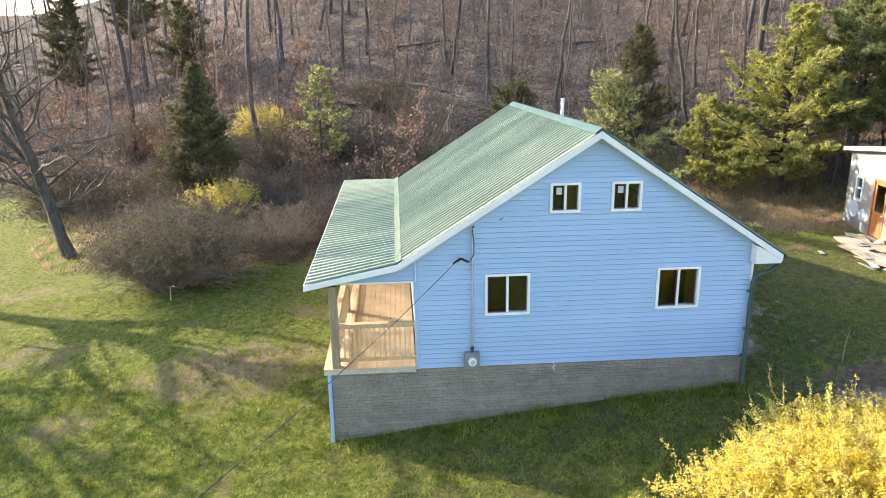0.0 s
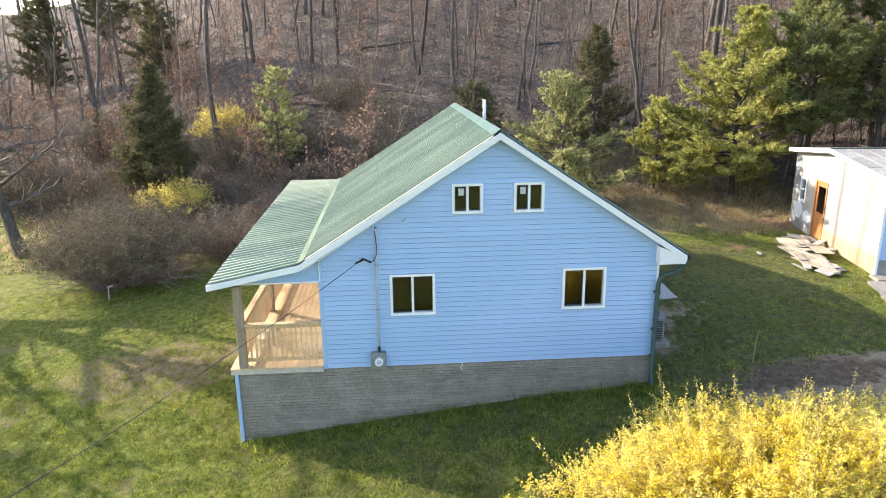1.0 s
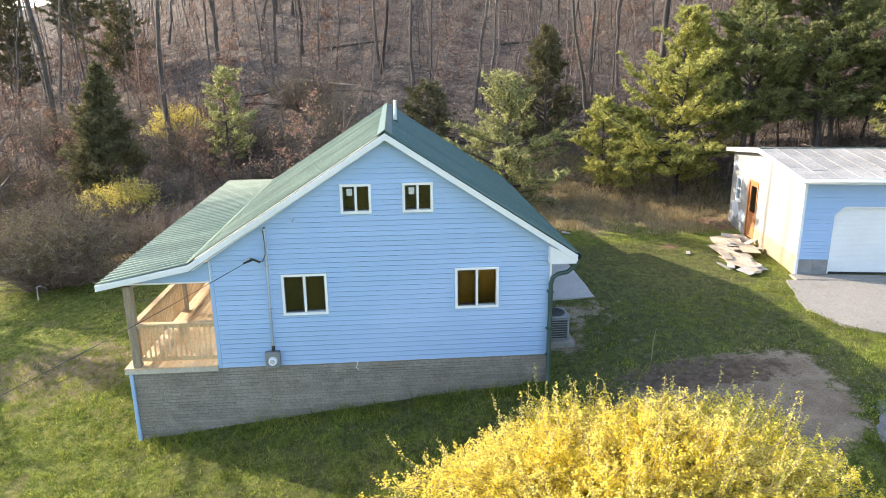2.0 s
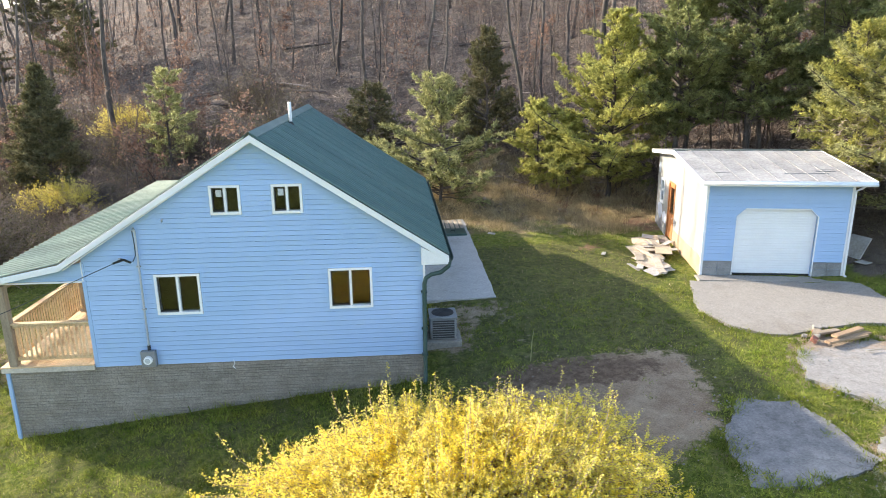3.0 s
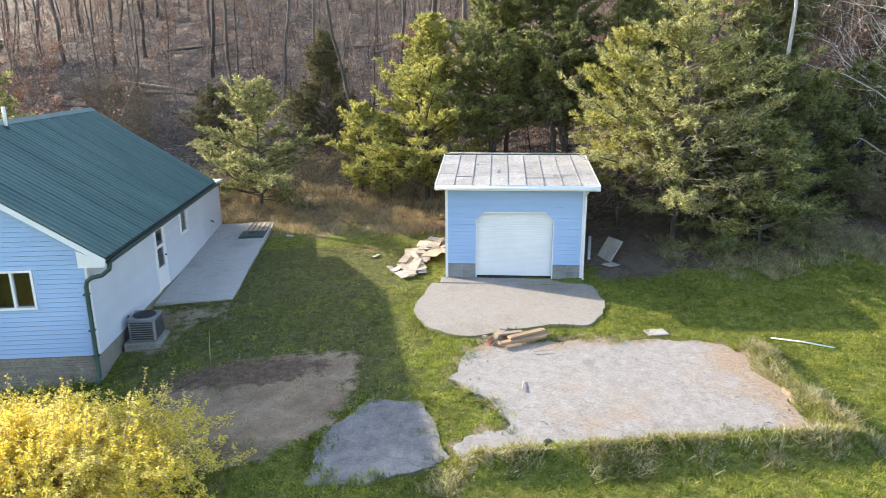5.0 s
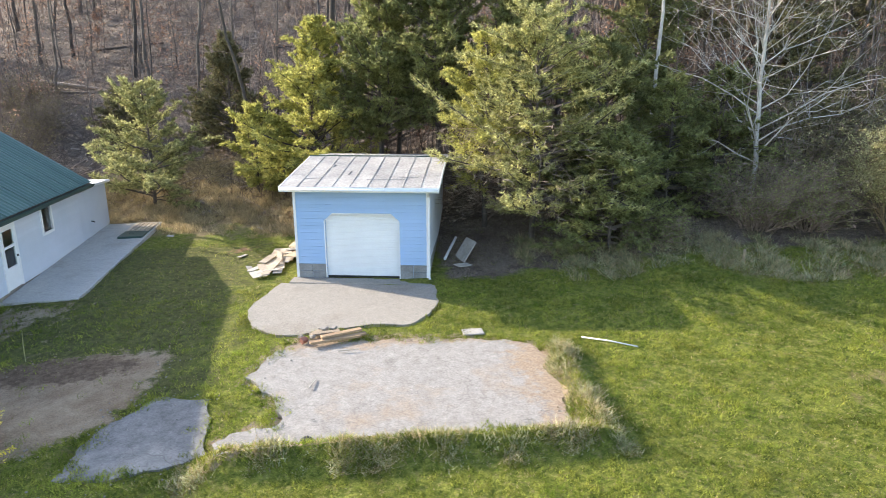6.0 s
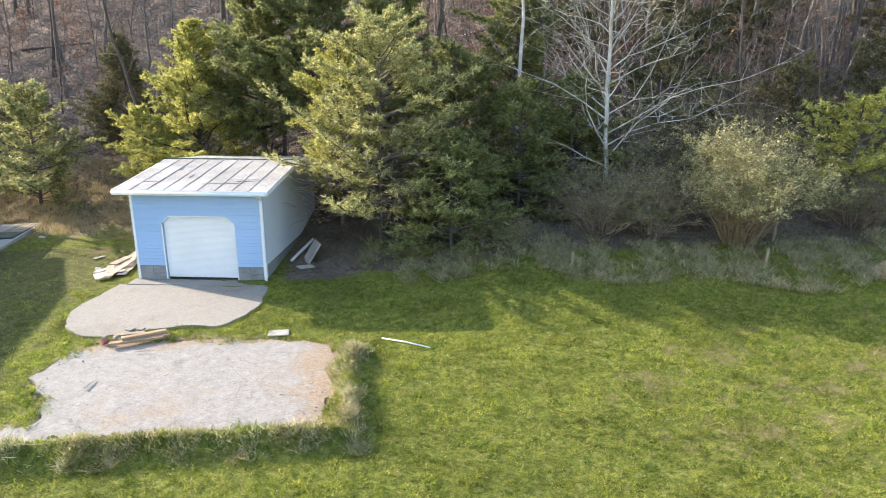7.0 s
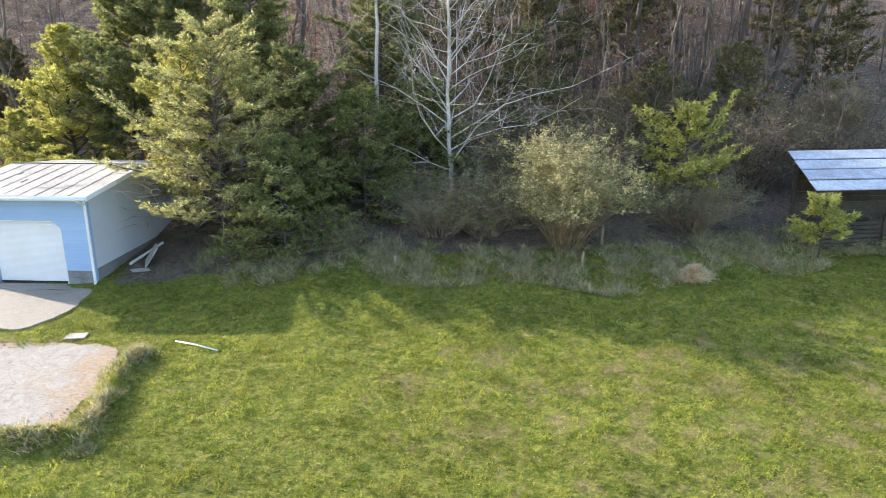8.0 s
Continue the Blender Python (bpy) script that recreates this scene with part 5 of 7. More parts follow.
for k, (x, y, g) in enumerate(((18.55, 15.0, 0.1), (18.75, 15.2, 0.09), (19.0, 15.6, 0.12), (19.25, 15.7, 0.1), (18.45, 15.25, 0.08), (18.85, 15.45, 0.07))):
    a, b, c = g * r.uniform(0.7, 1.2), g * r.uniform(0.5, 0.9), g * r.uniform(0.35, 0.6)
    corner = [(u * a * r.uniform(0.75, 1.1), v * b * r.uniform(0.75, 1.1), w_ * c * r.uniform(0.8, 1.1)) for w_ in (-1, 1) for v in (-1, 1) for u in (-1, 1)]
    ob = part("rubble", MB().add(corner, [(0, 2, 3, 1), (4, 5, 7, 6), (0, 1, 5, 4), (2, 6, 7, 3), (0, 4, 6, 2), (1, 3, 7, 5)]), M_BRICK if k in (0, 5) else M_CONC, None, bevel=0.012)
    ob.location, ob.rotation_euler = (x, y, float(lay(x, y)) + 0.03 + c), (r.normal(0, 0.15), r.normal(0, 0.15), r.uniform(0, 3))
    tagged(ob, "broken chunk of red brick beside the slab" if k in (0, 5) else "broken lump of concrete beside the slab", "rubble", "rubble by the slab")
for x, y, L, a, mt, lab in ((18.95, 12.9, 0.42, 1.3, M_SCRAPWHITE, "short white stick lying on the slab"), (19.7, 14.4, 0.5, 0.1, M_BOARD, "thin split stick lying on the slab")):
    ob = part("stick", MB().tube([(-L / 2, 0, 0), (0, 0.01, 0.006), (L / 2, 0, 0)], [0.016, 0.014, 0.01], 6), mt)
    ob.location, ob.rotation_euler = (x, y, float(lay(x, y)) + 0.045), (0, 0, a)
    tagged(ob, lab, "stick")
bm = bmesh.new()
bmesh.ops.create_icosphere(bm, subdivisions=2, radius=0.13)
for v in bm.verts:
    v.co *= r.uniform(0.75, 1.15)
    v.co.z *= 0.45
ob = part("charred_lump", bm, M_BLACK)
ob.location = (19.0, 10.75, float(lay(19.0, 10.75)) + 0.05)
tagged(ob, "small charred black lump on the slab's edge", "lump")
ob = part("paving_block", MB().box(-0.28, 0.28, -0.2, 0.2, 0, 0.04), M_SCRAPWHITE, None, bevel=0.012)
ob.location, ob.rotation_euler = (22.95, 15.3, float(gz(22.95, 15.3)) + 0.0), (0, 0, 0.05)
tagged(ob, "flat pale paving block lying in the grass", "block")
pz = [float(gz(25.75, 14.72)) + 0.03, float(gz(27.0, 14.02)) + 0.03]
tagged(part("plastic_pipe", MB().tube([(25.75, 14.72, pz[0]), (26.37, 14.38, pz[0] + 0.01), (27.0, 14.02, pz[1])], [0.02] * 3, 8), M_WHITE, None, smooth=True), "white plastic pipe lying on the lawn", "pipe")
m = MB().box(-0.38, 0.38, -0.02, 0.02, 0, 0.8)
ob = part("leaning_panel", m, M_SCRAPWHITE, None, bevel=0.006)
ob.location, ob.rotation_euler = (23.25, 20.6, float(gz(23.25, 20.6)) - 0.02), (0.6, 0.0, radians(108))
tagged(ob, "grubby white panel leaning in the brush by the garage", "panel")
ob = part("roofing_sheet", MB().box(-0.3, 0.3, -0.16, 0.16, 0, 0.03), M_SCRAPWHITE, None, bevel=0.005)
ob.location, ob.rotation_euler = (23.3, 19.95, float(gz(23.3, 19.95)) + 0.02), (0.05, 0.1, 0.6)
tagged(ob, "crumpled white sheet lying on the ground by the garage", "panel")
ob = part("gutter_length", MB().tube([(22.75, 20.6, float(gz(22.75, 20.6)) + 0.06), (23.35, 22.5, float(gz(23.35, 22.5)) + 0.06)], [0.05, 0.05], 6), M_WHITE)
tagged(ob, "white length of gutter lying along the garage wall", "gutter")
stake = part("marker_stake", MB().tube([(-6.47, 23.1, float(gz(-6.47, 23.1)) - 0.05), (-6.45, 23.12, float(gz(-6.47, 23.1)) + 0.45), (-6.3, 23.1, float(gz(-6.47, 23.1)) + 0.5)], [0.02, 0.02, 0.03], 6), M_GREY)
tagged(stake, "bent grey metal standpipe in the lawn", "standpipe")
for x, y, h in ((37.82, 16.9, 0.55), (39.0, 18.5, 0.7), (31.9, 18.0, 0.4)):
    ob = part("stake", MB().tube([(x, y, float(gz(x, y)) - 0.1), (x + 0.02, y, float(gz(x, y)) + h)], [0.05, 0.045], 6), M_POST)
    tagged(ob, "short weathered wooden stake at the field edge", "stake", "stakes at the field edge")

# ---- trees and shrubs ----


def limb(mb, start, aim, length, r0, r, sides=5, bend=0.18, steps=5, lift=0.0):
    """A tapering crooked limb; returns its points and radii."""
    p, d = np.array(start, float), unit(np.array(aim, float))
    pts, rad = [p.copy()], [r0]
    for k in range(steps):
        d = unit(d + bend * r.normal(size=3) + np.array([0, 0, lift]))
        p = p + d * length / steps
        pts.append(p.copy())
        rad.append(r0 * (1 - 0.82 * (k + 1) / steps))
    mb.tube(pts, rad, sides, False)
    return pts, rad


def bare_tree(name, seed, h, r0, bark, lean=(0, 0), first=0.3, limbs=16, reach=0.3, twigs=5, up=0.5, label="", category="tree", group="", dead=0, thick=0.36, fine=None):
    """A leafless tree: a trunk with its limbs, and a crown of fine twigs."""
    r = np.random.default_rng(seed)
    tree = thing(name, label=label, category=category, group=group)
    wood, twig = MB(), MB()
    pts, rad = [], []
    p = np.array([0, 0, -0.3])
    steps = 12
    for k in range(steps + 1):
        pts.append(p.copy())
        rad.append(r0 * (1.35 if k == 0 else 1.0) * (1 - 0.86 * (k / steps) ** 1.15))
        p = p + np.array([lean[0] / steps, lean[1] / steps, (h + 0.3) / steps]) + np.append(r.normal(0, 0.02 * h / steps * 3, 2), 0)
    wood.tube(pts, rad, 7, False)
    leaf_at = []
    for k in range(limbs):
        s = first + (0.98 - first) * (k + r.uniform()) / limbs
        i = min(int(s * steps), steps - 1)
        f = s * steps - i
        base = pts[i] * (1 - f) + pts[i + 1] * f
        rr = rad[i] * (1 - f) + rad[i + 1] * f
        az = k * 2.4 + r.uniform(-0.5, 0.5)
        L = h * reach * (1.15 - 0.75 * s) * r.uniform(0.7, 1.25)
        aim = (math.cos(az), math.sin(az), up + r.uniform(-0.2, 0.35))
        bp, br = limb(twig, base, aim, L, max(rr * thick, 0.012), r, 3, 0.2, 5, 0.05)
        for j in range(twigs):
            q = r.integers(1, 6)
            sub = np.array(aim) + 0.9 * r.normal(size=3)
            tp, _ = limb(twig, bp[q], sub, L * r.uniform(0.25, 0.55), max(br[q] * 0.55, 0.007), r, 3, 0.25, 3, 0.04)
            leaf_at += tp[1:]
            for _ in range(2):
                tq, _ = limb(twig, tp[r.integers(1, 4)], np.array(sub) + 0.9 * r.normal(size=3), L * r.uniform(0.12, 0.28), 0.006, r, 3, 0.3, 2)
                leaf_at += tq[1:]
    part("trunk", wood, bark, tree, smooth=True)
    part("crown", twig, fine or M_TWIG, tree)
    if dead:
        base = np.array(leaf_at)
        c = base[r.integers(0, len(base), dead)] + r.normal(0, 0.09, (dead, 3))
        cards("foliage", leaves(c, 0.055, r), M_DEADLEAF, tree)
    return tree


def conifer(name, seed, h, R, needle, bark, dens=1.0, low=0.08, length=0.17, label="", group="", droop=0.0, ragged=0.42, per=6, width=0.027, category="tree", power=0.55, puff=0.35, lumps=0.3, bare=0):
    """An evergreen: trunk and limbs, and a crown of needle plumes on side twigs, lumpy and with gaps."""
    r = np.random.default_rng(seed)
    tree = thing(name, label=label, category=category, group=group)
    wood = MB()
    n = 10
    tp = [np.array([0, 0, -0.3 + (h + 0.3) * k / n]) + np.append(r.normal(0, 0.02 * h / 6, 2), 0) * (k > 0) for k in range(n + 1)]
    tr = [0.014 * h * (1 - 0.93 * k / n) + 0.008 for k in range(n + 1)]
    wood.tube(tp, tr, 7, False)
    tz, tx, ty = [q[2] for q in tp], [q[0] for q in tp], [q[1] for q in tp]
    P, D = [], []
    count = int(h * 17 * dens)
    ph = r.uniform(0, 6.28, 3)
    for k in range(count):
        s = low + (0.985 - low) * ((k + r.uniform()) / count)
        z = s * h
        base = np.array([np.interp(z, tz, tx), np.interp(z, tz, ty), z])
        az = r.uniform(0, 2 * math.pi)
        prof = min(1.0, (s - low) / 0.2 + 0.55) * (1 - s) ** power
        prof *= 1 + lumps * math.sin(2 * az + ph[0] + 4 * s) * math.sin(8 * s + ph[1]) + 0.5 * lumps * math.sin(3 * az + 15 * s + ph[2])
        L = max(0.25, 1.12 * R * prof * r.uniform(1 - ragged * 1.2, 1 + ragged * 0.5))
        slope = 0.2 - droop + 0.6 * s * s + r.normal(0, 0.15)
        bp, _ = limb(wood, base, (math.cos(az), math.sin(az), slope), L, max(0.012, 0.016 * L), r, 3, 0.1, 5, 0.035)
        bp = np.array(bp)
        main = unit(bp[-1] - bp[0])
        flat = unit(np.cross(main, [0, 0, 1]))
        subs = int(6 + 6.5 * L)
        for j in range(subs):
            f = 0.3 + 0.7 * (j + r.uniform()) / subs
            i = min(int(f * 5), 4)
            o = bp[i] + (bp[i + 1] - bp[i]) * (f * 5 - i)
            d = unit(main * 0.75 + flat * r.choice([-1, 1]) * r.uniform(0.3, 1.1) + np.array([0, 0, r.uniform(-0.15 - 0.4 * puff, 0.25 + puff)]))
            sl = (0.18 + 0.2 * L * (1.15 - f)) * r.uniform(0.6, 1.25)
            m = max(2, int(sl / 0.08))
            for e in range(m):
                P.append(o + d * sl * (0.25 + 0.75 * (e + 0.6) / m) + r.normal(0, 0.025, 3))
                D.append(d)
        for e in range(4):
            P.append(bp[-1] + main * 0.05 * e)
            D.append(main)
    part("trunk", wood, bark, tree)
    cards("crown", needles(P, D, length, width, per, r), needle, tree, 3)
    if bare:
        # dead grey twigs inside the lower crown
        twigs = MB()
        for k in range(bare):
            z = h * r.uniform(low, 0.55)
            az, q = r.uniform(0, 2 * math.pi), R * r.uniform(0.15, 0.95)
            o = np.array([q * math.cos(az), q * math.sin(az), z + 0.12 * q])
            limb(twigs, o, (math.cos(az) + r.normal(0, 0.6), math.sin(az) + r.normal(0, 0.6), r.uniform(-0.3, 0.7)), r.uniform(0.3, 0.9), 0.011, r, 3, 0.25, 3)
        tagged(part("dead_twig", twigs, M_STICK, tree), "bare grey twigs in the lower crown", kind="stuff")
    return tree


def shrub(name, seed, R, h, stems, twig_mat, label, leaf_mat=None, leaf_n=0, leaf_size=0.03, category="shrub", sub=6, squash=(1, 1), up=0.9, bare=0.0):
    """A many-stemmed bush that arches outwards, with leaves or none."""
    r = np.random.default_rng(seed)
    bush = thing(name, label=label, category=category)
    mb = MB()
    tips = []
    for k in range(stems):
        az, w = r.uniform(0, 2 * math.pi), math.sqrt(r.uniform(0, 1))
        foot = np.array([0.4 * R * w * math.cos(az) * squash[0], 0.4 * R * w * math.sin(az) * squash[1], -0.1])
        aim = np.array([w * math.cos(az) * squash[0] * R / h * 1.0, w * math.sin(az) * squash[1] * R / h * 1.0, up])
        bp, _ = limb(mb, foot, aim, h * r.uniform(0.75, 1.12) / max(0.75, up), 0.016, r, 3, 0.16, 6, -0.06 * w)
        for j in range(sub):
            q = r.integers(2, 7)
            tq, _ = limb(mb, bp[q], np.array([*r.normal(0, 0.8, 2), r.uniform(-0.1, 1.0)]), h * r.uniform(0.14, 0.34), 0.007, r, 3, 0.25, 3)
            tips += tq
            te, _ = limb(mb, tq[2], np.array([*r.normal(0, 0.9, 2), r.uniform(-0.2, 0.9)]), h * r.uniform(0.08, 0.18), 0.005, r, 3, 0.2, 2)
            tips += te
    part("branchwork", mb, twig_mat, bush)
    if leaf_n:
        t = np.array(tips)
        t = t[t[:, 2] > bare]
        c = t[r.integers(0, len(t), leaf_n)] + r.normal(0, 0.05, (leaf_n, 3))
        cards("foliage", leaves(c, leaf_size, r), leaf_mat, bush)
    return bush


def stand(ob, x, y, turn=0.0, scale=1.0, sink=0.0):
    ob.location, ob.rotation_euler, ob.scale = (x, y, float(gz(x, y)) - sink), (0, 0, turn), (scale, scale, scale)
    return ob


def forsythia(name, seed, Rx, Ry, h, stems, flowers, label, size=0.02, wands=26, skew=0.0):
    """A rounded bush of arching stems, each set with yellow blossom to its tip."""
    r = np.random.default_rng(seed)
    bush = thing(name, label=label, category="shrub")
    mb = MB()
    C = []
    for k in range(stems + wands):
        tall = k >= stems
        az, w = r.uniform(0, 2 * math.pi), math.sqrt(r.uniform(0, 1)) * (0.85 if tall else 1)
        foot = np.array([0.3 * Rx * w * math.cos(az), 0.3 * Ry * w * math.sin(az), -0.1])
        lumps = 1 + 0.1 * math.sin(5 * az + seed) + 0.07 * math.sin(11 * az)
        tip = np.array([Rx * w * math.cos(az) * lumps, Ry * w * math.sin(az) * lumps, h * (math.sqrt(max(0.02, 1 - 0.92 * w * w)) * r.uniform(0.8, 1.02))])
        tip[2] *= 1 + skew * w * math.cos(az)
        if tall:
            tip[2] += 0.15 + 0.75 * r.uniform() ** 1.6
            tip[:2] += r.normal(0, 0.15, 2)
        mid = (foot + tip) / 2 + np.array([-0.1 * tip[0], -0.1 * tip[1], 0.22 * h])
        if tall:
            mid = np.array([0.93 * tip[0], 0.93 * tip[1], 0.45 * tip[2]])
        s = np.linspace(0, 1, 8)[:, None]
        pts = (1 - s) ** 2 * foot + 2 * s * (1 - s) * mid + s**2 * tip + r.normal(0, 0.025, (8, 3)) * s
        mb.tube(pts, list(np.linspace(0.012, 0.004, 8)), 3, False)
        n = int(flowers * r.uniform(0.7, 1.2))
        u = r.uniform(0.42, 1, n) ** 0.8
        c = np.stack([np.interp(u, s[:, 0], pts[:, a]) for a in range(3)], 1)
        C.append(c + r.normal(0, 0.024 if tall else 0.032, (n, 3)))
        for j in range(0 if tall else 8):
            q = pts[r.integers(4, 8)]
            d = unit(np.array([*r.normal(0, 0.7, 2), r.uniform(0.1, 1.2)]))
            ln_ = r.uniform(0.12, 0.38)
            mb.tube([q, q + d * ln_], [0.005, 0.003], 3, False)
            n2 = int(flowers * 0.32)
            C.append(q + d * ln_ * r.uniform(0.1, 1, (n2, 1)) + r.normal(0, 0.02, (n2, 3)))
    part("branchwork", mb, M_FORSTEM, bush)
    C = np.concatenate(C)
    cards("blossom", leaves(C, size, r, 0.7, 0.4), M_FLOWER, bush)
    return bush


# the great forsythia in front, and the smaller ones at the wood's edge
fb = forsythia("forsythia_bush", 5, 4.0, 2.35, 1.98, 820, 80, "broad forsythia bush covered in bright yellow blossom", 0.0185, 200, 0.22)
stand(fb, 9.3, 10.3, 0.0)
for sd, x, y, Rx, h, n in ((6, -6.5, 31.3, 2.2, 1.9, 130), (8, -5.9, 38.4, 1.9, 2.3, 130), (9, -4.5, 37.6, 1.2, 1.6, 60)):
    stand(forsythia("forsythia_bush", sd, Rx, 1.5, h, n, 20, "sparse yellow forsythia at the wood's edge", 0.026, 26), x, y)

# shrubs by the lawn
stand(shrub("bramble_shrub", 11, 2.0, 2.45, 500, M_BRAMBLE, "rounded grey-brown shrub with dull sparse leaves on the lawn", M_DRYOLIVE, 26000, 0.036, sub=8, squash=(1.2, 1), bare=0.9), -6.7, 24.9)
stand(shrub("bramble_shrub", 12, 1.9, 1.6, 330, M_BRAMBLE, "grey-brown shrub with pale buds", M_DRYOLIVE, 6000, 0.034, sub=7), -3.6, 27.6)
stand(shrub("bramble_shrub", 13, 1.8, 1.7, 300, M_BRAMBLE, "tangled grey shrub behind the porch", M_DRYOLIVE, 4000, 0.034, sub=7), -1.5, 29.3)
stand(shrub("bramble_shrub", 14, 1.7, 1.9, 300, M_BRAMBLE, "tangled grey shrub at the wood's edge", M_DRYOLIVE, 4000, 0.034, sub=7), -8.6, 30.4)
stand(shrub("olive_shrub", 15, 1.35, 3.2, 110, M_STEM, "pale olive-green round shrub in young leaf", M_OLIVE, 42000, 0.03, sub=14, bare=1.35), 37.8, 18.6)
stand(shrub("russet_shrub", 16, 1.0, 0.9, 90, M_STEM, "small russet clump of dry stems", M_DEADLEAF, 900, 0.03), -9.8, 32.4)

for sd, x, y, R, hh in ((17, 33.6, 19.4, 1.6, 2.1), (18, 35.2, 19.0, 1.3, 1.9), (19, 29.8, 19.4, 1.3, 1.1), (20, 42.6, 18.6, 1.6, 2.0)):
    stand(shrub("bramble_shrub", sd, R, hh, 150, M_BRAMBLE, "tangled thicket shrub at the field edge with small green leaves", M_PINEDARK, 8000, 0.03, sub=8), x, y + 0.9)

# thickets at the foot of the hill and behind the field edge
thicket = [shrub("thicket_shrub", 70 + k, R, h, n, M_TWIG, "dense tangled leafless thicket shrub flecked with olive leaves", M_DRYOLIVE, lf, 0.035, sub=7) for k, (R, h, n, lf) in enumerate(((1.7, 2.0, 150, 4500), (2.0, 1.5, 150, 3000), (1.5, 2.6, 130, 5000)))]
dark = [shrub("evergreen_shrub", 75 + k, R, h, 110, M_BRAMBLE, "dark evergreen undergrowth shrub on the slope", M_CEDAR, 12000, 0.035, sub=7) for k, (R, h) in enumerate(((1.7, 2.1), (1.5, 2.7)))]
for bushes, places in ((thicket, ((-3.2, 32.0), (0.2, 32.6), (2.6, 33.4), (-4.6, 35.4), (-1.0, 36.4), (2.4, 37.4), (-10.8, 35.0), (-13.8, 36.6), (-10.4, 39.5), (-17.0, 39.0), (-5.5, 40.5), (-14.5, 42.5), (0.5, 41.0), (33.8, 25.5), (46.5, 22.8), (52.0, 24.0))), (dark, ((44.4, 22.6), (39.8, 22.4), (48.6, 24.6), (36.2, 22.6), (41.8, 26.0), (52.6, 26.6), (45.6, 29.0)))):
    for k, (x, y) in enumerate(places):
        src = bushes[k % len(bushes)]
        stand(src if k < len(bushes) else copy_thing(src, Matrix()), x, y, 1.7 * k, 0.85 + 0.09 * (k % 5))

# conifers
stand(conifer("cedar_tree", 21, 6.3, 2.2, M_CEDAR, M_BARKDARK, 2.0, 0.03, 0.15, "dark dense cedar at the wood's edge", droop=-0.25, ragged=0.3, power=0.8, width=0.03, puff=0.8, lumps=0.15), -8.0, 33.9)
stand(conifer("pine_tree", 22, 5.3, 2.9, M_PINESOFT, M_BARK, 1.05, 0.05, 0.16, "spreading yellow-green young pine", power=0.62, lumps=0.4), 10.5, 29.9, 0.4)
stand(conifer("cedar_tree", 23, 6.0, 2.3, M_CEDAR, M_BARKDARK, 1.5, 0.03, 0.14, "dark green cedar behind the young pine", droop=-0.2, ragged=0.25, power=0.75, puff=0.7), 13.2, 34.6)
stand(conifer("pine_tree", 24, 4.0, 1.3, M_PINE, M_BARK, 1.2, 0.06, 0.16, "small bright yellow-green pine"), 15.0, 30.7)
stand(conifer("pine_tree", 24, 3.4, 1.1, M_PINE, M_BARK, 1.2, 0.06, 0.16, "small bright yellow-green pine"), 16.3, 30.2, 2.0)
stand(conifer("pine_tree", 25, 7.8, 3.0, M_PINE, M_BARK, 1.2, 0.08, 0.16, "broad yellow-green pine beside the garage", power=0.62, lumps=0.4), 17.9, 29.3, 1.0)
stand(conifer("pine_tree", 26, 9.5, 3.2, M_PINEDARK, M_BARK, 1.3, 0.2, 0.18, "tall shadowed pine behind the garage"), 20.8, 29.2, 2.0)
stand(conifer("pine_tree", 27, 10.0, 3.0, M_PINEDARK, M_BARK, 1.3, 0.22, 0.18, "tall deep green pine behind the garage"), 23.2, 27.8, 0.7)
stand(conifer("pine_tree", 28, 7.4, 3.3, M_PINESOFT, M_BARK, 1.15, 0.1, 0.15, "large feathery pine standing over the garage", ragged=0.4, power=0.45, width=0.018, puff=0.3, lumps=0.45, bare=700), 25.9, 21.3, 0.2)
stand(conifer("pine_tree", 56, 6.7, 2.1, M_PINE, M_BARK, 1.0, 0.2, 0.15, "feathery pine crowding a larger one by the garage", ragged=0.4, power=0.45, width=0.018, puff=0.3, lumps=0.45, bare=350), 24.5, 23.0, 1.2)
stand(conifer("pine_tree", 29, 6.0, 2.7, M_PINEDARK, M_BARK, 1.25, 0.04, 0.16, "deep green pine at the lawn's edge", power=0.5, puff=0.6), 28.6, 22.2, 1.4)
stand(conifer("hemlock_tree", 30, 4.6, 2.1, M_PINEDARK, M_BARKDARK, 1.5, 0.02, 0.13, "low dense dark hemlock at the lawn's edge", droop=0.2, puff=0.6), 31.0, 22.0)
stand(conifer("hemlock_tree", 31, 4.0, 2.0, M_PINEDARK, M_BARKDARK, 1.5, 0.02, 0.13, "low dense dark hemlock beside the pine", droop=0.2, puff=0.6), 28.2, 19.9)
stand(conifer("hemlock_tree", 37, 4.2, 2.0, M_PINEDARK, M_BARKDARK, 1.8, 0.02, 0.13, "low dark hemlock behind the pale tree", droop=0.2, puff=0.6), 33.4, 23.2)
stand(conifer("pine_tree", 32, 4.2, 2.2, M_PINE, M_BARK, 0.8, 0.3, 0.15, "scraggy yellow-green pine near the shed", ragged=0.6, power=0.4, lumps=0.6), 42.3, 19.6)
stand(conifer("pine_tree", 33, 1.9, 0.9, M_PINE, M_BARK, 1.3, 0.3, 0.15, "little pine growing before the shed"), 45.4, 16.2)
stand(conifer("pine_tree", 34, 5.0, 1.7, M_PINESOFT, M_BARK, 0.8, 0.1, 0.15, "thin pale green young pine among the shrubs", ragged=0.5, lumps=0.5), -2.4, 34.2)
stand(conifer("cedar_tree", 35, 2.9, 1.7, M_CEDAR, M_BARKDARK, 1.8, 0.03, 0.14, "low dark evergreen behind the roof", ragged=0.3, puff=0.8), 7.4, 36.2)
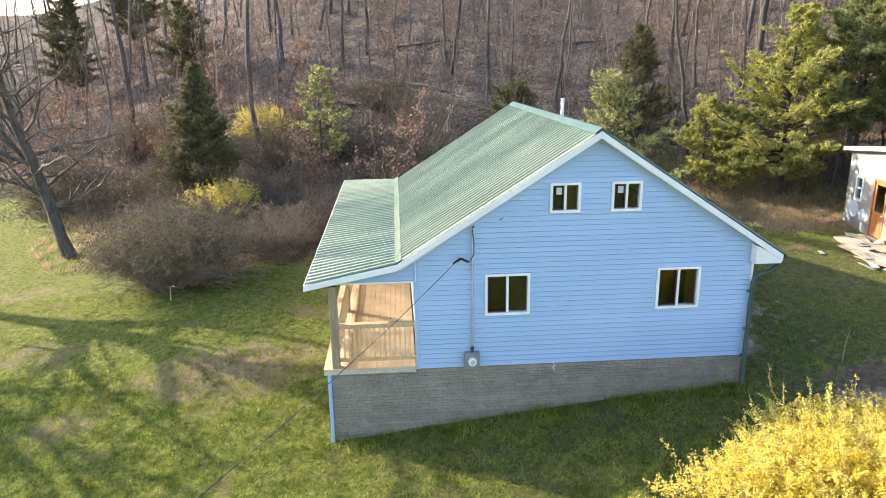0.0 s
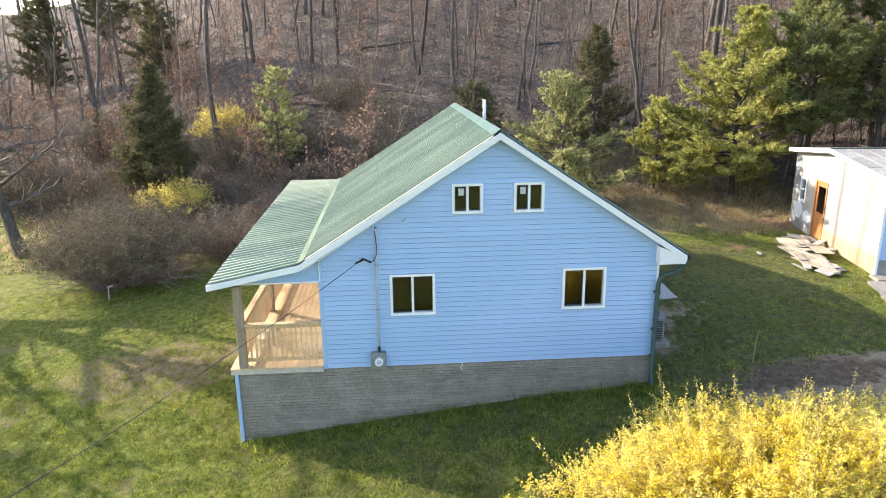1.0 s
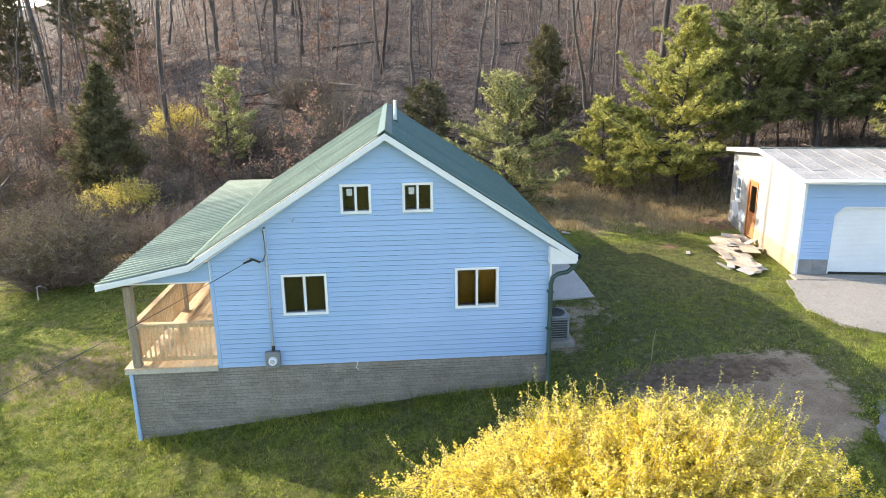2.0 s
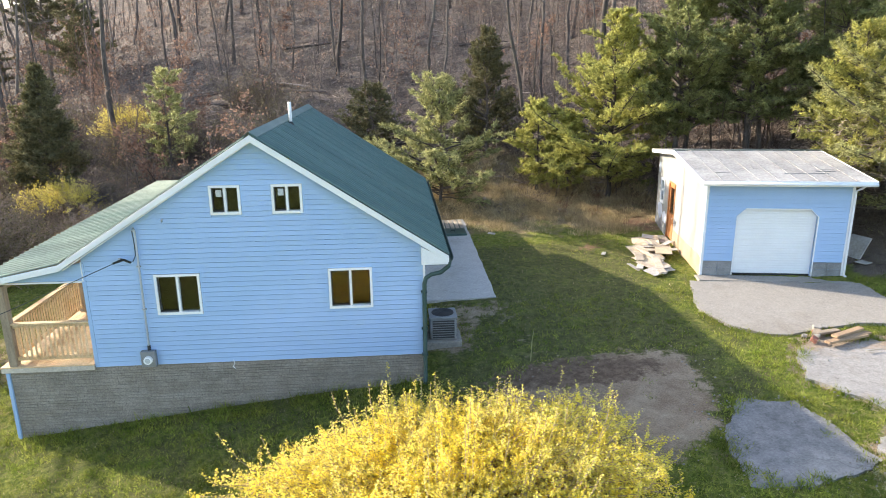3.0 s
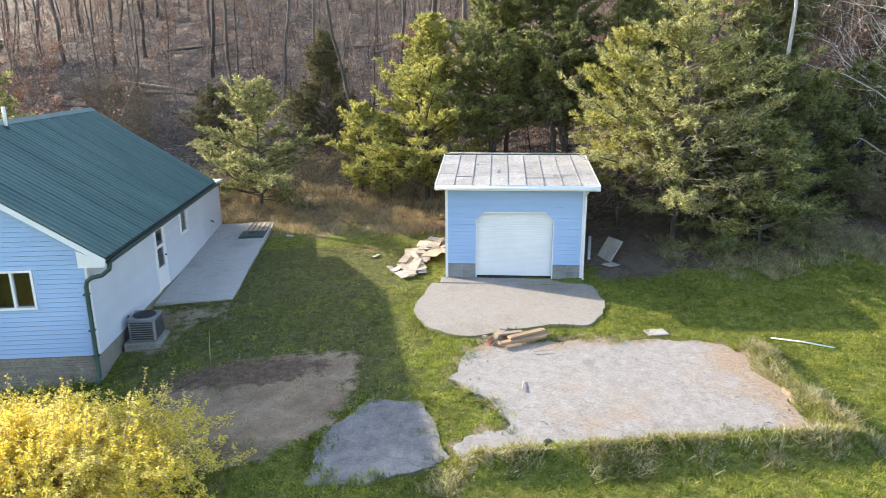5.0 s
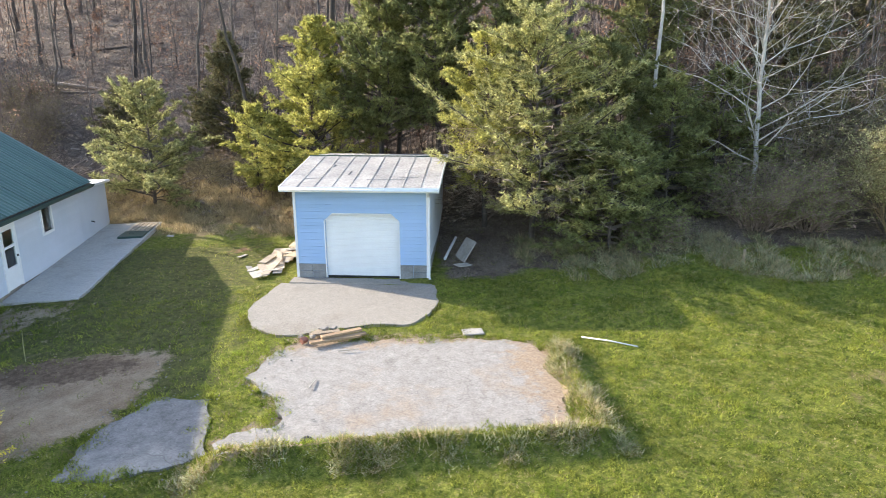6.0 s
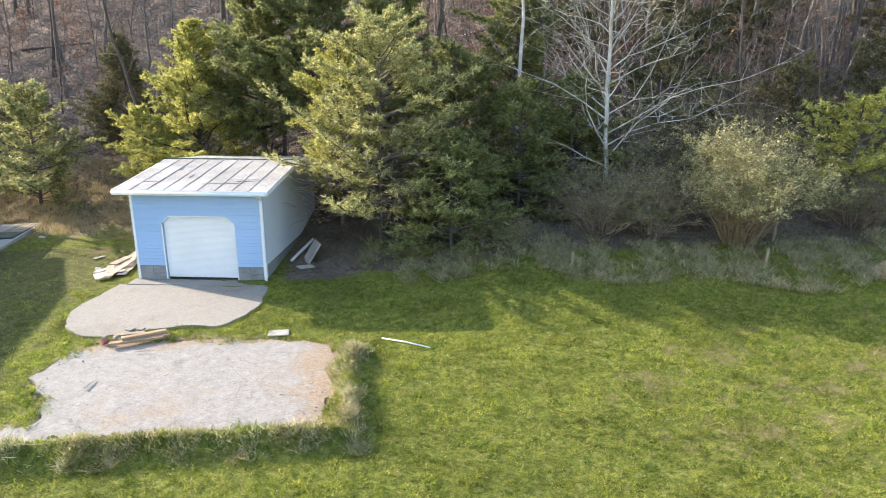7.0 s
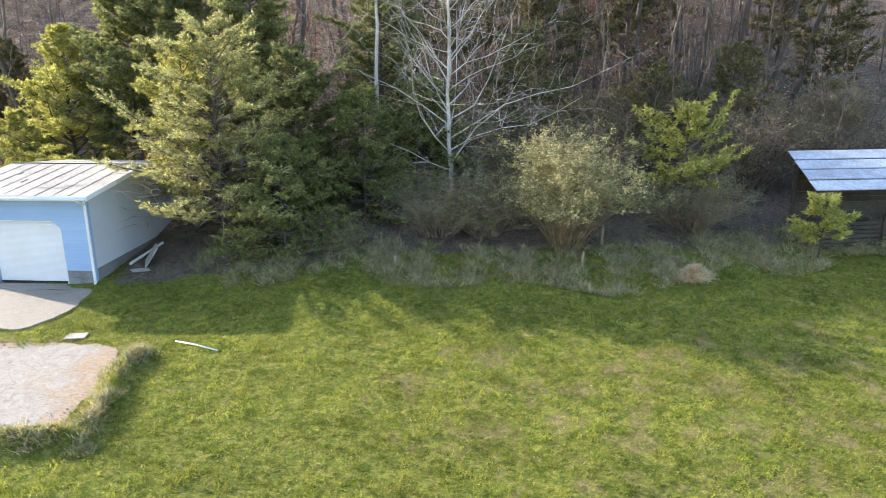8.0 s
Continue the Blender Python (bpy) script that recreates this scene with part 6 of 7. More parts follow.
for sd, x, y, hh in ((46, -25.0, 60.0, 10.0), (47, -13.5, 52.0, 6.0)):
    stand(conifer("pine_tree", sd, hh, 2.6, M_CEDAR, M_BARKDARK, 1.1, 0.15, 0.18, "dark evergreen deep in the wood", ragged=0.5), x, y)
stand(conifer("pine_tree", 36, 10.0, 2.8, M_CEDAR, M_BARKDARK, 0.8, 0.35, 0.18, "tall dark pine on the far slope"), -18.5, 58.0)
stand(conifer("pine_tree", 38, 10.0, 2.6, M_PINEDARK, M_BARK, 1.3, 0.12, 0.18, "tall deep green pine in the wood", ragged=0.4), 26.5, 27.0, 0.5)
for sd, x, y, hh in ((48, 39.5, 29.0, 9.0), (49, 45.0, 33.0, 9.0), (51, 54.0, 29.0, 9.0), (52, 50.0, 40.0, 8.5), (57, 38.0, 34.5, 9.5), (58, 42.5, 38.0, 9.5), (59, 47.5, 36.5, 9.0), (60, 34.8, 33.0, 9.5), (64, 55.0, 35.0, 9.0), (53, 37.6, 24.6, 5.5), (54, 43.2, 24.6, 4.0), (55, 47.5, 26.0, 4.5)):
    stand(conifer("hemlock_tree", sd, hh, 2.4, M_CEDAR, M_BARKDARK, 0.7, 0.12, 0.17, "dark hemlock on the wooded slope", ragged=0.5), x, y)
stand(conifer("pine_tree", 39, 9.0, 2.4, M_PINEDARK, M_BARK, 1.2, 0.1, 0.18, "tall deep green pine in the wood", ragged=0.4), 31.8, 27.0, 0.5)

# the leaning tree by the lawn, two beyond the view whose shadows lie on the grass, the pale tree
stand(bare_tree("walnut_tree", 41, 14, 0.27, M_BARKDARK, (-2.9, 0.6), 0.16, 40, 0.32, 12, 0.35, "large dark leaning leafless tree on the lawn", thick=0.5, fine=M_BARKDARK), -13.3, 31.0)
stand(bare_tree("shade_tree", 42, 12.0, 0.34, M_BARKDARK, (0.6, 0.2), 0.28, 24, 0.46, 4, 0.45, "large leafless tree at the edge of the lawn", thick=1.1, fine=M_BARKDARK), -17.2, 26.6)
# second unseen tree, added to darken the lawn's left edge
stand(bare_tree("shade_tree", 45, 10.5, 0.3, M_BARKDARK, (0.3, -0.4), 0.25, 22, 0.46, 4, 0.45, "unseen leafless tree added to shade the lawn's left edge", thick=1.1, fine=M_BARKDARK), -22.0, 25.6)
stand(bare_tree("sycamore_tree", 43, 10.6, 0.1, M_BARKPALE, (0.35, 0.2), 0.14, 46, 0.5, 9, 0.66, "pale-barked leafless tree with ascending white limbs", fine=M_BARKPALE), 34.2, 21.8, 0.6)
stand(bare_tree("birch_tree", 44, 12.0, 0.1, M_BARKPALE, (0.1, 0.1), 0.5, 10, 0.16, 4, 0.6, "slender pale straight trunk in the wood"), 31.4, 25.0)

def sunward(x, y, reach=28):
    """Whether a tree here would shade the open slope or the pine by the garage."""
    for tx, ty, w in ((10, 30, 2.0), (13, 30, 2.0), (16, 29.5, 2.0), (25.7, 21.1, 2.6)):
        a, b = tx - x, ty - y
        if 0 < a * 0.854 - b * 0.52 < reach and abs(a * 0.52 + b * 0.854) < w:
            return True
    return False


def over_yard(x, y):
    """Whether a tall tree here would throw its trunk's shadow on the slabs and the drive."""
    for tx, ty, w in ((19.5, 17.0, 2.6), (21.0, 12.8, 3.0), (14.5, 20.5, 2.0)):
        a, b = tx - x, ty - y
        if a > 0 and abs(a * 0.52 + b * 0.854) < w and math.hypot(a, b) < 48:
            return True
    return False


# woodland
r = np.random.default_rng(50)
kinds = [bare_tree("woodland_tree", 60 + k, h, rr, M_BARK if k % 3 else M_BARKDARK, (r.normal(0, 0.5), r.normal(0, 0.4)), f, n, 0.2, 4, 0.7, "tall leafless woodland tree on the slope", group="trees of the hillside wood")
         for k, (h, rr, f, n) in enumerate(((13, 0.085, 0.3, 16), (15, 0.12, 0.38, 16), (12, 0.065, 0.25, 15), (14, 0.1, 0.3, 17), (11, 0.055, 0.22, 14), (16, 0.14, 0.42, 15), (10, 0.045, 0.2, 13)))]
saplings = [bare_tree("sapling", 80 + k, h, 0.03, M_BARK, (r.normal(0, 0.5), r.normal(0, 0.4)), 0.12, n, 0.34, 5, 0.6, lab, "sapling", "saplings of the hillside wood", dead)
            for k, (h, n, dead, lab) in enumerate(((3.6, 14, 650, "sapling holding dry russet leaves"), (4.6, 16, 450, "thin sapling with a few dry leaves"), (3.0, 12, 0, "thin bare grey sapling"), (5.2, 15, 0, "tall bare grey sapling"), (2.6, 13, 750, "low sapling holding dry russet leaves")))]
spots, tries = [], 0
keep_off = [(-8.2, 33.0, 3.4), (10.5, 29.9, 2.5), (13.2, 34.6, 2), (17.9, 29.3, 2.5), (25.3, 21.2, 3), (28.6, 22.4, 2.5), (37.7, 18.6, 2.5), (33.5, 20, 1.5), (49, 18.5, 4.5), (40.4, 19.4, 2)]
while len(spots) < 385 and tries < 20000:
    tries += 1
    y = 26 + 66 * r.uniform() ** 1.25
    x = r.uniform(-16 - 0.72 * y, 26 + 0.9 * y) if len(spots) < 265 else r.uniform(36, 66) if len(spots) % 2 else r.uniform(-50, -12)
    if len(spots) > 345:
        x, y = r.uniform(30, 72), r.uniform(27, 62)
    elif len(spots) > 300:
        x, y = r.uniform(-85, -28), r.uniform(75, 125)
    if y < float(hill_foot(x)) + 3.0 or any(math.hypot(x - a, y - b) < c for a, b, c in keep_off):
        continue
    # the open slope and the garage pine stand in sun: few trees sunward of them
    if sunward(x, y) or over_yard(x, y):
        continue
    if all((x - a) ** 2 + (y - b) ** 2 > 3.0 for a, b in spots):
        spots.append((x, y))
for k, (x, y) in enumerate(spots):
    src = kinds[k % len(kinds)]
    ob = src if k < len(kinds) else copy_thing(src, Matrix())
    ob.location, ob.rotation_euler = (x, y, float(gz(x, y))), (r.normal(0, 0.07), r.normal(0, 0.07), r.uniform(0, 6.28))
    s = r.uniform(0.8, 1.25)
    ob.scale = (s, s, s)
spots, tries = [], 0
while len(spots) < 330 and tries < 20000:
    tries += 1
    y = 27 + 45 * r.uniform() ** 1.4
    x = r.uniform(-10 - 0.62 * y, 22 + 0.8 * y)
    if y < float(hill_foot(x)) + 1.5 or any(math.hypot(x - a, y - b) < c * 0.8 for a, b, c in keep_off) or sunward(x, y, 14):
        continue
    spots.append((x, y))
for k, (x, y) in enumerate(spots):
    pick = k % 5
    if x > 6 and pick in (0, 4) and r.uniform() < 0.6:
        pick = 2
    src = saplings[pick]
    ob = src if k == pick and k < 5 else copy_thing(src, Matrix())
    ob.location, ob.rotation_euler = (x, y, float(gz(x, y))), (r.normal(0, 0.08), r.normal(0, 0.08), r.uniform(0, 6.28))
    s = r.uniform(0.75, 1.3)
    ob.scale = (s, s, s)
for k in range(12):
    x, y = r.uniform(-15, 50), 0
    y = float(hill_foot(x)) + r.uniform(6, 25)
    if k == 0:
        x, y = 1.4, 44.6
    L, a = r.uniform(2, 5), r.uniform(-0.5, 0.5)
    dx, dy = math.cos(a) * L / 2, math.sin(a) * L / 2
    p0, p1 = (x - dx, y - dy, float(gz(x - dx, y - dy)) + 0.12), (x + dx, y + dy, float(gz(x + dx, y + dy)) + 0.1)
    ob = part("fallen_log", MB().tube([p0, p1], [0.14 if k == 0 else r.uniform(0.05, 0.1), 0.05], 7), M_STICK if k == 0 else M_BARK)
    tagged(ob, "fallen log lying among the leaves", "log", "fallen logs")

# ---- grass, weeds, litter ----


def blades(n, xr, yr, height, width, material, name, label, keep, seed, lean=0.5, zoff=0.0, clump=0.45):
    r = np.random.default_rng(seed)
    x, y = r.uniform(*xr, n), r.uniform(*yr, n)
    ok = keep(x, y, r)
    x, y = x[ok], y[ok]
    n = len(x)
    b = np.stack([x, y, gz(x, y) - 0.01 + zoff], 1)
    a = r.uniform(0, 2 * math.pi, n)
    side = np.stack([np.cos(a), np.sin(a), 0 * a], 1) * width * r.uniform(0.6, 1.3, (n, 1))
    hgt = height * r.uniform(0.5, 1.4, (n, 1)) * (1 + clump * np.sin(4.3 * x + 2.1 * y) * np.sin(3.7 * y - 2.9 * x) + 0.3 * np.sin(9 * x) * np.sin(11 * y))[:, None]
    tip = b + np.concatenate([r.normal(0, lean, (n, 2)), np.ones((n, 1))], 1) * hgt
    return tagged(cards(name, np.stack([b - side, b + side, tip], 1), material, None, 3), label, "grass", kind="stuff")


def open_lawn(x, y):
    gx_, gy_ = x - 17.9, y - 19.93
    c, s = math.cos(GTURN), math.sin(GTURN)
    u, v = gx_ * c + gy_ * s, -gx_ * s + gy_ * c
    ok = ~((u > -0.2) & (u < GW + 0.2) & (v > -0.6) & (v < GD + 0.1))
    ok &= ~((x > PX) & (x < HX1) & (y > HY0 - 0.02) & (y < 28.3))
    ok &= ~((x > 9) & (x < 11.35) & (y > 19.15) & (y < 28))
    ok &= ~((x > 9.1) & (x < 10.1) & (y > 15.8) & (y < 16.8))
    for o in (SLAB_MAIN, SLAB_LOW, APRON):
        ok &= ~inside(o, x, y)
    return ok


def lawn_keep(x, y, r):
    d = np.where(inside(DIRT, x, y), 0.08, 1.0) * np.where((x > 9) & (x < 16.5) & (y > 12) & (y < 24), 0.4, 1.0)
    d = d * np.where((x > 22.4) & (y + 0.13 * np.clip(x - 32, 0, 10) > 18.8), 0.12, 1.0)
    return open_lawn(x, y) & (y < hill_foot(x) + 1) & (r.uniform(size=len(x)) < d)


blades(440000, (-18, 50), (4.5, 25), 0.06, 0.008, M_GRASS, "grass", "short mown green grass", lawn_keep, 1)
blades(80000, (-18, 50), (4.5, 27), 0.06, 0.006, M_STRAW, "dry_grass", "dry straw blades in the lawn", lawn_keep, 2)


def tufts(n, per, xr, yr, height, width, material, name, label, keep, seed, spread=0.07):
    """Small clumps of blades that stand over the rest of the turf."""
    r = np.random.default_rng(seed)
    x, y = r.uniform(*xr, n), r.uniform(*yr, n)
    ok = keep(x, y, r)
    x, y = x[ok], y[ok]
    tall = np.repeat(r.uniform(0.5, 1.4, len(x)), per)
    x, y = np.repeat(x, per) + r.normal(0, spread, len(x) * per), np.repeat(y, per) + r.normal(0, spread, len(x) * per)
    k = len(x)
    b = np.stack([x, y, gz(x, y) - 0.01], 1)
    a = r.uniform(0, 2 * math.pi, k)
    side = np.stack([np.cos(a), np.sin(a), 0 * a], 1) * width * r.uniform(0.6, 1.3, (k, 1))
    tip = b + np.concatenate([r.normal(0, 0.55, (k, 2)), np.ones((k, 1))], 1) * height * tall[:, None] * r.uniform(0.6, 1.2, (k, 1))
    return tagged(cards(name, np.stack([b - side, b + side, tip], 1), material, None, 3), label, "grass", kind="stuff")


tufts(30000, 12, (-14, 48), (5.0, 19), 0.095, 0.009, M_GRASS, "grass_tufts", "thicker tufts of green grass in the lawn", lawn_keep, 61)


tagged(part("dry_stalk", MB().tube([(11.6, 15.3, float(gz(11.6, 15.3)) - 0.05), (11.62, 15.3, float(gz(11.6, 15.3)) + 0.5), (11.66, 15.28, float(gz(11.6, 15.3)) + 0.85)], [0.012, 0.012, 0.006], 5), M_OLIVE), "single tall green stalk standing in the grass", "weed")


def slab_edge(x, y, r):
    """Grass that creeps over the slabs' broken edges."""
    ok = np.zeros(len(x), bool)
    for o in (SLAB_MAIN, SLAB_LOW):
        ok |= poly_gap(o, x, y) < 0.16 + 0.14 * np.sin(3.1 * x + 2.3 * y) + 0.1 * np.sin(7.7 * x - 6.1 * y)
    return ok & ~((x > 23.0) & inside(SLAB_MAIN, x, y))


tufts(2600, 18, (14, 25.5), (9.8, 15.8), 0.1, 0.009, M_GRASS, "edge_grass", "grass creeping over the slab edges", slab_edge, 62)


def near_wall(x, y, r):
    k = ((y > 14.55) & (y < HY0 - 0.02) & (x > -1.0) & (x < 9.2)) | ((x > 9.1) & (x < 9.5) & (y > 17) & (y < 19))
    return k & (np.sin(3.1 * x) + np.sin(7.3 * x + 1) + r.normal(0, 0.8, len(x)) > -0.4)


blades(26000, (-1.5, 10), (14, 19.2), 0.2, 0.009, M_GRASS, "long_grass", "longer uncut grass along the foundation", near_wall, 3, 0.45)


def bank_keep(x, y, r):
    a = (np.abs(y - 10.12 + 0.14 * np.sin(2 * x) + 0.08 * np.sin(5.3 * x)) < 0.45) & (x > 16.6) & (x < 25.4)
    b = (np.abs(x - 24.85 + 0.12 * np.sin(3 * y)) < 0.36) & (y > 9.8) & (y < 14.4)
    return (a | b) & ((np.sin(3.3 * x + 1.7 * y) + np.sin(7.1 * x - 4 * y) + np.sin(1.3 * x) + r.normal(0, 0.6, len(x))) > 0.25)


blades(60000, (16.4, 25.6), (9.4, 14.6), 0.1, 0.01, M_WEED, "tall_grass", "tufted rank grass on the slab's bank", bank_keep, 4, 0.8, clump=0.8)
blades(34000, (16.4, 25.6), (9.4, 14.6), 0.09, 0.01, M_GRASS, "tall_green_grass", "green tufts on the slab's bank", bank_keep, 41, 0.8, clump=0.8)
blades(48000, (16.4, 25.6), (9.4, 14.6), 0.1, 0.009, M_STRAW, "tall_dry_grass", "dry tufted grass on the slab's bank", bank_keep, 5, 0.9, clump=0.8)


def bank_line(x, y, r):
    """The overhanging lip of turf round two sides of the slab."""
    a = (np.abs(y - 9.98 + 0.1 * np.sin(2 * x) + 0.06 * np.sin(5.3 * x)) < 0.2) & (x > 16.7) & (x < 25.3)
    b = (np.abs(x - 25.05 + 0.08 * np.sin(3 * y)) < 0.17) & (y > 9.9) & (y < 14.5)
    return (a | b) & (np.sin(4.1 * x + 2.7 * y) + np.sin(9.3 * x - 5 * y) + r.normal(0, 0.3, len(x)) > 0.35)


tufts(900, 46, (16.4, 25.6), (9.4, 14.8), 0.17, 0.011, M_WEED, "bank_grass", "drooping grey-green grass on the slab's bank", bank_line, 71, 0.12)
tufts(900, 46, (16.4, 25.6), (9.4, 14.8), 0.14, 0.01, M_GRASS, "bank_grass", "drooping green grass on the slab's bank", bank_line, 72, 0.12)
tufts(900, 40, (16.4, 25.6), (9.4, 14.8), 0.16, 0.009, M_STRAW, "bank_straw", "drooping straw on the slab's bank", bank_line, 73, 0.12)


def edge_keep(x, y, r):
    d = y - hill_foot(x)
    t = np.sin(1.7 * x + 0.9 * y) + np.sin(3.9 * x - 1.1 * y) + 0.7 * np.sin(7 * x + 5 * y) + r.normal(0, 0.7, len(x))
    e = 2.2 * np.clip((x - 32) / 8, 0, 1) * (x > 25)
    far = np.where(x > 25, -0.4 - 0.8 * e, 2.4)
    return (d > -3.0 + 0.5 * np.sin(1.1 * x) - e) & (d < far) & (t > 0.1) & open_lawn(x, y)


blades(200000, (-16, 22), (24, 36), 0.24, 0.01, M_STRAW, "tall_dry_grass", "tall dry grass at the foot of the wood", edge_keep, 6, 0.5, clump=0.6)
blades(230000, (25, 56), (13.5, 24), 0.19, 0.013, M_WEED, "weeds", "grey-green weeds along the wood's edge", edge_keep, 7, 0.9, clump=0.7)
blades(120000, (25, 56), (13.5, 24), 0.22, 0.011, M_STRAW, "tall_dry_grass", "dry stalks along the wood's edge", edge_keep, 8, 0.6, clump=0.7)



def slope_keep(x, y, r):
    d = y - hill_foot(x)
    return (d > -1.2) & (d < 5.5) & open_lawn(x, y) & (np.sin(2.3 * x + 1.1 * y) + np.sin(4.9 * x - 2.1 * y) + r.normal(0, 0.7, len(x)) > -0.2)


blades(60000, (7, 19.5), (27, 35), 0.2, 0.012, M_STRAW, "slope_straw", "flattened tan grass on the open slope", slope_keep, 63, 1.2, clump=0.5)
r = np.random.default_rng(90)
n = 150000
x, y = r.uniform(-40, 70, n), 24 + 44 * r.uniform(size=n) ** 1.2
drift = np.sin(0.9 * x + 0.5 * np.sin(1.7 * y)) * np.sin(2.1 * y + 0.6 * np.sin(0.8 * x)) + 0.6 * np.sin(2.7 * x - 1.3 * y) * np.sin(4.3 * y + x)
ok = (y > hill_foot(x) - 0.5) & (drift + r.normal(0, 0.5, n) > -0.15)
x, y = x[ok], y[ok]
c = np.stack([x, y, gz(x, y) + 0.03], 1)
tagged(cards("leaf_litter", leaves(c, 0.08, r, 0.7, 2.5), M_LITTER), "brown fallen leaves on the wooded slope", "leaves", kind="stuff")
# a bleached clump of dead grass at the field edge
r = np.random.default_rng(95)
q = r.normal(0, 0.14, (900, 2))
b = np.stack([40.9 + 1.3 * q[:, 0], 15.5 + q[:, 1], gz(40.9 + 1.3 * q[:, 0], 15.5 + q[:, 1]) + 0.06], 1)
b[:, 2] += 0.25 * np.exp(-((q / 0.17) ** 2).sum(1))
out = np.concatenate([q * 2.2, np.full((900, 1), 0.25)], 1)
tagged(cards("grass_clump", needles(b, unit(out), 0.22, 0.011, 5, r, 0.7), M_BLEACHED, None, 3), "bleached clump of dead grass at the field edge", "grass clump")
r = np.random.default_rng(96)
# tangled brush along the wood's edge
mb = MB()
for k in range(13000):
    x = r.uniform(-20, 56)
    y = float(hill_foot(x)) + abs(r.normal(0, 3.2 if k % 2 else 11.0)) + 0.6
    if (7.5 < x < 19.5 and y < 35 or sunward(x, y, 7)) and r.uniform() < 0.88:
        continue
    L = r.uniform(0.5, 1.5)
    p = np.array([x, y, float(lay(x, y)) - 0.05])
    d = unit(np.array([*r.normal(0, 0.5, 2), 1.0]))
    q = p + d * L * 0.5
    e = q + unit(d + 0.4 * r.normal(size=3)) * L * 0.5
    mb.tube([p, q, e], [0.01, 0.008, 0.004], 3, False)
    for _ in range(2):
        mb.tube([q, q + unit(d + 0.8 * r.normal(size=3)) * L * 0.35], [0.006, 0.003], 3, False)
tagged(part("brush", mb, M_TWIG), "tangled leafless brush at the wood's edge", "brush", kind="stuff")

# sticks and fallen branches on the slope
mb = MB()
for k in range(1900):
    x = r.uniform(-30, 62)
    y = float(hill_foot(x)) + 1.5 + 32 * r.uniform() ** 1.3
    L, a = r.uniform(0.6, 3.0), r.normal(0, 0.7)
    p = np.array([x, y, float(gz(x, y)) + 0.04])
    x2, y2 = x + math.cos(a) * L, y + math.sin(a) * L
    q = np.array([x2, y2, float(gz(x2, y2)) + 0.06])
    mb.tube([p, (p + q) / 2 + r.normal(0, 0.05, 3), q], [r.uniform(0.012, 0.035), 0.015, 0.006], 4, False)
tagged(part("fallen_branches", mb, M_STICK), "pale sticks and fallen branches among the leaves", "branches", kind="stuff")
# crumbs of concrete and earth round the slabs
c = []
for o in (SLAB_MAIN, SLAB_LOW, DIRT):
    for (ax, ay), (bx, by) in zip(o, o[1:] + o[:1]):
        n = int(math.hypot(bx - ax, by - ay) * 13)
        t = r.uniform(size=(n, 1))
        c.append(np.array([[ax, ay]]) * (1 - t) + np.array([[bx, by]]) * t + r.normal(0, 0.22, (n, 2)))
c = np.concatenate(c)
mb = MB()
for x, y in c:
    g = r.uniform(0.006, 0.024)
    z = float(lay(x, y)) + 0.03
    mb.tube([(x, y, z - g * 0.5), (x + g * 0.2, y, z + g * 0.3), (x, y, z + g * 0.6)], [g, g * 1.1, g * 0.4], 5, False)
for k in range(260):
    x, y = r.uniform(17.2, 24.8), r.uniform(10.2, 15.3)
    if inside(SLAB_MAIN, x, y):
        L, a, z = r.uniform(0.03, 0.14), r.uniform(0, 3.14), float(lay(x, y)) + 0.035
        mb.tube([(x, y, z), (x + L * math.cos(a), y + L * math.sin(a), z + 0.008)], [r.uniform(0.003, 0.008), 0.003], 4, False)
tagged(part("rubble_crumbs", mb, M_SLAB), "small crumbs of concrete round the slabs", "rubble", kind="stuff")

# slim understorey stems, too many to count
r = np.random.default_rng(91)
mb, tips = MB(), []
for k in range(1600):
    y = 27 + 50 * r.uniform() ** 1.2
    x = r.uniform(-12 - 0.66 * y, 24 + 0.85 * y) if k < 1330 else r.uniform(28, 66)
    y = y if k < 1330 else 22 + 28 * r.uniform()
    if y < float(hill_foot(x)) + 1.5 or (sunward(x, y, 16) and r.uniform() < 0.93):
        continue
    hh = 1.8 + 6.0 * r.uniform() ** 1.7
    p = np.array([x, y, float(lay(x, y)) - 0.1])
    pts = [p]
    ln_ = r.normal(0, 0.13, 2)
    for j in range(4):
        pts.append(pts[-1] + np.array([ln_[0] * hh / 4 + r.normal(0, 0.14), ln_[1] * hh / 4 + r.normal(0, 0.14), hh / 4]))
    mb.tube(pts, list(np.linspace(0.012 + 0.005 * hh, 0.006, 5)), 4, False)
    for j in range(11):
        s = r.uniform(0.15, 0.98)
        i = min(int(s * 4), 3)
        o = pts[i] + (pts[i + 1] - pts[i]) * (s * 4 - i)
        d = unit(np.array([*r.normal(0, 0.8, 2), r.uniform(0.2, 1.1)]))
        L = r.uniform(0.35, 1.1)
        q = o + d * L * 0.55
        e = q + unit(d + 0.45 * r.normal(size=3)) * L * 0.5
        mb.tube([o, q, e], [0.009, 0.007, 0.004], 3, False)
        mb.tube([q, q + unit(d + 0.8 * r.normal(size=3)) * L * 0.45], [0.006, 0.003], 3, False)
        if r.uniform() < (0.5 if x < 4 else 0.12):
            tips += [q, e, (q + e) / 2]
tagged(part("understorey", mb, M_TWIG), "dense slim leafless stems of the hillside wood", "wood", kind="stuff")
t = np.array(tips)
c = t[r.integers(0, len(t), 26000)] + r.normal(0, 0.12, (26000, 3))
tagged(cards("russet_leaves", leaves(c, 0.06, r), M_DEADLEAF), "dry russet leaves still on the understorey", "leaves", kind="stuff")

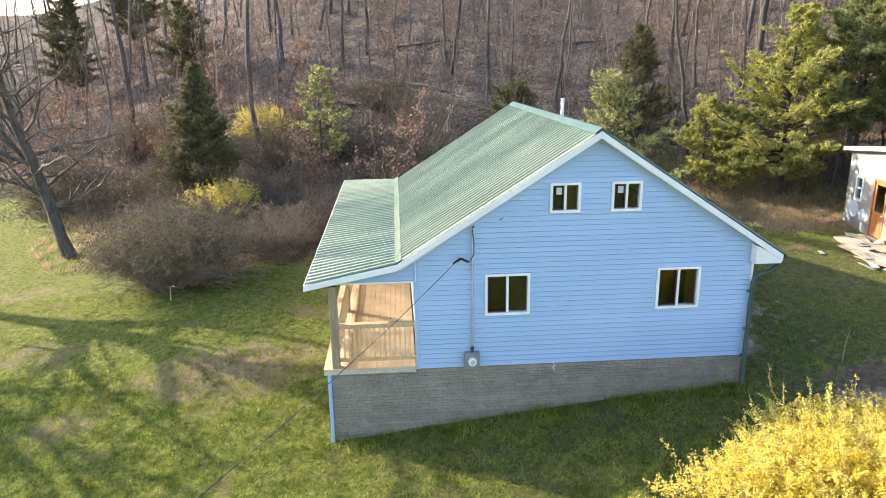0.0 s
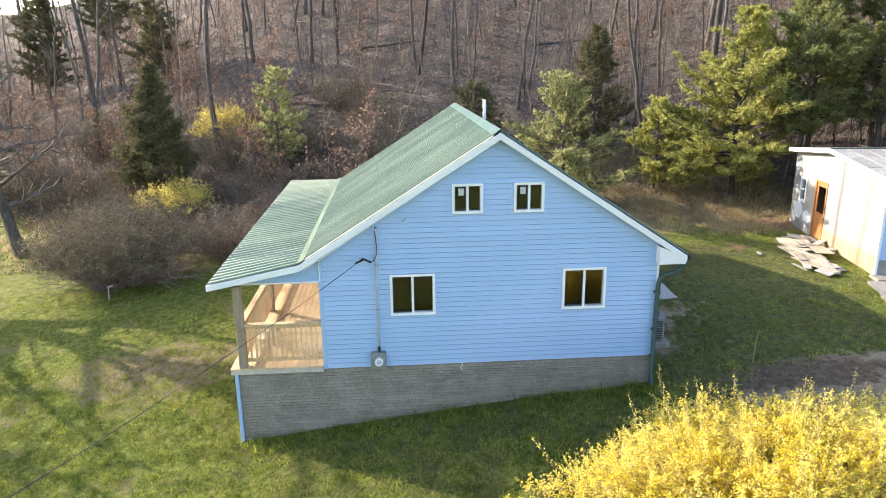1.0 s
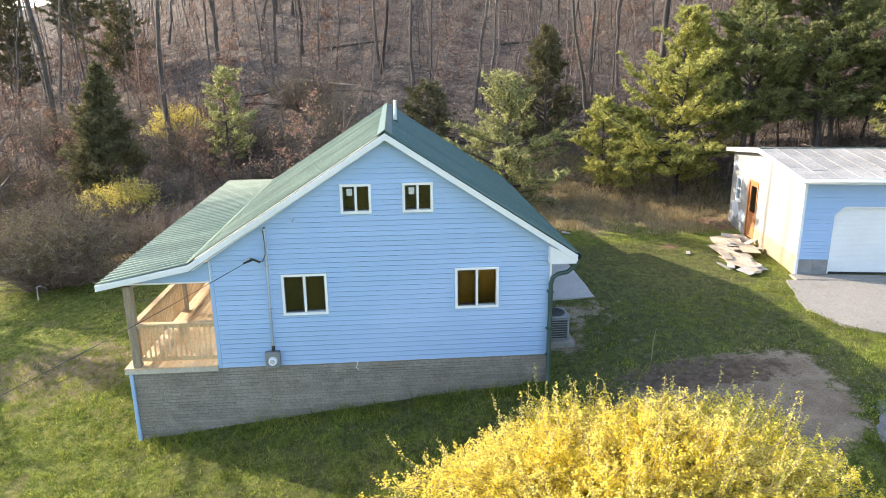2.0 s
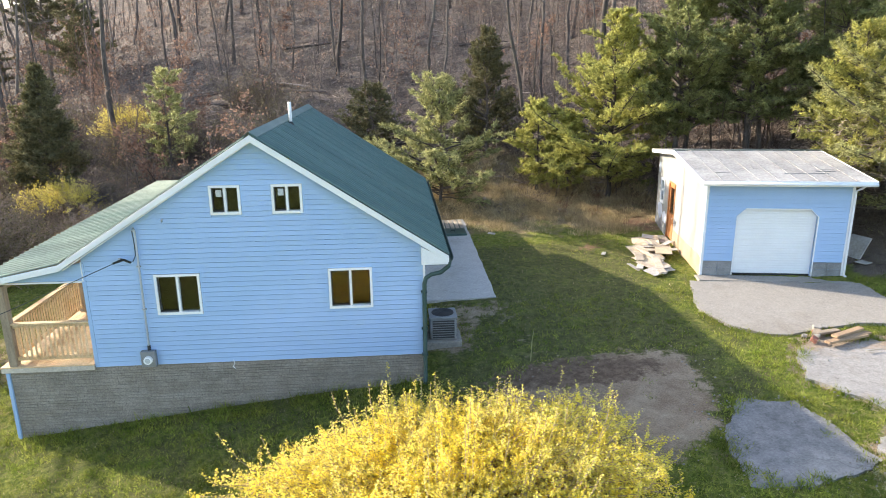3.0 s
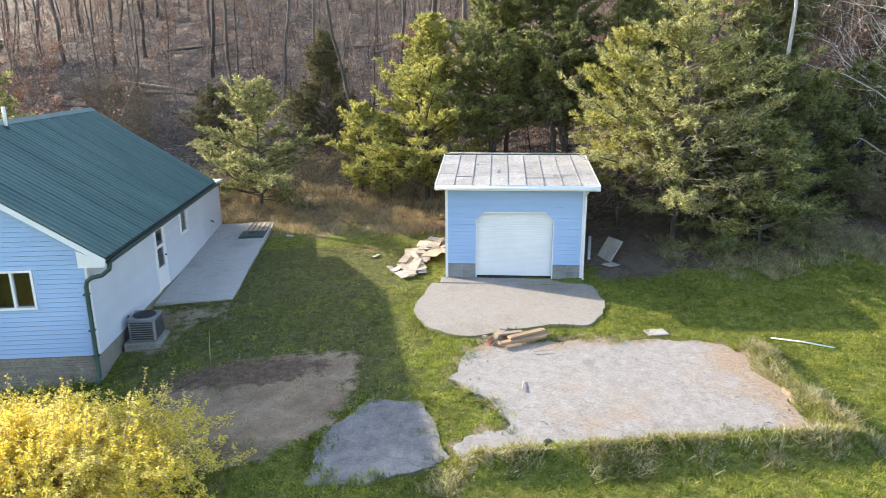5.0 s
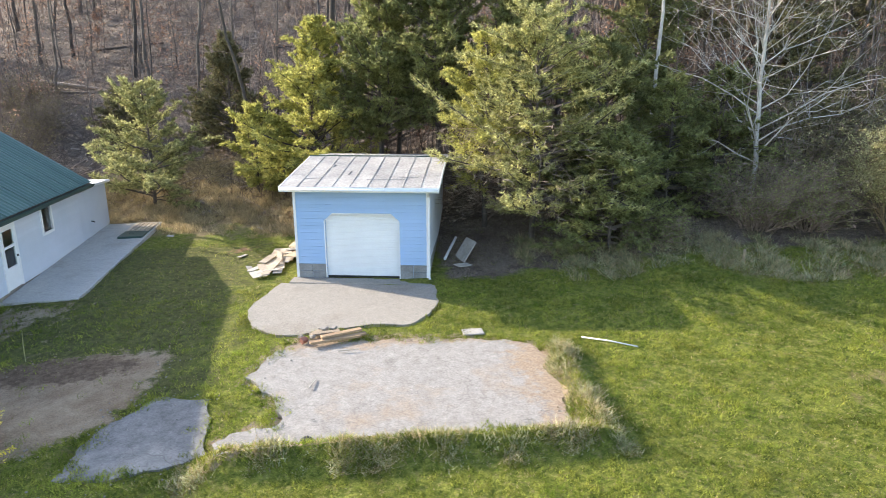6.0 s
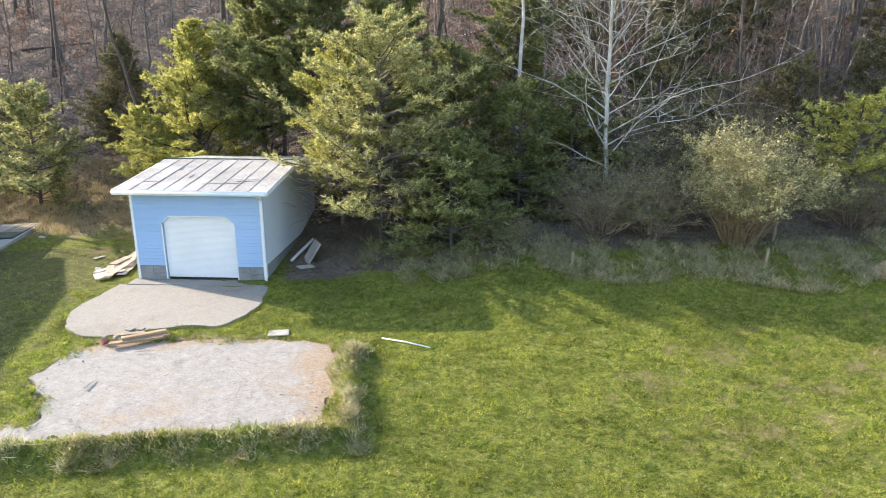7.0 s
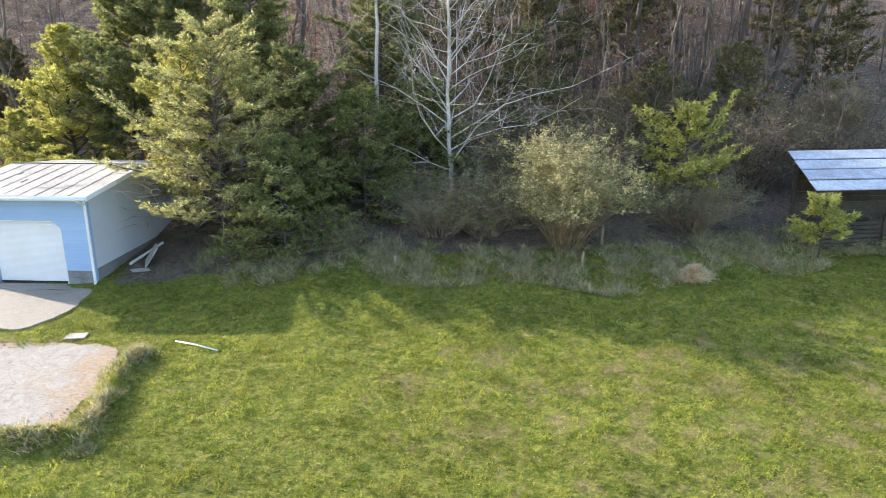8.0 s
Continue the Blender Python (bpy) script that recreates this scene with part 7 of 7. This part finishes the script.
# ---- pieces of the walls, roofs and floors ----


def tri_board(x0, x1, x0t, x1t, z0, z1, y):
    """One siding course, its lower edge standing proud."""
    m = MB()
    g = 0.013
    m.add([(x0, y, z0 + g), (x1, y, z0 + g), (x1, y - 0.024, z0 + g), (x0, y - 0.024, z0 + g), (x0t, y, z1), (x1t, y, z1), (x1t, y - 0.008, z1), (x0t, y - 0.008, z1)],
          [(0, 1, 2, 3), (3, 2, 6, 7), (4, 7, 6, 5), (0, 3, 7, 4), (1, 5, 6, 2), (0, 4, 5, 1)])
    return m


k = 0
z = HZ
while z < RZ - 0.2:
    z1 = min(z + COURSE, RZ - 0.15)

    def lim(zz):
        return max(HX0 + 0.05, RX - (RZ - 0.15 - zz) / LS), min(HX1 - 0.03, RX + (RZ - 0.15 - zz) / RS)

    (a, b), (at, bt) = lim(z), lim(z1)
    for s0, s1 in segments(a, b, z, z1, GABLE_OPEN):
        part("siding_board", tri_board(s0, s1, at if s0 == a else s0, bt if s1 == b else s1, z, z1, HY0), M_BLUE, front_wall)
    z += COURSE
z = 1.605
while z < 2.0:
    xl = max(PX + 0.04, 1.15 - (1.93 - z - COURSE) / 0.206) if z + COURSE > 1.62 else PX + 0.04
    xl0 = max(PX + 0.04, 1.15 - (1.93 - z) / 0.206)
    if min(xl, HX0 - 0.1) < HX0 - 0.05 and z + COURSE < 2.06:
        part("siding_board", tri_board(min(xl0, 1.4), HX0 - 0.03, min(xl, 1.42), HX0 - 0.03, z, z + COURSE, HY0 + 0.02), M_BLUE, porch_gable)
    z += COURSE
z = HZ
while z < 1.75:
    for s0, s1 in segments(HY0 + 0.06, HY1, z, z + COURSE, [(h[0] - 0.03, h[1] + 0.03, h[2], h[3]) for h in side_holes]):
        m = MB()
        m.add([(HX1, s0, z), (HX1, s1, z), (HX1 + 0.014, s1, z), (HX1 + 0.014, s0, z), (HX1, s0, z + COURSE), (HX1, s1, z + COURSE), (HX1 + 0.002, s1, z + COURSE), (HX1 + 0.002, s0, z + COURSE)],
              [(0, 1, 2, 3), (3, 2, 6, 7), (4, 7, 6, 5), (0, 3, 7, 4), (1, 5, 6, 2), (0, 4, 5, 1)])
        part("siding_board", m, M_SIDEWHITE, side_wall)
    z += COURSE
# garage front siding and blocks
z = 0.16
while z < G1 - 0.02:
    z1 = min(z + 0.1143, G1)
    zc = (z + z1) / 2
    if zc < DZ1 + 0.03:
        cut = 0.03 - max(0.0, (zc - (DZ1 - 0.22)) * 0.24 / 0.22)
        spans = ((0.06, DX0 - cut), (DX1 + cut, GW - 0.06))
    else:
        spans = ((0.06, GW - 0.06),)
    for a, b in spans:
        part("siding_board", tri_board(a, b, a, b, z, z1, 0.0), M_BLUE, garage_front)
    z += 0.1143
for a, b in ((0.06, DX0 - 0.03), (DX1 + 0.03, GW - 0.06)):
    for i in range(2):
        for j in range(2):
            w = (b - a) / 2
            part("block", MB().box(a + j * w + 0.004, a + (j + 1) * w - 0.004, -0.02, 0.0, G0 + i * 0.23, G0 + (i + 1) * 0.23 - 0.008), M_BLOCK, garage_front)

# ribbed roof sheets
def rib_sheet(w, L, rise=0.034, gap=0.2225):
    """A ribbed sheet: ribs run up the slope; local x along the house, y up the slope."""
    prof, x = [(0, 0)], 0.0
    while x < w - 0.05:
        prof += [(x + 0.012, rise), (x + 0.04, rise), (x + 0.055, 0.0)]
        for mid in (0.105, 0.155):
            if x + mid + 0.02 < w:
                prof += [(x + mid - 0.012, 0.0), (x + mid, 0.004), (x + mid + 0.012, 0.0)]
        x += gap
    prof.append((w, 0))
    m = MB()
    n = len(prof)
    m.add([(a, 0, b) for a, b in prof] + [(a, L, b) for a, b in prof], [(i, i + 1, n + i + 1, n + i) for i in range(n - 1)])
    return m


n_sheet = 12
w = (YR1 - YR0) / n_sheet
for (xe, ze), sgn in (((1.15, 2.075), -1), ((9.6, 2.015), 1)):
    L = math.hypot(RX - xe, RZ + 0.005 - ze)
    # the sun's brightness on the left slope is put into its sheet colour
    me = mesh_of("roof_sheet", rib_sheet(w, L), M_ROOFSUN if sgn < 0 else M_ROOF)
    along = Vector((0, sgn, 0))
    upv = Vector((RX - xe, 0, RZ + 0.005 - ze)).normalized()
    nrm = along.cross(upv)
    for k in range(n_sheet):
        y = YR0 + (k + 1) * w if sgn < 0 else YR0 + k * w
        ob = new("roof_sheet", me)
        ob.parent = roof
        ob.matrix_basis = Matrix(((along.x, upv.x, nrm.x, xe), (along.y, upv.y, nrm.y, y), (along.z, upv.z, nrm.z, ze), (0, 0, 0, 1)))
for k in range(13):
    u0, u1 = k / 13, (k + 1) / 13
    m = MB()
    ribs = []
    for j in range(5):
        for off, hgt in ((0.0, 0.0), (0.015, 0.034), (0.055, 0.034), (0.07, 0.0), (0.14, 0.003)):
            ribs.append((min(1.0, j / 4 + off), hgt))
    ribs = [q for q in ribs if q[0] < 1.0] + [(1.0, 0.0)]
    vs = [porch_edge(u0 + (u1 - u0) * a, e) + Vector((0, 0, h_)) for e in (1.0, 0.0) for a, h_ in ribs]
    n = len(ribs)
    m.add(vs, [(i, i + 1, n + i + 1, n + i) for i in range(n - 1)])
    # porch sheets take the same sun-paled colour
    part("roof_sheet", m, M_ROOFSUN, porch_roof)
part("ridge_cap", MB().prism([(RX - 0.16, 0, RZ - 0.07), (RX, 0, RZ + 0.045), (RX + 0.16, 0, RZ - 0.07), (RX + 0.16, 0, RZ - 0.055), (RX, 0, RZ + 0.06), (RX - 0.16, 0, RZ - 0.055)], (0, YR0 - 0.01, 0), (0, YR1 + 0.01, 0)), M_ROOF, house)
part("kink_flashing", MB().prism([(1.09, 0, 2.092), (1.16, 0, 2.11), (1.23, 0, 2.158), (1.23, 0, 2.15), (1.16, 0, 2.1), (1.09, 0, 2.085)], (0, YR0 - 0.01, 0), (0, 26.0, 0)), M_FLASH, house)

# porch floor boards
nb = 14
bw = (HX0 - PX + 0.1 - 0.03) / nb
me = mesh_of("deck_board", MB().box(0, bw - 0.006, HY0 - 0.09, 26.8, DZ - 0.03, DZ), M_DECK, 0.003)
for k in range(nb):
    ob = new("deck_board", me)
    hang(ob, porch)
    ob.location = (PX - 0.1 + k * bw, 0, 0)

# stones of the foundation face
r = np.random.default_rng(77)
z, row = HZ - 0.015, 0
count = 0
extra = MB()
while z > -2.5:
    hgt = r.uniform(0.055, 0.1)
    x = PX + 0.06
    while x < HX1 - 0.06:
        L = min(r.uniform(0.25, 0.75), HX1 - 0.05 - x)
        zt, zb = z, z - hgt + 0.003
        top_limit = -0.515 if x < HX0 - 0.05 else HZ
        if zb < top_limit and z > float(lay(x + L / 2, HY0)) - 0.12 and L > 0.06:
            zt = min(zt, top_limit - 0.004)
            if zt - zb > 0.02:
                d = r.uniform(0.006, 0.013)
                q = MB()
                y = HY0
                i = 0.003
                q.add([(x, y, zb), (x + L - 0.004, y, zb), (x + L - 0.004, y, zt), (x, y, zt), (x + i, y - d, zb + i), (x + L - 0.004 - i, y - d * r.uniform(0.7, 1), zb + i), (x + L - 0.004 - i, y - d, zt - i), (x + i, y - d * r.uniform(0.7, 1.1), zt - i)],
                      [(4, 5, 6, 7), (0, 1, 5, 4), (1, 2, 6, 5), (2, 3, 7, 6), (3, 0, 4, 7)])
                if count < 300:
                    part("stone", q, M_STONE, foundation)
                    count += 1
                else:
                    extra.add(q.v, q.f)
        x += L
    z -= hgt
if extra.v:
    tagged(part("stone_facing", extra, M_STONE, foundation), kind="stuff")
